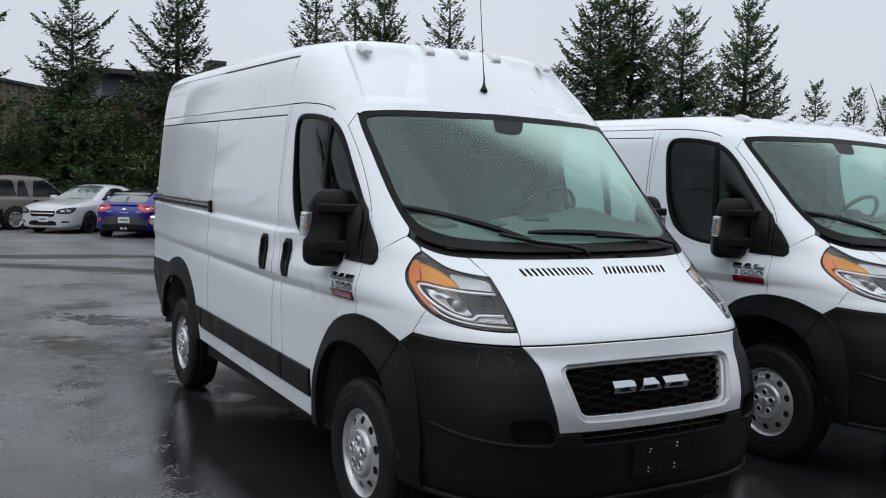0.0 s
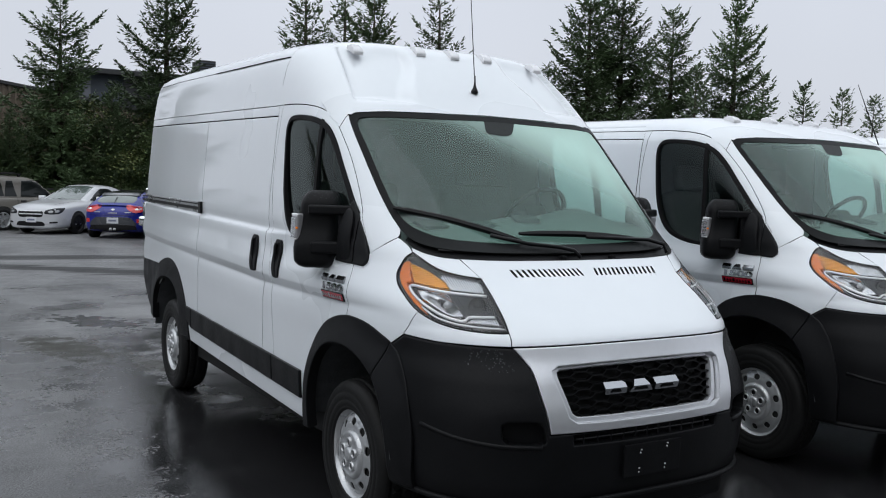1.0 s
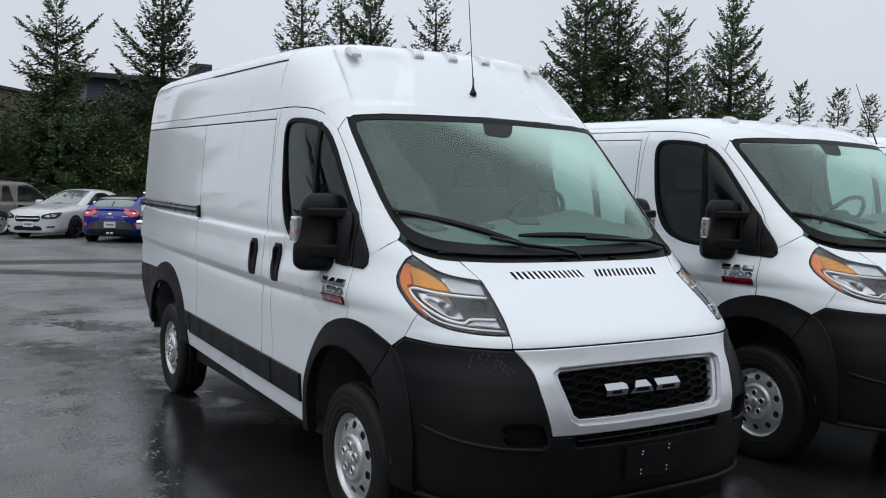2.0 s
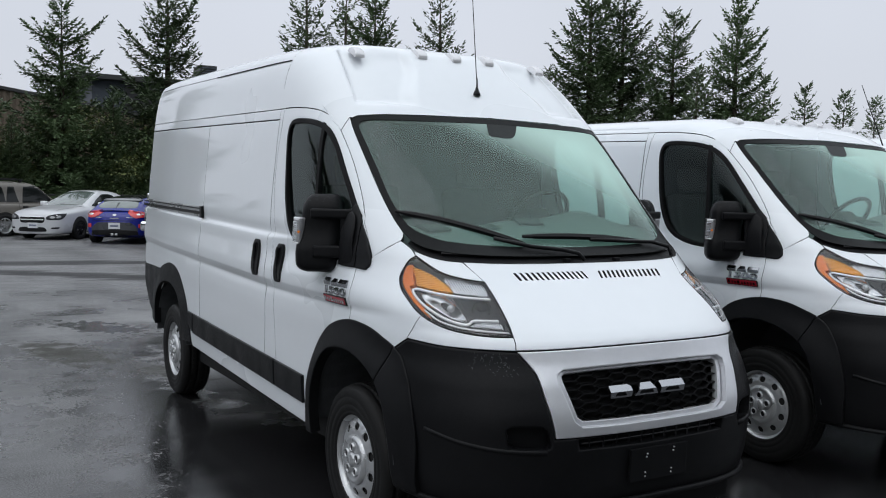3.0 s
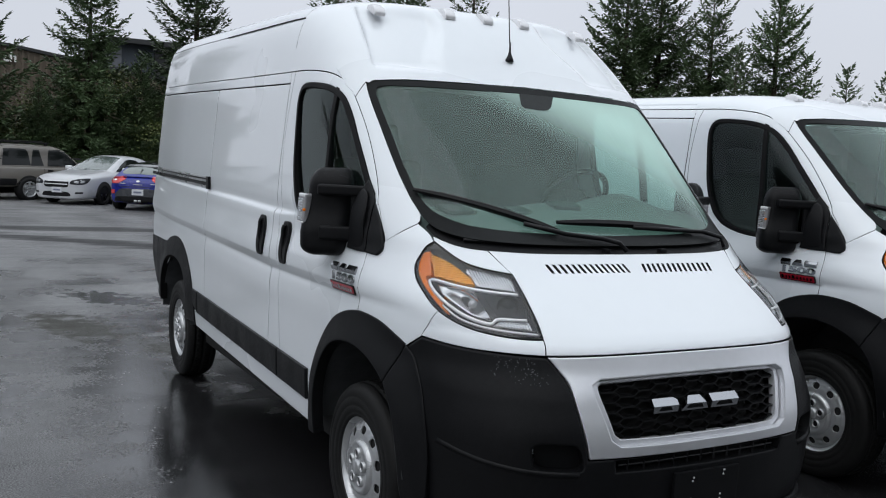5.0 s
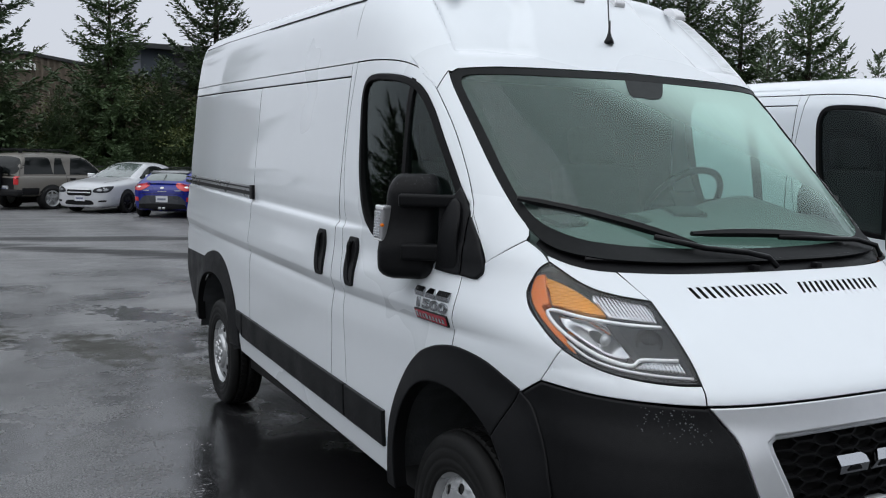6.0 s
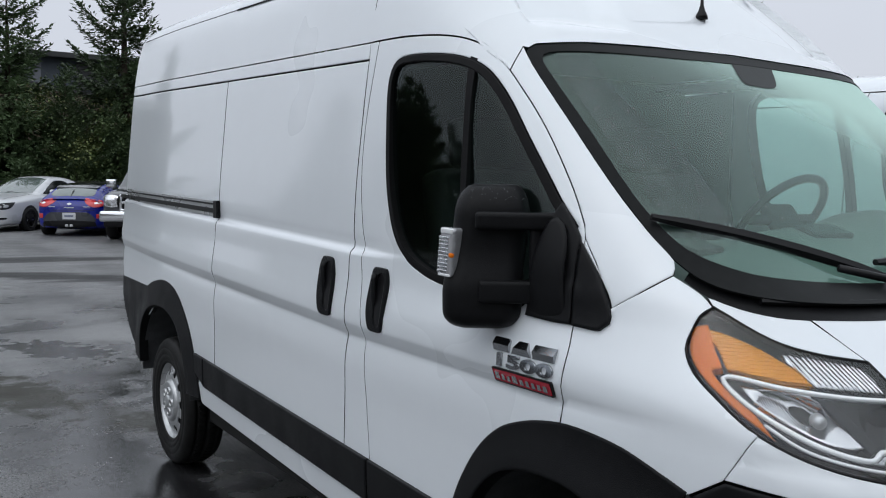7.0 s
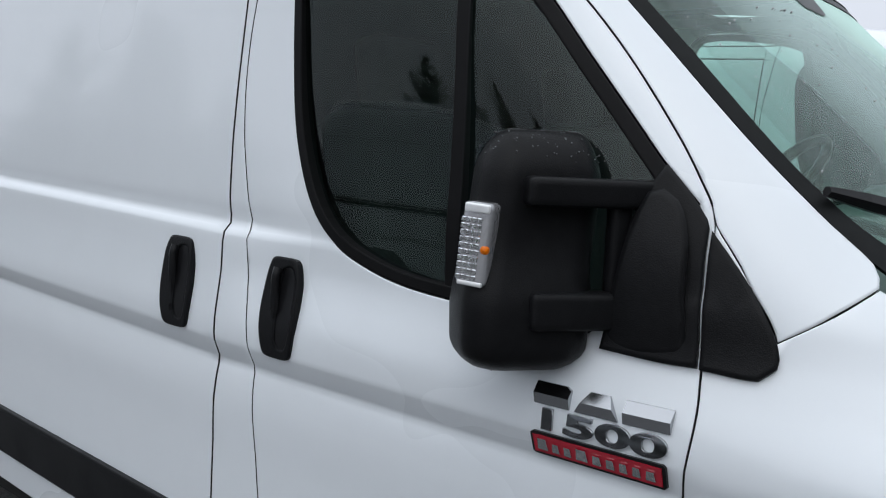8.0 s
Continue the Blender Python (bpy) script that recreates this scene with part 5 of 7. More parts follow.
    for y in (-0.62, -0.23, 0.0, 0.23, 0.62):
        z = lz + (0.024 if abs(y) < 0.3 else 0) * (1 if high else 0.6)
        lo_a, hi_a = -1.5, 1.5
        for _ in range(40):
            m_a = (lo_a + hi_a) / 2
            if nose(m_a, z)[1] > y:
                lo_a = m_a
            else:
                hi_a = m_a
        p = nose(m_a, z)
        bm = bmesh.new()
        prof = [(0.046, -0.012), (0.040, 0.006), (0.018, 0.020), (-0.026, 0.026), (-0.060, 0.010), (-0.068, -0.012)]
        ra = [bm.verts.new((px, -0.030 + 0.010 * (pz > 0.02), pz)) for px, pz in prof]
        rb = [bm.verts.new((px, 0.030 - 0.010 * (pz > 0.02), pz)) for px, pz in prof]
        for k in range(5):
            bm.faces.new((ra[k], ra[k + 1], rb[k + 1], rb[k]))
        bm.faces.new(ra)
        bm.faces.new(rb)
        bmesh.ops.recalc_face_normals(bm, faces=bm.faces)
        rounded(bm, 0.006, 2)
        bmesh.ops.transform(bm, matrix=pose(p[0] - 0.01, y, p[2] + 0.012, 0, 24 if high else 12, 0), verts=bm.verts)
        part("roof_lamp", bm, ROOF_LENS, van, "clear roof clearance lamp", smooth=True)
    return van


# ---- ground ----

def asphalt():
    """Wet asphalt: dark grains, a broken film of water that mirrors, wide puddles, the vans' shade put into the colour.
    """
    m = bpy.data.materials.new("wet_asphalt")
    m.use_nodes = True
    n, l = m.node_tree.nodes, m.node_tree.links
    b = n["Principled BSDF"]
    co = n.new("ShaderNodeTexCoord")

    def noise_node(scale, detail, stretch=None):
        t = n.new("ShaderNodeTexNoise")
        t.inputs["Scale"].default_value, t.inputs["Detail"].default_value = scale, detail
        if stretch:
            mp = n.new("ShaderNodeMapping")
            mp.inputs["Scale"].default_value = stretch
            mp.inputs["Rotation"].default_value = (0, 0, radians(-8))
            l.new(co.outputs["Object"], mp.inputs[0])
            l.new(mp.outputs[0], t.inputs["Vector"])
        else:
            l.new(co.outputs["Object"], t.inputs["Vector"])
        return t.outputs[0]

    def remap(src, a, b_, c, d):
        r = n.new("ShaderNodeMapRange")
        for k, v in zip(("From Min", "From Max", "To Min", "To Max"), (a, b_, c, d)):
            r.inputs[k].default_value = v
        l.new(src, r.inputs["Value"])
        return r.outputs[0]
    grit = noise_node(100.0, 6.0)
    stones = n.new("ShaderNodeTexVoronoi")
    stones.inputs["Scale"].default_value = 150.0
    l.new(co.outputs["Object"], stones.inputs["Vector"])
    patch = noise_node(1.0, 5.0, (0.30, 0.75, 1.0))
    pool = noise_node(1.0, 4.0, (0.42, 0.55, 1.0))
    streak = noise_node(1.0, 5.0, (2.2, 0.25, 1.0))
    ramp = n.new("ShaderNodeMix")
    ramp.data_type = "RGBA"
    ramp.inputs[6].default_value, ramp.inputs[7].default_value = (0.009, 0.009, 0.010, 1), (0.22, 0.22, 0.224, 1)
    stain = n.new("ShaderNodeMix")
    stain.data_type = "RGBA"
    stain.inputs[7].default_value = (0.014, 0.013, 0.005, 1)
    # two mossy stains behind the rear wheel and tyre-worn bands across the lane
    def blob(x, y, a, b_, turn):
        mp = n.new("ShaderNodeMapping")
        mp.vector_type = "TEXTURE"
        mp.inputs["Location"].default_value = (x, y, 0)
        mp.inputs["Rotation"].default_value = (0, 0, radians(turn))
        mp.inputs["Scale"].default_value = (a, b_, 1)
        ln = n.new("ShaderNodeVectorMath")
        ln.operation = "LENGTH"
        l.new(co.outputs["Object"], mp.inputs[0])
        l.new(mp.outputs[0], ln.inputs[0])
        return ln.outputs["Value"]

    def math_node(op, a, b_):
        q = n.new("ShaderNodeMath")
        q.operation = op
        for i, v in enumerate((a, b_)):
            if isinstance(v, float):
                q.inputs[i].default_value = v
            else:
                l.new(v, q.inputs[i])
        return q.outputs[0]
    # Water round both vans; its darkened colour also carries their shade and dark reflection.
    puddle_shade = math_node("MINIMUM", blob(-1.1, -0.2, 5.0, 1.62, 4), blob(0.5, 2.2, 6.0, 2.6, 0))
    puddle_shade = math_node("ADD", puddle_shade, remap(noise_node(3.0, 6.0), 0.3, 0.7, -0.22, 0.22))
    pools = math_node("MINIMUM", math_node("MINIMUM", blob(-5.95, -1.95, 0.75, 0.26, 15), blob(-4.55, -1.0, 0.55, 0.24, 15)), math_node("MINIMUM", blob(-3.0, -2.3, 0.9, 0.35, -10), blob(-7.4, -0.9, 1.0, 0.4, 30)))
    pools = math_node("ADD", pools, remap(noise_node(7.0, 5.0), 0.3, 0.7, -0.6, 0.6))
    puddle_shade = math_node("ADD", puddle_shade, remap(noise_node(34.0, 6.0), 0.3, 0.7, -0.20, 0.20))
    # Rippled patch under the van, its reflectance raised to paint a bright sky sheen.
    ripple_sheen = remap(math_node("ADD", blob(-3.5, -0.15, 1.9, 0.75, 8), remap(noise_node(4.0, 5.0), 0.3, 0.7, -0.35, 0.35)), 0.55, 1.1, 1.0, 0.0)
    soaked = math_node("MAXIMUM", remap(puddle_shade, 0.88, 1.06, 1.0, 0.0), remap(pools, 0.5, 1.2, 0.9, 0.0))
    sheen = remap(pool, 0.44, 0.60, 0.0, 0.85)
    lane = remap(blob(-2.0, -1.5, 9.5, 9.5, 0), 0.75, 1.25, 1.0, 0.12)
    wet = math_node("MULTIPLY", math_node("MAXIMUM", soaked, math_node("MULTIPLY", sheen, lane)), remap(ripple_sheen, 0.0, 1.0, 1.0, 0.45))
    grains = math_node("MULTIPLY", math_node("MULTIPLY", remap(grit, 0.40, 0.62, 0.0, 1.25), remap(patch, 0.35, 0.65, 0.65, 1.3)), remap(wet, 0.0, 1.0, 1.0, 0.06))

    # two dark worn bands across the lane
    sp = n.new("ShaderNodeSeparateXYZ")
    l.new(co.outputs["Object"], sp.inputs[0])
    worn = None
    for slope, at, half in ((0.20, 15.95, 0.45), (0.75, 13.5, 0.60)):
        away_from = math_node("ABSOLUTE", math_node("ADD", math_node("SUBTRACT", sp.outputs["X"], math_node("MULTIPLY", sp.outputs["Y"], slope)), at), 0.0)
        rag = math_node("ADD", math_node("DIVIDE", away_from, half), remap(streak, 0.3, 0.7, -0.8, 0.8))
        line = remap(rag, 0.5, 1.2, 1.0, 0.0)
        worn = line if worn is None else math_node("MAXIMUM", worn, line)
    l.new(math_node("MULTIPLY", grains, remap(worn, 0.0, 1.0, 1.0, 0.25)), ramp.inputs[0])
    near = math_node("MINIMUM", math_node("MINIMUM", blob(-5.65, -1.45, 0.85, 0.34, 20), blob(-4.35, -0.82, 0.5, 0.22, 20)), blob(-6.9, -2.6, 0.8, 0.4, 20))
    ragged = math_node("ADD", near, remap(noise_node(5.0, 5.0), 0.3, 0.7, -0.55, 0.55))
    moss = remap(ragged, 0.65, 1.2, 0.95, 0.0)
    l.new(moss, stain.inputs[0])
    l.new(ramp.outputs[2], stain.inputs[6])
    l.new(stain.outputs[2], b.inputs["Base Color"])
    gloss = n.new("ShaderNodeMath")
    gloss.operation = "ADD"
    l.new(remap(wet, 0.0, 1.0, 0.44, 0.05), gloss.inputs[0])
    l.new(math_node("ADD", math_node("ADD", remap(streak, 0.40, 0.62, -0.03, 0.14), math_node("MULTIPLY", ripple_sheen, 0.22)), math_node("MULTIPLY", math_node("MAXIMUM", moss, worn), 0.22)), gloss.inputs[1])
    l.new(gloss.outputs[0], b.inputs["Roughness"])
    b.inputs["IOR"].default_value = 1.62
    bright = math_node("ADD", remap(patch, 0.35, 0.65, 0.36, 0.72), math_node("MAXIMUM", remap(pools, 0.5, 1.3, 0.40, 0.0), math_node("MULTIPLY", ripple_sheen, 1.3)))
    l.new(math_node("MULTIPLY", bright, remap(math_node("MAXIMUM", moss, worn), 0.0, 1.0, 1.0, 0.35)), b.inputs["Specular IOR Level"])
    depth = math_node("ADD", remap(wet, 0.0, 1.0, 0.60, 0.085), math_node("MULTIPLY", ripple_sheen, 0.5))
    bp = n.new("ShaderNodeBump")
    bp.inputs["Distance"].default_value = 0.006
    l.new(depth, bp.inputs["Strength"])
    l.new(grit, bp.inputs["Height"])
    bp2 = n.new("ShaderNodeBump")
    bp2.inputs["Distance"].default_value = 0.003
    l.new(depth, bp2.inputs["Strength"])
    l.new(stones.outputs["Distance"], bp2.inputs["Height"])
    l.new(bp.outputs[0], bp2.inputs["Normal"])
    bp3 = n.new("ShaderNodeBump")
    bp3.inputs["Distance"].default_value = 0.006
    l.new(remap(ripple_sheen, 0.0, 1.0, 0.12, 1.0), bp3.inputs["Strength"])
    l.new(math_node("MULTIPLY", noise_node(1.0, 5.0, (9.0, 26.0, 1.0)), remap(ripple_sheen, 0.0, 1.0, 1.0, 4.0)), bp3.inputs["Height"])
    l.new(bp2.outputs[0], bp3.inputs["Normal"])
    l.new(bp3.outputs[0], b.inputs["Normal"])
    return m


def rise(x):
    """The lot climbs a little towards the far row of cars."""
    return 0.15 * smooth(-9, -20, x)


ASPHALT = asphalt()
bm = bmesh.new()
ticks = [-1500, -700, -350, -180, -100, -60, -45] + list(range(-36, 14, 1)) + [20, 35, 60, 100, 180, 350, 700, 1500]
wide = [-1500, -500, -150, -60, -30, -10, 10, 30, 60, 150, 500, 1500]
cols = [[bm.verts.new((x, y, rise(x))) for x in ticks] for y in wide]
for c, d in zip(cols, cols[1:]):
    for k in range(len(ticks) - 1):
        bm.faces.new((c[k], c[k + 1], d[k + 1], d[k]))
ground = part("ground", bm, ASPHALT, smooth=True)
tagged(ground, "wet dark asphalt of a parking lot with shallow puddles", "ground", kind="structure")

van_near = build_van("white high-roof cargo van with black bumpers, parked on wet asphalt", HIGH_ROOF, True)
van_far = build_van("white low-roof cargo van with black bumpers, parked beside another van", LOW_ROOF, False)
van_far.matrix_basis = pose(0.07, 2.79, 0)
van_third = copy_thing(van_far, pose(0.10, 5.60, 0))
tagged(van_third, "white low-roof cargo van, third in the parked row")
van_side = copy_thing(van_near, pose(-1.9, -6.7, 0))
tagged(van_side, "white high-roof cargo van across the lane, mirrored in the side windows")

# ---- vegetation ----
LEAF = material("fir_needles", (0.068, 0.108, 0.046), 0.6, grain=0.45, scale=3.0, dirt=0.1, spread=0.2)
LEAF_PALE = material("pale_needles", (0.085, 0.125, 0.062), 0.6, grain=0.4, scale=3.0, spread=0.2)
SHRUB = material("shrub_leaves", (0.088, 0.108, 0.030), 0.55, grain=0.5, scale=2.0, spread=0.25)
SHRUB_DARK = material("dark_shrub_leaves", (0.066, 0.100, 0.034), 0.55, grain=0.5, scale=2.0, spread=0.3)
BARK = material("bark", (0.06, 0.047, 0.036), 0.9, grain=0.4, scale=12.0, bump=0.02, bump_scale=18.0)


def conifer(label, height, spread, mat, seed, bare=0.08, density=1.0, sparse=0.0, swept=1.0):
    """A fir: tapered trunk, whorls of drooping limbs, each with many flat needle sprays."""
    rnd = random.Random(seed)
    tree = tagged(new("fir_tree"), label, "tree", "firs along the lot")
    part("trunk", tube([(0.0, 0, -0.05), (0.02, 0, height * 0.3), (-0.03, 0.02, height * 0.65), (0, 0, height)], [0.022 * height, 0.017 * height, 0.009 * height, 0.012], 9), BARK, tree, smooth=True)
    vs, fs = [], []
    limbs = bmesh.new()

    def spray(p, d, up, ln, wd):
        side = d.cross(up).normalized() * wd
        k = len(vs)
        mid = p + d * ln * 0.45 + up * (0.04 * ln)
        vs.extend([tuple(p), tuple(mid + side), tuple(p + d * ln - up * (0.10 * ln)), tuple(mid - side)])
        fs.append((k, k + 1, k + 2, k + 3))
    whorls = int(height * 2.5)
    for w in range(whorls):
        f0 = bare + (1 - bare) * (w + rnd.random() * 0.6) / whorls
        reach = spread * (1 - f0) ** 0.74 * (0.75 + 0.5 * rnd.random()) + 0.14
        n = 6 + int(4 * (1 - f0))
        off = rnd.random() * 6.28
        for b in range(n):
            if rnd.random() < sparse:
                continue
            f = min(0.985, f0 + rnd.uniform(-0.6, 0.6) / whorls)
            az = off + 2 * math.pi * b / n + rnd.uniform(-0.35, 0.35)
            ln = reach * rnd.uniform(0.5, 1.12) * (1.32 if rnd.random() < 0.12 else 1.0)
            climb = swept * (1.0 * f ** 1.5 - 0.10) + rnd.uniform(-0.14, 0.14)
            sag = 0.20 * (1 - f) + 0.04
            out = Vector((math.cos(az), math.sin(az), 0))
            pts = []
            for i in range(5):
                t = i / 4
                pts.append(Vector((0, 0, height * f)) + out * (ln * t) + Vector((0, 0, ln * (climb * t - sag * math.sin(2.4 * t) + 0.22 * t ** 3))))
            r0 = max(0.008, 0.012 * ln)
            if ln > 0.5:
                tb = tube(pts[:4], [r0, r0 * 0.7, r0 * 0.45, r0 * 0.25], 4, ends=False)
                me = bpy.data.meshes.new("scratch")
                tb.to_mesh(me)
                tb.free()
                limbs.from_mesh(me)
                bpy.data.meshes.remove(me)
            steps = max(4, int(ln / 0.105 * density))
            for i in range(steps):
                t = 0.10 + 0.90 * (i + rnd.random() * 0.6) / steps
                seg = min(3, int(t * 4))
                p = pts[seg].lerp(pts[seg + 1], t * 4 - seg)
                d = (pts[seg + 1] - pts[seg]).normalized()
                twig = min(0.85, (0.15 + 0.42 * ln * (1 - t) ** 0.7) * rnd.uniform(0.55, 1.15))
                for sgn in (1, -1):
                    dd = (Matrix.Rotation(sgn * rnd.uniform(0.55, 1.05), 3, "Z") @ d + Vector((0, 0, rnd.uniform(-0.62, 0.10)))).normalized()
                    k = max(1, int(twig / 0.13))
                    for j in range(k):
                        q = p + dd * (twig * j / k)
                        tw = (Matrix.Rotation((0.75 if j % 2 else -0.75) * (j < k - 1) + rnd.uniform(-0.25, 0.25), 3, "Z") @ dd + Vector((0, 0, rnd.uniform(-0.22, 0.22)))).normalized()
                        up = Vector((rnd.uniform(-0.9, 0.9), rnd.uniform(-0.9, 0.9), 1)).normalized()
                        spray(q, tw, up, rnd.uniform(0.15, 0.27), rnd.uniform(0.034, 0.056))
            spray(pts[4], (pts[4] - pts[3]).normalized(), Vector((0, 0, 1)), 0.22, 0.04)
    for i in range(10):
        a = i * 2.4
        spray(Vector((0, 0, height - 0.05 * i)), Vector((math.cos(a) * 0.5, math.sin(a) * 0.5, 0.8)).normalized(), Vector((math.sin(a), -math.cos(a), 0.2)), 0.22, 0.03)
    tagged(part("branchwork", limbs, BARK, tree), kind="stuff")
    me = bpy.data.meshes.new("crown")
    me.from_pydata(vs, [], fs)
    me.materials.append(mat)
    cr = new("crown", me)
    cr.parent = tree
    return tree


def shrub(label, height, spread, mat, seed, n=2600):
    """A bush: several leaning stems and a ragged cloud of small leaves in clumps."""
    rnd = random.Random(seed)
    bush = tagged(new("bush"), label, "bush", "bushes along the lot")
    vs, fs = [], []
    stems = None
    for s in range(7):
        az, r = rnd.random() * 6.28, spread * rnd.uniform(0.2, 0.75)
        tip = Vector((math.cos(az) * r, math.sin(az) * r, height * rnd.uniform(0.6, 1.0)))
        tb = tube([(0.1 * math.cos(az), 0.1 * math.sin(az), -0.03), tuple(tip * 0.5 + Vector((0, 0, 0.2))), tuple(tip)], [0.04, 0.025, 0.008], 5)
        stems = tb if stems is None else join(stems, tb)
        for c in range(6):
            ctr = tip * rnd.uniform(0.35, 1.0) + Vector((rnd.gauss(0, 0.3), rnd.gauss(0, 0.3), rnd.gauss(0, 0.25))) * spread * 0.6
            rad = rnd.uniform(0.25, 0.6) * spread * 0.5
            for _ in range(n // 42):
                p = ctr + Vector((rnd.gauss(0, 1), rnd.gauss(0, 1), rnd.gauss(0, 0.8))) * rad * 0.6
                if p.z < 0.05:
                    continue
                d = Vector((rnd.uniform(-1, 1), rnd.uniform(-1, 1), rnd.uniform(-0.8, 0.6))).normalized()
                sd = d.cross(Vector((rnd.uniform(-1, 1), rnd.uniform(-1, 1), 1))).normalized()
                ln = rnd.uniform(0.05, 0.10)
                k = len(vs)
                vs.extend([tuple(p), tuple(p + d * ln * 0.5 + sd * ln * 0.35), tuple(p + d * ln), tuple(p + d * ln * 0.5 - sd * ln * 0.35)])
                fs.append((k, k + 1, k + 2, k + 3))
    tagged(part("stem_cluster", stems, BARK, bush), kind="stuff")
    me = bpy.data.meshes.new("crown")
    me.from_pydata(vs, [], fs)
    me.materials.append(mat)
    cr = new("crown", me)
    cr.parent = bush
    return bush


fir_a = conifer("tall dark green fir with dense drooping limbs behind the parked cars", 9.4, 3.0, LEAF, 11, bare=0.02, density=1.8, swept=0.7)
fir_b = conifer("dark green fir with an open pointed crown", 10.2, 2.7, LEAF, 23, bare=0.03, density=1.6, swept=1.3)
fir_c = conifer("broad dense dark fir beside the lot", 11.0, 3.3, LEAF, 37, bare=0.03, density=1.6)
fir_d = conifer("slim sparse fir with an open crown", 10.4, 2.3, LEAF, 41, bare=0.05, sparse=0.15, swept=1.2)
fir_e = conifer("young pale green conifer at the lot's edge", 6.0, 1.35, LEAF_PALE, 53, bare=0.04, swept=1.2)
fir_a.matrix_basis = pose(-33.0, 2.25, rise(-33.0) - 0.02) @ Matrix.Scale(0.91, 4)
fir_b.matrix_basis = pose(-33.2, 6.2, rise(-33.2) - 0.02) @ Matrix.Scale(1.0, 4)
fir_c.matrix_basis = pose(-27.0, 22.6, rise(-27.0) - 0.02, 0, 0, 40) @ Matrix.Scale(1.0, 4)
fir_d.matrix_basis = pose(-32.0, 11.6, rise(-32.0) - 0.02) @ Matrix.Scale(1.03, 4)
fir_e.matrix_basis = pose(-30.0, 40.5, rise(-30.0) - 0.02) @ Matrix.Scale(1.3, 4)


def plant(src, x, y, turn, scale, label=""):
    t = copy_thing(src, pose(x, y, rise(x) - 0.02, 0, 0, turn))
    t.scale = (scale, scale, scale)
    return tagged(t, label) if label else t


plant(fir_a, -32.2, -2.4, 70, 1.05)
plant(fir_a, -34.5, -7.5, 150, 1.05)
plant(fir_d, -32.0, 13.4, 120, 1.0)
plant(fir_b, -32.5, 15.0, 200, 1.03)
plant(fir_d, -32.0, 18.0, 260, 1.05)
plant(fir_c, -27.0, 24.4, 190, 1.0)
plant(fir_c, -24.5, 25.0, 10, 0.84, "dense rounded dark conifer behind the vans")
plant(fir_a, -28.5, 21.6, 10, 0.76)
plant(fir_b, -22.0, 26.0, 10, 0.93, "dark green fir with a pointed crown behind the vans")
plant(fir_e, -22.0, 23.9, 80, 1.08)
plant(fir_e, -22.0, 27.7, 190, 1.10)
plant(fir_e, -30.0, 43.9, 30, 1.28)
plant(fir_e, -30.0, 46.8, 100, 1.25)
plant(fir_b, -27.0, 33.5, 320, 0.50)
# Unseen firs: some known from reflections, the rest added to block sky light.
for x, y, k in ((-38, -22, 0.95), (-43, -29, 1.1), (-49, -34, 1.2), (-36, -30, 0.9), (-55, -40, 1.3), (-30, -44, 0.9), (-28, -37, 0.9), (-25, -46, 1.2), (-19, -48, 1.3), (-13, -47, 1.15), (-8, -46, 1.3), (-1, -48, 1.2), (8, -47, 1.3), (20, -44, 1.3), (32, -36, 1.3), (-22, -34, 0.75), (-17, -41, 1.2), (-11, -36, 0.8), (-4, -40, 0.95), (4, -43, 1.2), (14, -38, 1.1), (27, -36, 1.2), (36, -24, 1.0), (40, -8, 1.2), (42, 8, 1.0), (23, -22, 1.3), (21, -16, 1.45), (20, -11, 1.3), (22, -6, 1.5), (19, -1, 1.35), (21, 4, 1.5), (20, 9, 1.3), (22, 15, 1.45), (20, 21, 1.3), (22, 28, 1.4)):
    plant((fir_a, fir_b, fir_c)[int(abs(x + y)) % 3], x, y * 0.86, x * 7, k * 1.0, "dark unseen fir across the lot, mirrored in the paint and blocking sky light")

bush_a = shrub("yellow-green leafy bush between the firs", 3.2, 1.7, SHRUB, 5, 6500)
bush_b = shrub("dark green leafy bush behind the parked cars", 2.5, 1.7, SHRUB_DARK, 6, 6500)
bush_a.matrix_basis = pose(-32.2, 0.1, rise(-32.2) - 0.02)
bush_b.matrix_basis = pose(-31.8, 4.4, rise(-31.8) - 0.02)
for src, x, y, turn, sc in ((bush_a, -33.0, 4.4, 80, 1.3), (bush_a, -32.6, -4.5, 200, 1.1), (bush_b, -31.5, 8.8, 250, 1.2), (bush_b, -31.6, 0.6, 10, 0.8),
                              (bush_b, -31.6, 11.0, 90, 1.2), (bush_b, -31.6, 13.2, 30, 1.2), (bush_a, -31.0, 15.5, 300, 1.2), (bush_b, -30.0, 18.5, 300, 1.3), (bush_b, -28.0, 21.5, 300, 1.4), (bush_a, -33.5, 1.6, 20, 1.2), (bush_a, -33.2, 7.4, 140, 1.25), (bush_b, -32.4, 4.6, 170, 1.35), (bush_a, -33.4, -3.0, 260, 1.2), (bush_b, -33.0, 9.6, 220, 1.4)):
    plant(src, x, y, turn, sc)

for x, y, turn, sc in ((-31.9, 3.9, 60, 0.46), (-31.6, 0.4, 140, 0.36), (-31.7, 7.6, 200, 0.44), (-31.5, -1.4, 20, 0.34), (-31.8, 5.6, 280, 0.36), (-31.9, 9.8, 100, 0.48)):
    plant(fir_c, x, y, turn, sc, "low dense dark green conifer behind the parked cars")

# ---- fence behind the cars ----
RAIL = material("dark_steel", (0.03, 0.03, 0.032), 0.5, 0.4, grain=0.2, scale=20.0)
fence = tagged(new("fence"), "dark steel rail fence behind the parked cars", "fence")
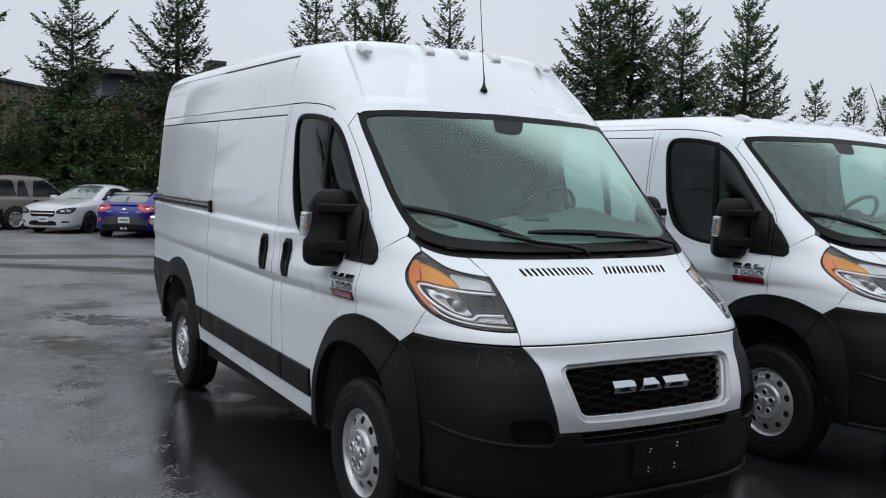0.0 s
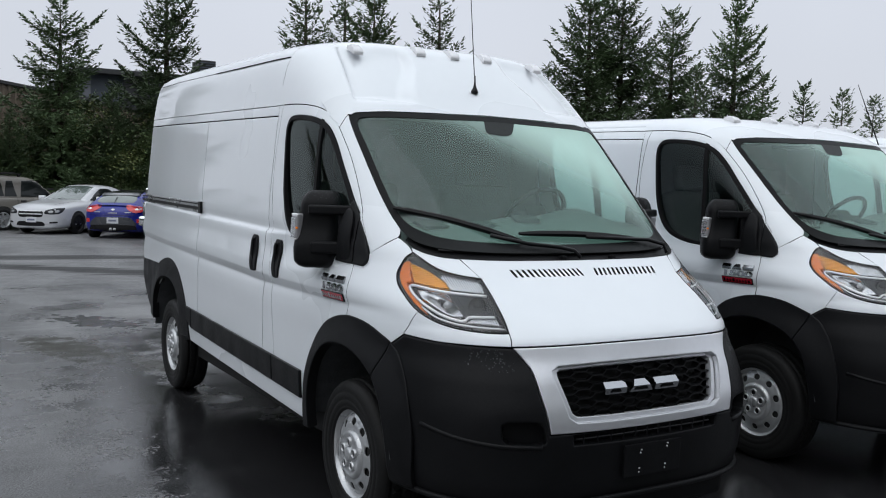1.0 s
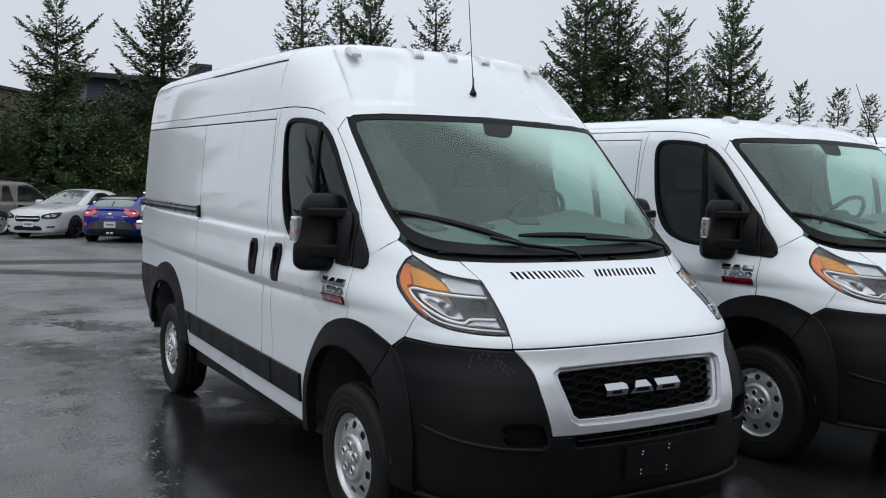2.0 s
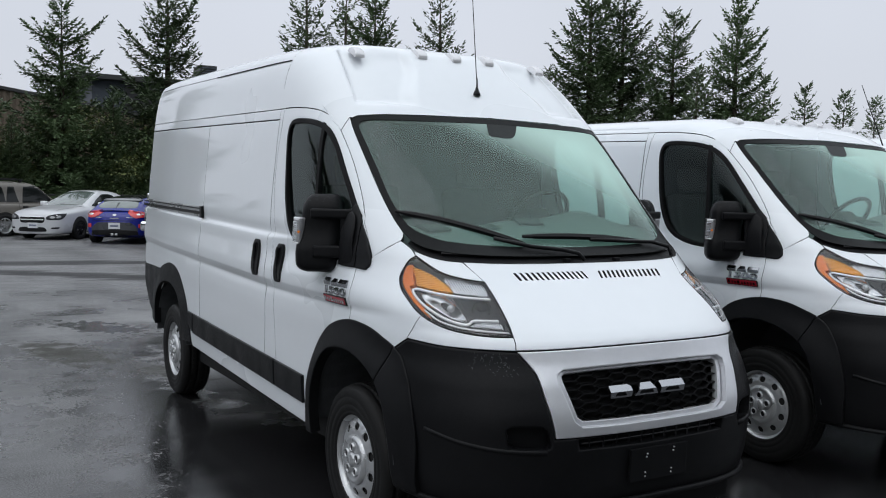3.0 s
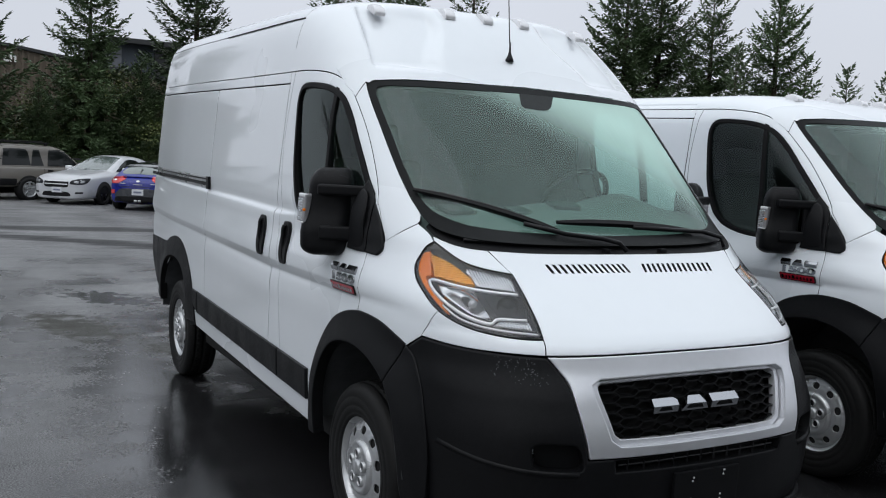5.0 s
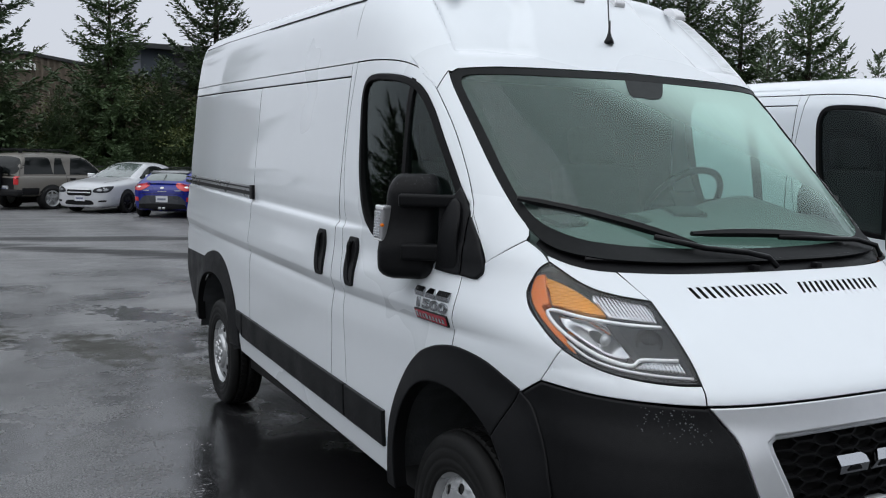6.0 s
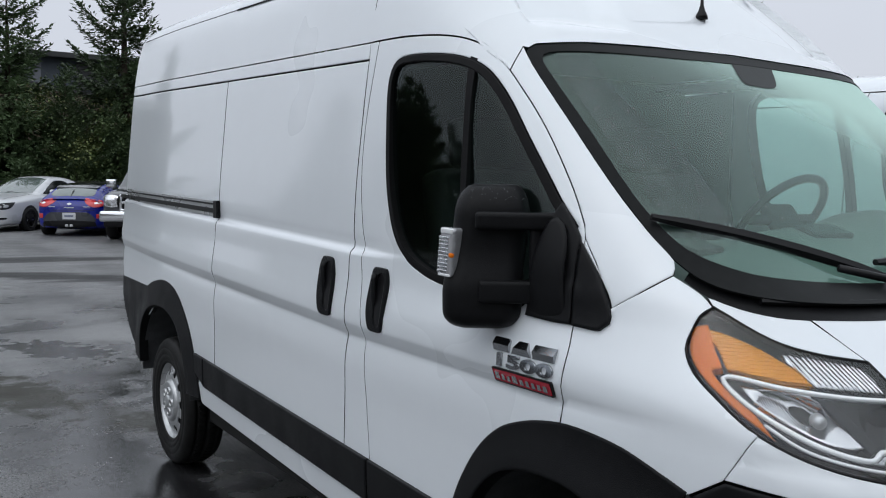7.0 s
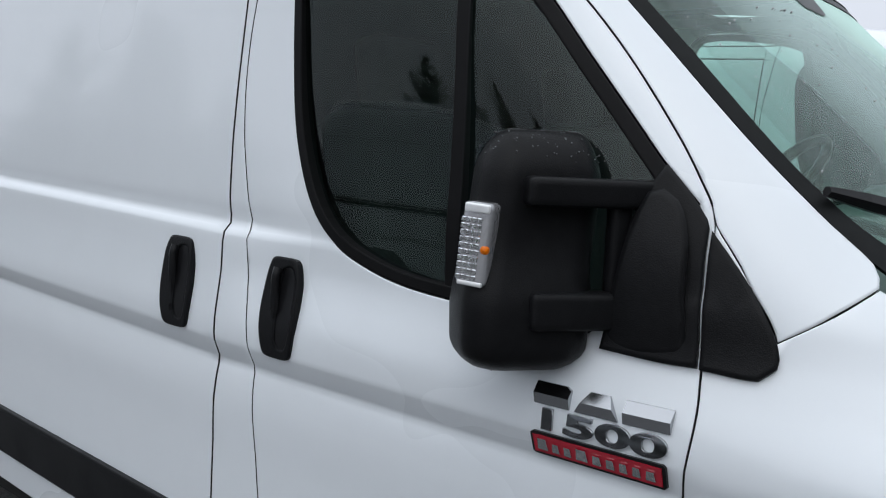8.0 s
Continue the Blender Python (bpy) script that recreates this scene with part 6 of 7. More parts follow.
for i in range(14):
    part("post", box((0.06, 0.06, 1.42), (-30.6, -6 + i * 2.0, 0.71), 0.008), RAIL, fence)
for z in (1.36, 0.95, 0.5):
    part("rail", box((0.04, 26.0, 0.06), (-30.6, 7.0, z), 0.008), RAIL, fence)

# ---- long building behind the firs ----
CLAD = material("brown_metal_cladding", (0.145, 0.115, 0.085), 0.6, grain=0.18, scale=3.0, dirt=0.1)
CLAD_TOP = material("grey_blue_wall", (0.060, 0.072, 0.090), 0.6, grain=0.12, scale=2.0)
ROOF_EDGE = material("dark_roof_edge", (0.035, 0.036, 0.038), 0.6, grain=0.2, scale=6.0)
SIGN_WHITE = material("white_sign_paint", (0.78, 0.78, 0.76), 0.5, grain=0.05, scale=10.0)
hall = tagged(new("hall"), "long hall with brown ribbed metal cladding and a sloping roof", "building")


def eaves(y):
    return 6.2 - 0.14 * max(0.0, y)


def slab(y0, y1, x0, x1, top0, top1, low0, low1):
    bm = bmesh.new()
    vs = [bm.verts.new(p) for p in ((x0, y0, low0), (x1, y0, low0), (x1, y1, low1), (x0, y1, low1), (x0, y0, top0), (x1, y0, top0), (x1, y1, top1), (x0, y1, top1))]
    for f in ((0, 1, 2, 3), (4, 7, 6, 5), (0, 4, 5, 1), (1, 5, 6, 2), (2, 6, 7, 3), (3, 7, 4, 0)):
        bm.faces.new([vs[i] for i in f])
    bmesh.ops.recalc_face_normals(bm, faces=bm.faces)
    return bm


part("wall", slab(-12, 0, -56, -42.3, 6.15, 6.15, 0, 0), CLAD, hall)
part("wall", slab(0, 20, -56, -42.3, 6.15, eaves(20), 0, 0), CLAD, hall)
ribs = bmesh.new()
for i in range(130):
    v = bmesh.ops.create_cube(ribs, size=1)["verts"]
    y = -12 + i * 0.2475
    h = eaves(y) - 0.02
    bmesh.ops.scale(ribs, vec=(0.09, 0.10, h), verts=v)
    bmesh.ops.translate(ribs, vec=(-42.26, y, h / 2), verts=v)
tagged(part("cladding_ribs", ribs, CLAD, hall), kind="stuff")
part("roof", slab(-12.2, 0, -56.2, -42.1, 6.30, 6.30, 6.16, 6.16), ROOF_EDGE, hall)
part("roof", slab(0, 20, -56.2, -42.1, 6.30, eaves(20) + 0.1, 6.16, eaves(20) - 0.04), ROOF_EDGE, hall)
upper = part("upper_storey", box((9, 9.0, 2.2), (-48.2, 9.6, 5.9)), CLAD_TOP, hall, "grey-blue upper storey")
part("roof_slab", box((10, 10.4, 0.25), (-48.0, 9.6, 7.05), 0.03), ROOF_EDGE, upper)
part("wall_panel", box((0.08, 1.5, 1.3), (-43.67, 7.4, 6.2), 0.01), ROOF_EDGE, upper)
unit = part("roof_unit", box((1.4, 0.95, 1.5), (-48.0, 11.9, 7.85), 0.03), ROOF_EDGE, upper, "dark louvred roof unit")
for k in range(6):
    part("louvre", box((0.06, 0.85, 0.05), (-47.28, 11.9, 7.80 + k * 0.13), 0.01), CLAD_TOP, unit)
sign = digits("church", 1.0, 0.05)
for v in sign.verts:
    v.co = (-42.12 - v.co.z * 0.4, -1.30 + v.co.x * 0.60, 5.50 + v.co.y * 0.60)
bmesh.ops.recalc_face_normals(sign, faces=sign.faces)
tagged(part("sign_letters", sign, SIGN_WHITE), "white raised letters on the hall's cladding", "sign")

# ---- parked cars ----
CAR_GLASS = material("car_glass", (0.010, 0.012, 0.012), 0.05, spec=0.28)
PLATE_INK = material("plate_ink", (0.16, 0.18, 0.25), 0.5)
LAMP_BOWL = material("lamp_bowl", (0.30, 0.31, 0.32), 0.2, 0.6)
CAR_SCREEN = material("car_windscreen", (0.10, 0.125, 0.118), 0.06, coat=0.8, grain=0.3, scale=3.0)
CAR_SILVER = wet_paint("silver_car_paint", (0.50, 0.51, 0.53), 0.3, 0.7)
CAR_BLUE = wet_paint("blue_car_paint", (0.002, 0.009, 0.20), 0.3, 0.3)
CAR_TAN = wet_paint("tan_car_paint", (0.150, 0.138, 0.120), 0.4, 0.35)
CAR_DARK = wet_paint("dark_car_paint", (0.03, 0.033, 0.04), 0.3)
CAR_WHITE = wet_paint("white_truck_paint", (0.75, 0.76, 0.78), 0.3)
CAR_TRIM = material("car_trim", (0.012, 0.012, 0.013), 0.5, grain=0.2, scale=20.0, spec=0.2)
TAIL = material("red_lamp", (0.55, 0.035, 0.04), 0.15, coat=0.6)
PLATE = material("plate_white", (0.62, 0.63, 0.66), 0.4, grain=0.1, scale=40.0)


def at_x(rows, x):
    """Values of a table of rows at x, on a smooth curve through them."""
    xs = [r[0] for r in rows]
    x = min(max(x, xs[0]), xs[-1])
    i = min(len(rows) - 2, max(0, sum(1 for q in xs if q <= x) - 1))
    t = (x - xs[i]) / (xs[i + 1] - xs[i])
    out = []
    for k in range(1, len(rows[0])):
        p1, p2 = rows[i][k], rows[i + 1][k]
        h = xs[i + 1] - xs[i]
        m1 = (p2 - rows[i - 1][k]) / (xs[i + 1] - xs[i - 1]) * h if i > 0 else p2 - p1
        m2 = (rows[i + 2][k] - p1) / (xs[i + 2] - xs[i]) * h if i + 2 < len(rows) else p2 - p1
        lim = 3 * abs(p2 - p1)
        m1, m2 = max(-lim, min(lim, m1)), max(-lim, min(lim, m2))
        out.append((1 + 2 * t) * (1 - t) ** 2 * p1 + t * (1 - t) ** 2 * m1 + t * t * (3 - 2 * t) * p2 + t * t * (t - 1) * m2)
    return out


def skin(stations, closed):
    """Lofts half sections (lists of y, z from the middle out and round to the middle) along x, mirrored."""
    bm, cols = bmesh.new(), []
    for x, sec in stations:
        ring = [bm.verts.new((x, y, z)) for y, z in sec]
        ring += [bm.verts.new((x, -y, z)) for y, z in (sec[-2:0:-1] if closed else sec[-2::-1])]
        cols.append(ring)
    n = len(cols[0])
    for c, d in zip(cols, cols[1:]):
        for k in range(n if closed else n - 1):
            bm.faces.new((c[k], c[(k + 1) % n], d[(k + 1) % n], d[k]))
    if closed:
        bm.faces.new(cols[0][::-1])
        bm.faces.new(cols[-1])
    bmesh.ops.recalc_face_normals(bm, faces=bm.faces)
    return bm


def fillet(points, n=3):
    """Softens the corners of a section polyline."""
    for _ in range(n):
        out = [points[0]]
        for a, b in zip(points, points[1:]):
            out += [(a[0] * 0.75 + b[0] * 0.25, a[1] * 0.75 + b[1] * 0.25), (a[0] * 0.25 + b[0] * 0.75, a[1] * 0.25 + b[1] * 0.75)]
        points = out + [points[-1]]
    return points


def car(name, label, paint, rows, cabin, axles, wheel_r, tyre_w, pieces, boxes, rim=None, roof=None):
    """A parked car, rear axle at the origin, nose along +x. rows: x, half width, bottom, shoulder, deck height;
    cabin: x, half width at the roof, roof height; pieces: name, bearing, origin, outline, material, proud, both sides."""
    thing = tagged(new(name), label, "car", "parked cars")
    x0, x1 = rows[0][0], rows[-1][0]
    xs = [x0 + (x1 - x0) * (0.5 - 0.5 * math.cos(math.pi * i / 72)) for i in range(73)]
    lower = []
    for x in xs:
        w, b, s, d = at_x(rows, x)
        lower.append((x, fillet([(0, b), (w * 0.86, b), (w * 0.985, b + 0.10), (w, b + (s - b) * 0.5), (w * 0.99, s - 0.05), (w * 0.94, s + 0.01), (w * 0.80, s + (d - s) * 0.75), (w * 0.4, d), (0, d)], 2)))
    bm = skin(lower, True)
    me = bpy.data.meshes.new("scratch")
    bm.to_mesh(me)
    upper = []
    for i in range(61):
        x = cabin[0][0] + (cabin[-1][0] - cabin[0][0]) * i / 60
        w, b, s, d = at_x(rows, x)
        rw, rz = at_x(cabin, x)
        rz = max(rz, d - 0.02)
        base = w * 0.935
        upper.append((x, fillet([(base, s - 0.04), (base, s + 0.01), (base + (rw - base) * 0.5, s + (rz - s) * 0.48), (rw + 0.05, rz - 0.10), (rw - 0.03, rz - 0.012), (rw * 0.55, rz + 0.015), (0, rz + 0.022)], 2)))
    top = skin(upper, False)
    whole = bm.copy()
    tm = bpy.data.meshes.new("scratch")
    top.to_mesh(tm)
    whole.from_mesh(tm)
    hull = bvhtree.BVHTree.FromBMesh(whole)
    whole.free()
    bpy.data.meshes.remove(tm)
    bpy.data.meshes.remove(me)
    body = part("body", bm, paint, thing, smooth=True)
    part("cabin", top, roof or paint, body, smooth=True)
    mid_w = at_x(rows, sum(axles) / 2)[0]

    def lay(bearing, origin, out):
        """Surface coordinates seen from a bearing (degrees from the nose, or up), carried straight onto the hull."""
        o = Vector(origin)
        if bearing == "up":
            d, u, v = Vector((0, 0, 1)), Vector((1, 0, 0)), Vector((0, 1, 0))
        else:
            a = radians(bearing)
            d = Vector((math.cos(a), math.sin(a), 0))
            u, v = Vector((-math.sin(a), math.cos(a), 0)), Vector((0, 0, 1))

        def surf(p, q):
            start = o + u * p + v * q
            hit = hull.ray_cast(start + d * 4, -d)
            return hit[0] + d * out if hit[0] is not None else start
        return surf
    for nm, bearing, origin, outline, mat, proud, both in pieces:
        for s in ((1, -1) if both else (1,)):
            flip = bearing if bearing == "up" else bearing * s
            pts = [(p[0] * (1 if bearing == "up" else s), *p[1:]) for p in outline]
            if bearing == "up" and s < 0:
                pts = [(p[0], -p[1], *p[2:]) for p in outline]
            panel(nm, pts, lay(flip, (origin[0], origin[1] * s, origin[2]), proud), mat, body, step=0.05, edge=0.03, thick=max(0.004, proud + 0.003), gap=0, lip=0.003, core=Vector((1.2, 0, 0.7)))
    for a in axles:
        for s in (1, -1):
            # Dark disc laid on the uncut flank in place of the shaded wheel opening.
            ring = [((wheel_r + 0.055) * math.cos(t), (wheel_r + 0.055) * math.sin(t)) for t in [2 * math.pi * k / 30 for k in range(30)]]
            ring = [(p * -s, max(q, -wheel_r * 0.42)) for p, q in ring]
            panel("wheel_arch", ring, lay(90 * s, (a, 0, wheel_r), 0.004), UNDER, body, step=0.08, edge=0.04, thick=0.006, gap=0, lip=0, core=Vector((1.2, 0, 0.7)))
            m = pose(a, s * (at_x(rows, a)[0] - tyre_w * 0.42), wheel_r, 0, 0, 0 if s < 0 else 180)
            h = tyre_w / 2
            t = part("wheel", lathe([(wheel_r * 0.62, -h * 0.8), (wheel_r * 0.70, -h), (wheel_r * 0.9, -h), (wheel_r * 0.98, -h * 0.75), (wheel_r, -h * 0.4), (wheel_r, h * 0.4), (wheel_r * 0.9, h), (wheel_r * 0.62, h * 0.8)], 36, m), RUBBER, body, smooth=True)
            rm = rim or STEEL
            part("rim", lathe([(wheel_r * 0.66, -h * 0.95), (wheel_r * 0.62, -h * 0.98), (wheel_r * 0.58, -h * 0.80), (wheel_r * 0.56, -h * 0.55), (0.0005, -h * 0.45)], 28, m), SMOOTH_BLACK if rim else STEEL, t)
            for k in range(5):
                sp = box((wheel_r * 0.15, h * 0.25, wheel_r * 0.50), (0, -h * 0.72, wheel_r * 0.34), 0.006)
                bmesh.ops.transform(sp, matrix=m @ Matrix.Rotation(2 * math.pi * k / 5, 4, "Y"), verts=sp.verts)
                part("spoke", sp, rm, t)
            part("hub", lathe([(wheel_r * 0.2, -h * 0.5), (wheel_r * 0.18, -h * 0.85), (0.0005, -h * 0.88)], 16, m), rm, t)
    for nm, size, centre, turn, mat, both in boxes:
        for s in ((1, -1) if both else (1,)):
            b = box(size, (0, 0, 0), min(size) * 0.35, 3)
            bmesh.ops.transform(b, matrix=pose(centre[0], s * centre[1], centre[2], turn[0] * s, turn[1], turn[2] * s), verts=b.verts)
            part(nm, b, mat, body, smooth=True)
    return thing


def bar(u, v, w, h):
    """A rectangle with sharp corners, middle u, v."""
    return [(u - w / 2, v - h / 2, 0), (u + w / 2, v - h / 2, 0), (u + w / 2, v + h / 2, 0), (u - w / 2, v + h / 2, 0)]


sedan = car("silver_coupe", "silver two-door car with dark wheels, parked nose out", CAR_SILVER,
            [(-0.98, 0.50, 0.42, 0.78, 0.88), (-0.94, 0.68, 0.34, 0.84, 0.97), (-0.80, 0.80, 0.27, 0.90, 1.03), (-0.4, 0.85, 0.22, 0.94, 1.05), (0.5, 0.865, 0.19, 0.93, 0.98), (1.6, 0.865, 0.19, 0.91, 0.96), (2.2, 0.865, 0.20, 0.88, 0.99), (2.75, 0.86, 0.19, 0.83, 0.93), (3.12, 0.845, 0.18, 0.79, 0.885), (3.34, 0.80, 0.18, 0.755, 0.84), (3.48, 0.71, 0.18, 0.71, 0.785), (3.57, 0.55, 0.19, 0.66, 0.73), (3.61, 0.32, 0.22, 0.60, 0.66)],
            [(-0.80, 0.62, 1.00), (-0.40, 0.56, 1.22), (0.10, 0.53, 1.37), (0.65, 0.54, 1.415), (1.10, 0.55, 1.39), (1.65, 0.63, 1.19), (2.20, 0.76, 0.94)], (0.0, 2.62), 0.315, 0.20,
            [("windscreen", "up", (0, 0, 0), [(2.08, -0.58, 0), (2.15, 0), (2.08, 0.58, 0), (1.20, 0.47, 0), (1.16, 0), (1.20, -0.47, 0)], CAR_SCREEN, 0.004, False),
             ("rear_window", "up", (0, 0, 0), [(-0.62, -0.46, 0), (-0.62, 0.46, 0), (-0.02, 0.42, 0), (-0.02, -0.42, 0)], CAR_GLASS, 0.004, False),
             ("side_window", 90, (0.95, 0, 1.0), [(-0.90, -0.03), (-0.30, -0.03), (0.55, -0.015), (0.60, 0.05), (0.52, 0.24), (0.30, 0.315), (-0.10, 0.31), (-0.45, 0.19), (-0.72, 0.06)], CAR_GLASS, 0.004, True),
             ("quarter_window", 90, (0.05, 0, 1.07), [(-0.24, -0.04, 0), (0.26, -0.005), (0.33, 0.05, 0), (0.08, 0.16), (-0.02, 0.18, 0)], CAR_GLASS, 0.004, True),
             ("headlamp", 40, (3.40, 0.58, 0.675), [(-0.24, -0.070), (-0.05, -0.085), (0.14, -0.065), (0.25, 0.01), (0.31, 0.10, 0), (0.14, 0.095), (-0.06, 0.070), (-0.22, 0.015)], LAMP_DARK, 0.006, True),
             ("lamp_bowl", 40, (3.40, 0.58, 0.672), [(-0.15, -0.035), (-0.05, -0.045), (-0.02, 0.0), (-0.08, 0.03), (-0.16, 0.0)], LAMP_BOWL, 0.010, True),
             ("lamp_bowl", 40, (3.40, 0.58, 0.672), [(0.02, -0.035), (0.12, -0.025), (0.15, 0.02), (0.08, 0.045), (0.02, 0.01)], LAMP_BOWL, 0.010, True),
             ("grille", 0, (3.5, 0, 0.600), [(-0.34, -0.085), (0, -0.095), (0.34, -0.085), (0.38, 0.02), (0.35, 0.075), (0, 0.085), (-0.35, 0.075), (-0.38, 0.02)], SMOOTH_BLACK, 0.006, False),
             ("grille_bar", 0, (3.5, 0, 0.600), bar(0, -0.005, 0.70, 0.028), BRIGHT, 0.014, False), ("grille_bar", 0, (3.5, 0, 0.600), bar(0, 0.078, 0.66, 0.016), BRIGHT, 0.012, False),
             ("lower_grille", 0, (3.5, 0, 0.33), [(-0.42, -0.06), (0.42, -0.06), (0.36, 0.05), (-0.36, 0.05)], SMOOTH_BLACK, 0.006, False), ("fog_slot", 35, (3.4, 0.55, 0.36), [(-0.10, -0.02), (0.12, -0.01), (0.13, 0.03), (-0.08, 0.02)], SMOOTH_BLACK, 0.006, True),
             ("number_plate", 0, (3.5, 0.03, 0.435), bar(0, 0, 0.31, 0.15), PLATE, 0.02, False), ("plate_bar", 0, (3.5, 0.03, 0.435), bar(0, 0, 0.22, 0.045), PLATE_INK, 0.026, False),
             ("door_gap", 90, (1.72, 0, 0.62), bar(0, 0, 0.012, 0.58), SEAM, 0.003, True), ("door_gap", 90, (0.42, 0, 0.64), bar(0, 0, 0.012, 0.60), SEAM, 0.003, True), ("side_mark", 90, (0.75, 0, 0.36), bar(0, 0, 0.8, 0.045), RED, 0.004, True), ("sill_strip", 90, (1.30, 0, 0.25), bar(0, 0, 1.75, 0.05), SMOOTH_BLACK, 0.004, True),
             ("bonnet_gap", "up", (0, 0, 0), [(2.18, 0.66, 0), (3.25, 0.52, 0), (3.25, 0.508, 0), (2.18, 0.648, 0)], SEAM, 0.002, True)],
            [("door_mirror", (0.13, 0.20, 0.13), (1.66, 0.95, 1.02), (0, 0, 12), CAR_WHITE, True), ("mirror_foot", (0.07, 0.12, 0.05), (1.68, 0.85, 0.97), (0, 0, 0), SMOOTH_BLACK, True), ("spoiler", (0.22, 1.2, 0.03), (-0.82, 0, 1.13), (0, 8, 0), CAR_SILVER, False), ("door_handle", (0.15, 0.03, 0.035), (0.62, 0.872, 0.82), (0, 0, 0), CAR_SILVER, True), ("wiper", (0.02, 0.55, 0.015), (2.06, 0.15, 1.015), (0, 20, 8), SMOOTH_BLACK, False)],
            rim=SMOOTH_BLACK)
sedan.matrix_basis = pose(-24.50, 0.84, rise(-24.4) - 0.02, 0, 0, -41) @ Matrix.Translation((-2.62, 0, 0))

hatch = car("blue_hatchback", "bright blue hatchback with red tail lamps, parked nose in", CAR_BLUE,
            [(-0.80, 0.45, 0.30, 0.74, 0.82), (-0.77, 0.62, 0.26, 0.80, 0.88), (-0.68, 0.77, 0.24, 0.88, 0.97), (-0.4, 0.87, 0.21, 0.95, 1.03), (0.1, 0.90, 0.19, 0.96, 1.0), (0.8, 0.885, 0.19, 0.93, 0.96), (1.6, 0.88, 0.19, 0.90, 0.95), (2.2, 0.88, 0.20, 0.87, 0.97), (2.9, 0.82, 0.20, 0.76, 0.84), (3.25, 0.70, 0.22, 0.66, 0.74), (3.42, 0.45, 0.24, 0.55, 0.62)],
            [(-0.70, 0.70, 0.98), (-0.42, 0.64, 1.16), (-0.05, 0.59, 1.31), (0.5, 0.57, 1.39), (1.1, 0.58, 1.385), (1.65, 0.65, 1.19), (2.2, 0.76, 0.94)], (0.0, 2.65), 0.325, 0.21,
            [("rear_window", "up", (0, 0, 0), [(-0.56, -0.50), (-0.60, 0), (-0.56, 0.50), (-0.20, 0.50, 0), (-0.16, 0), (-0.20, -0.50, 0)], CAR_SCREEN, 0.004, False), ("roof_glass", "up", (0, 0, 0), [(-0.06, -0.50, 0), (-0.06, 0.50, 0), (1.05, 0.50, 0), (1.05, -0.50, 0)], CAR_GLASS, 0.004, False),
             ("windscreen", "up", (0, 0, 0), [(2.08, -0.58, 0), (2.15, 0), (2.08, 0.58, 0), (1.22, 0.48, 0), (1.22, -0.48, 0)], CAR_SCREEN, 0.004, False),
             ("side_window", 90, (0.95, 0, 1.0), [(-0.95, -0.02), (-0.30, -0.03), (0.55, -0.015), (0.60, 0.05), (0.52, 0.22), (0.30, 0.29), (-0.10, 0.28), (-0.65, 0.20), (-0.95, 0.08)], CAR_GLASS, 0.004, True),
             ("tail_lamp", 150, (-0.62, 0.62, 0.90), [(-0.22, -0.03), (-0.05, -0.10), (0.14, -0.10), (0.28, 0.02), (0.24, 0.125, 0), (0.05, 0.09), (-0.14, 0.06)], TAIL, 0.012, True), ("lamp_strip", 150, (-0.62, 0.62, 0.90), [(-0.12, 0.0), (0.05, -0.03), (0.08, 0.01), (-0.05, 0.03)], BRIGHT, 0.016, True),
             ("number_plate", 180, (-0.7, 0, 0.56), bar(0, 0, 0.32, 0.17), PLATE, 0.014, False), ("plate_bar", 180, (-0.7, 0, 0.56), bar(0, 0, 0.22, 0.05), PLATE_INK, 0.02, False), ("plate_recess", 180, (-0.7, 0, 0.55), [(-0.62, -0.13), (0.62, -0.13), (0.50, 0.08), (0.30, 0.11), (-0.30, 0.11), (-0.50, 0.08)], CAR_DARK, 0.006, False),
             ("rear_diffuser", 180, (-0.7, 0, 0.36), [(-0.66, -0.11, 0), (0.66, -0.11, 0), (0.60, 0.06), (-0.60, 0.06)], SMOOTH_BLACK, 0.010, False), ("maker_mark", 180, (-0.7, 0, 0.875), [(-0.06, 0), (0, -0.032), (0.06, 0), (0, 0.032)], STEEL, 0.014, False), ("trim_bar", 180, (-0.7, 0, 0.775), bar(0, 0, 0.24, 0.02), STEEL, 0.012, False), ("trim_bar", 180, (-0.7, 0.42, 0.80), bar(0, 0, 0.16, 0.015), STEEL, 0.012, True), ("reflector", 155, (-0.66, 0.68, 0.56), bar(0, 0, 0.14, 0.11), TAIL, 0.012, True),
             ("tailgate_crease", 180, (-0.7, 0, 0.71), bar(0, 0, 1.25, 0.012), SEAM, 0.004, False), ("door_gap", 90, (0.55, 0, 0.62), bar(0, 0, 0.012, 0.58), SEAM, 0.003, True)],
            [("exhaust", (0.12, 0.08, 0.07), (-0.77, 0.055, 0.31), (0, 0, 0), STEEL, True), ("spoiler", (0.20, 1.06, 0.03), (-0.13, 0, 1.300), (0, -16, 0), CAR_DARK, False), ("door_mirror", (0.12, 0.18, 0.12), (1.70, 0.97, 1.0), (0, 0, 12), CAR_BLUE, True), ("wiper", (0.30, 0.02, 0.02), (-0.50, 0.02, 1.14), (0, -38, 0), SMOOTH_BLACK, False)])
hatch.matrix_basis = pose(-22.1, 2.36, rise(-22.1) - 0.03, 0, 0, 150) @ Matrix.Diagonal((1.05, 0.96, 0.93, 1))

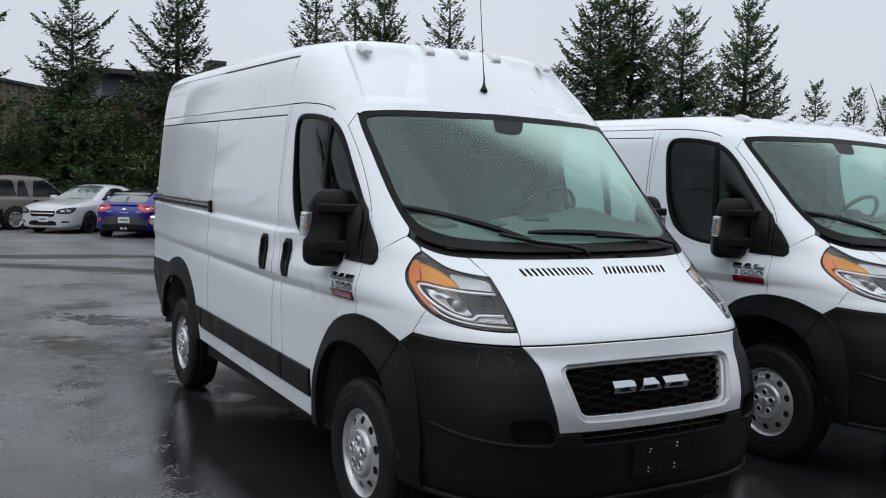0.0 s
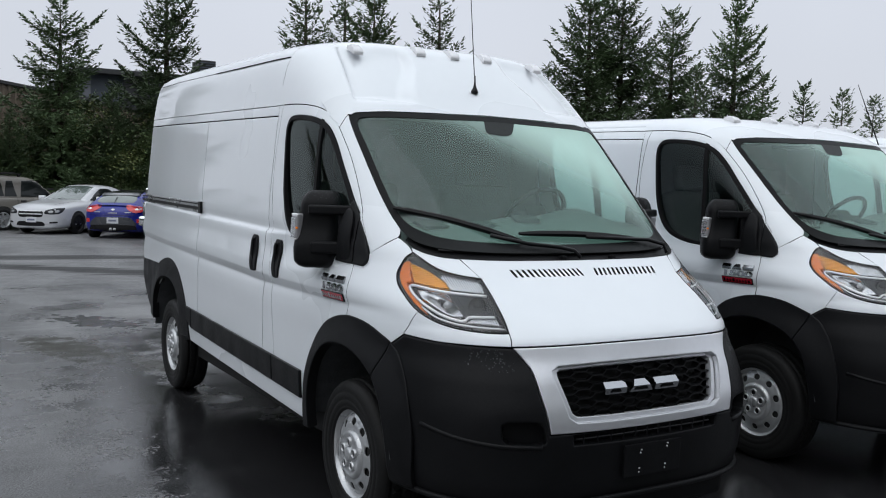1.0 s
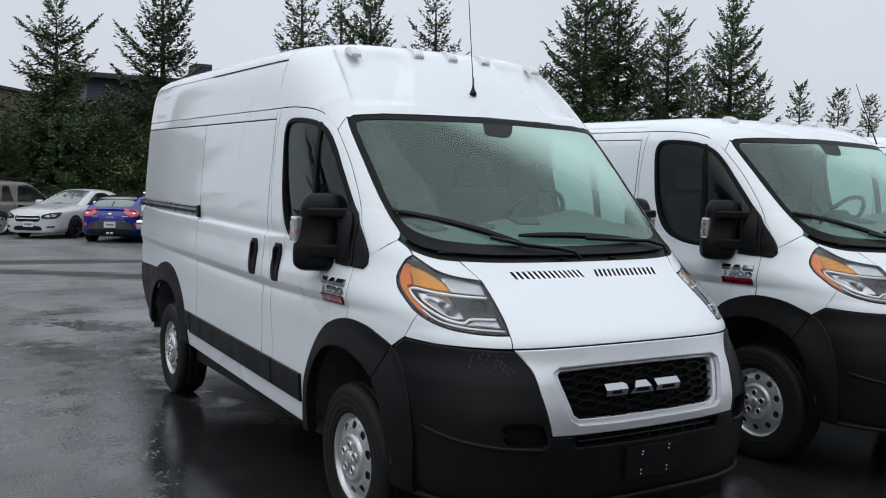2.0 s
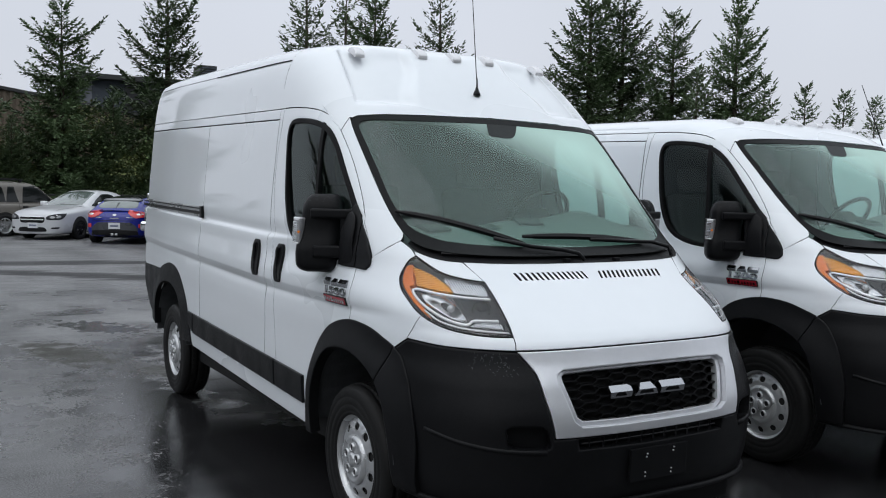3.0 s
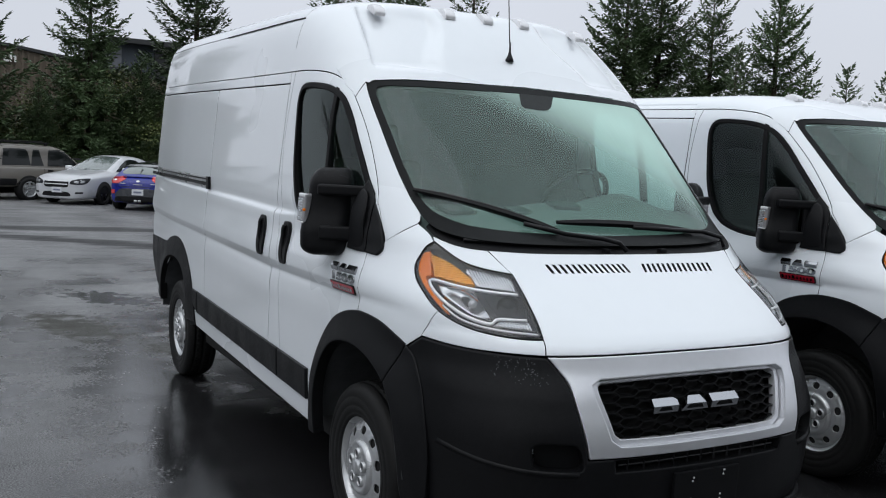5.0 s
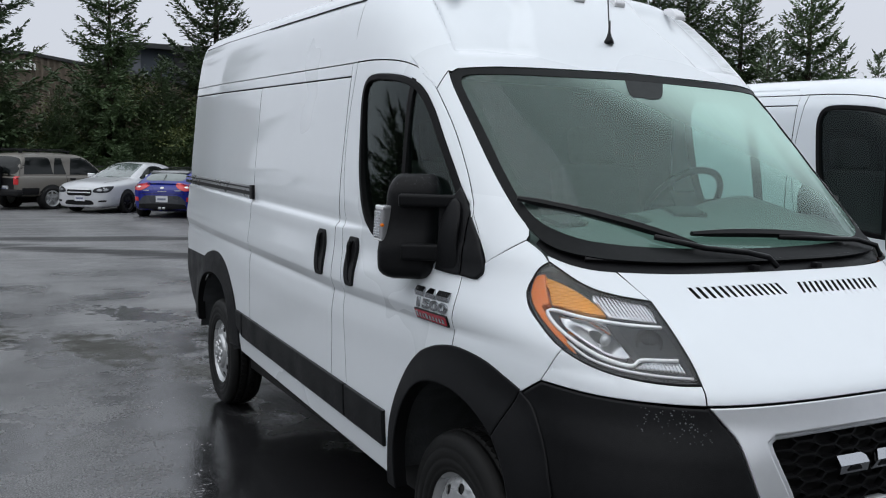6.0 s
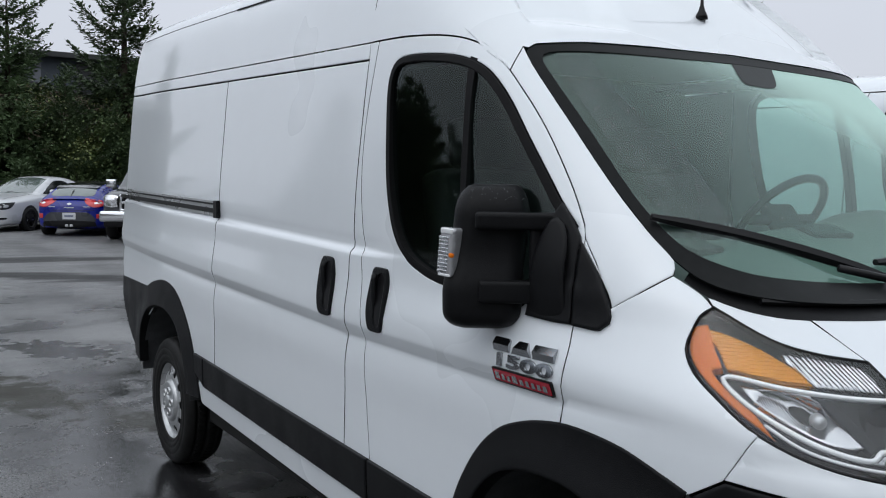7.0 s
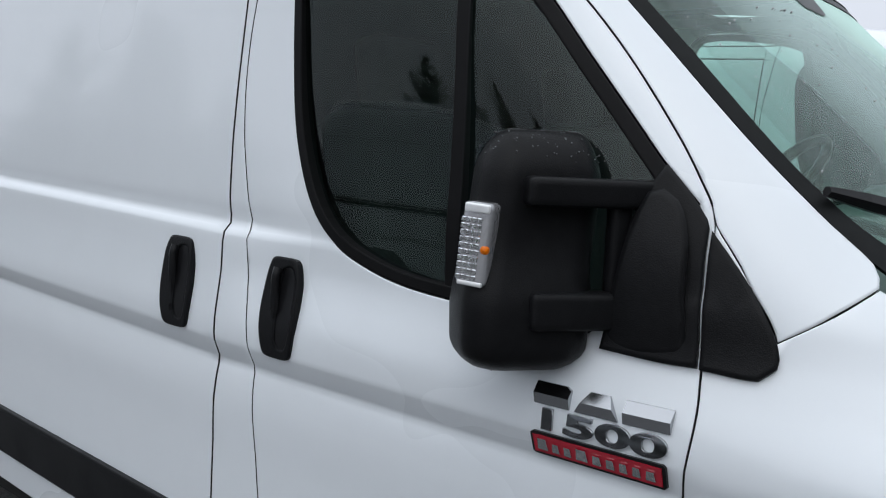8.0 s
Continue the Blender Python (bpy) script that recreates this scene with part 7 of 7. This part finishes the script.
suv = car("tan_suv", "tan two-door off-roader with roof rack and dirty flanks, parked nose in", CAR_TAN,
          [(-0.99, 0.72, 0.50, 0.96, 0.98), (-0.95, 0.80, 0.46, 1.00, 1.03), (-0.80, 0.84, 0.43, 1.02, 1.05), (0, 0.855, 0.41, 1.02, 1.06), (1.6, 0.855, 0.40, 1.0, 1.04), (2.1, 0.85, 0.42, 0.99, 1.06), (2.8, 0.83, 0.44, 0.95, 1.03), (3.1, 0.78, 0.46, 0.88, 0.96), (3.22, 0.66, 0.48, 0.80, 0.88)],
          [(-0.985, 0.74, 1.04), (-0.92, 0.70, 1.32), (-0.74, 0.665, 1.60), (-0.55, 0.65, 1.66), (0.3, 0.65, 1.69), (1.0, 0.65, 1.67), (1.30, 0.66, 1.58), (1.62, 0.72, 1.32), (1.95, 0.80, 1.04)], (0.0, 2.55), 0.36, 0.25,
          [("side_window", 90, (-0.35, 0, 1.31), [(0.46, -0.24, 0), (0.36, 0.25, 0), (-0.30, 0.25), (-0.40, 0.12), (-0.44, -0.23, 0)], CAR_GLASS, 0.004, True), ("quarter_window", 90, (0.32, 0, 1.30), [(-0.20, -0.23, 0), (0.22, -0.23, 0), (0.10, 0.25, 0), (-0.10, 0.25, 0)], CAR_GLASS, 0.004, True), ("door_window", 90, (1.14, 0, 1.30), [(-0.62, -0.24, 0), (0.50, -0.24, 0), (0.40, 0.25, 0), (-0.18, 0.25), (-0.52, -0.16, 0)], CAR_GLASS, 0.004, True),
           ("rear_window", 180, (-0.9, 0, 1.33), [(-0.64, -0.24), (0.64, -0.24), (0.58, 0.20), (-0.58, 0.20)], CAR_GLASS, 0.006, False), ("windscreen", "up", (0, 0, 0), [(1.86, -0.62, 0), (1.88, 0), (1.86, 0.62, 0), (1.36, 0.55, 0), (1.36, -0.55, 0)], CAR_SCREEN, 0.004, False),
           ("tail_lamp", 180, (-0.9, 0.70, 0.90), bar(0, 0, 0.14, 0.24), TAIL, 0.03, True), ("tailgate_panel", 180, (-0.9, 0, 0.76), bar(0, 0, 1.22, 0.40), CAR_TRIM, 0.008, False), ("number_plate", 180, (-0.9, -0.25, 0.66), bar(0, 0, 0.31, 0.16), PLATE, 0.03, False), ("plate_bar", 180, (-0.9, -0.25, 0.66), bar(0, 0, 0.22, 0.05), PLATE_INK, 0.036, False),
           ("lower_cladding", 90, (1.27, 0, 0.54), [(-0.80, -0.11, 0), (0.80, -0.11, 0), (0.80, 0.10, 0), (-0.80, 0.10, 0)], CAR_TRIM, 0.012, True), ("bright_strip", 90, (1.27, 0, 0.675), bar(0, 0, 1.60, 0.03), BRIGHT, 0.014, True), ("lower_cladding", 90, (-0.66, 0, 0.58), bar(0, 0, 0.50, 0.20), CAR_TRIM, 0.012, True), ("door_gap", 90, (0.50, 0, 0.78), bar(0, 0, 0.014, 0.46), SEAM, 0.003, True), ("door_gap", 90, (1.78, 0, 0.80), bar(0, 0, 0.014, 0.46), SEAM, 0.003, True)],
          [("rear_bumper", (0.20, 1.66, 0.20), (-0.98, 0, 0.54), (0, 0, 0), CAR_TRIM, False), ("roof_rail", (1.7, 0.04, 0.035), (0.0, 0.58, 1.76), (0, 0, 0), PLASTIC, True), ("rack_foot", (0.09, 0.05, 0.08), (-0.75, 0.58, 1.72), (0, 0, 0), PLASTIC, True), ("rack_foot", (0.09, 0.05, 0.08), (0.75, 0.58, 1.72), (0, 0, 0), PLASTIC, True), ("rack_bar", (0.05, 1.20, 0.03), (-0.6, 0, 1.80), (0, 0, 0), PLASTIC, False), ("rack_bar", (0.05, 1.20, 0.03), (0.6, 0, 1.80), (0, 0, 0), PLASTIC, False), ("rack_bar", (0.05, 1.20, 0.03), (0.0, 0, 1.80), (0, 0, 0), PLASTIC, False),
           ("door_mirror", (0.12, 0.2, 0.15), (1.68, 0.96, 1.14), (0, 0, 10), SMOOTH_BLACK, True), ("door_handle", (0.17, 0.03, 0.05), (0.68, 0.865, 0.93), (0, 0, 0), SMOOTH_BLACK, True), ("spare_wheel", (0.20, 0.66, 0.66), (-1.10, 0.12, 0.98), (0, 0, 0), SMOOTH_BLACK, False)])
suv.matrix_basis = pose(-26.6, -0.86, rise(-26.6) - 0.04, 0, 0, 128) @ Matrix.Diagonal((1.12, 1.05, 0.98, 1))


def pickup(label, paint, m):
    t = car("pickup_truck", label, paint,
            [(-1.25, 0.84, 0.60, 1.13, 1.16), (-1.18, 0.92, 0.56, 1.16, 1.19), (0.0, 0.96, 0.52, 1.18, 1.20), (1.6, 0.97, 0.50, 1.16, 1.20), (2.9, 0.97, 0.50, 1.12, 1.22), (3.6, 0.96, 0.50, 1.10, 1.20), (4.25, 0.93, 0.48, 1.05, 1.14), (4.44, 0.86, 0.50, 1.00, 1.08), (4.52, 0.72, 0.52, 0.94, 1.02)],
            [(0.7, 0.80, 1.20), (0.80, 0.73, 1.72), (1.0, 0.70, 1.82), (1.8, 0.70, 1.88), (2.35, 0.71, 1.83), (2.8, 0.78, 1.50), (3.2, 0.86, 1.18)], (0.0, 3.57), 0.40, 0.27,
            [("windscreen", "up", (0, 0, 0), [(3.10, -0.70, 0), (3.12, 0), (3.10, 0.70, 0), (2.44, 0.60, 0), (2.44, -0.60, 0)], CAR_SCREEN, 0.004, False), ("side_window", 90, (2.20, 0, 1.45), [(-0.42, -0.22, 0), (0.55, -0.24), (0.60, -0.18), (0.24, 0.23), (-0.38, 0.25)], CAR_GLASS, 0.004, True), ("side_window", 90, (1.25, 0, 1.45), [(-0.34, -0.22), (0.42, -0.22), (0.42, 0.25), (-0.25, 0.23)], CAR_GLASS, 0.004, True),
             ("grille", 0, (4.5, 0, 0.86), [(-0.46, -0.17), (0.46, -0.17), (0.50, 0.16), (-0.50, 0.16)], SMOOTH_BLACK, 0.010, False), ("headlamp", 20, (4.42, 0.70, 0.90), [(-0.17, -0.11), (0.16, -0.09), (0.19, 0.12), (-0.16, 0.12)], REFLECTOR, 0.010, True)],
            [("grille_bar", (0.06, 0.92, 0.05), (4.56, 0, 0.88), (0, 0, 0), CHROME, False), ("grille_frame", (0.06, 0.98, 0.06), (4.55, 0, 1.03), (0, 0, 0), CHROME, False), ("grille_frame", (0.06, 0.98, 0.06), (4.56, 0, 0.71), (0, 0, 0), CHROME, False), ("grille_frame", (0.06, 0.06, 0.36), (4.54, 0.48, 0.87), (0, 0, 0), CHROME, True),
             ("bumper", (0.22, 1.86, 0.24), (4.56, 0, 0.57), (0, 0, 0), CHROME, False), ("bumper_apron", (0.16, 1.7, 0.14), (4.52, 0, 0.40), (0, 0, 0), SMOOTH_BLACK, False), ("door_mirror", (0.13, 0.24, 0.20), (2.75, 1.12, 1.28), (0, 0, 0), CHROME, True)])
    t.matrix_basis = m
    return t


pickup("dark pickup truck with a bright grille, parked nose out", CAR_DARK, pose(-23.0, 5.1, 0.15, 0, 0, -27))
pickup("white pickup truck parked behind the off-roader", CAR_WHITE, pose(-35.5, -2.9, 0.15, 0, 0, -27))
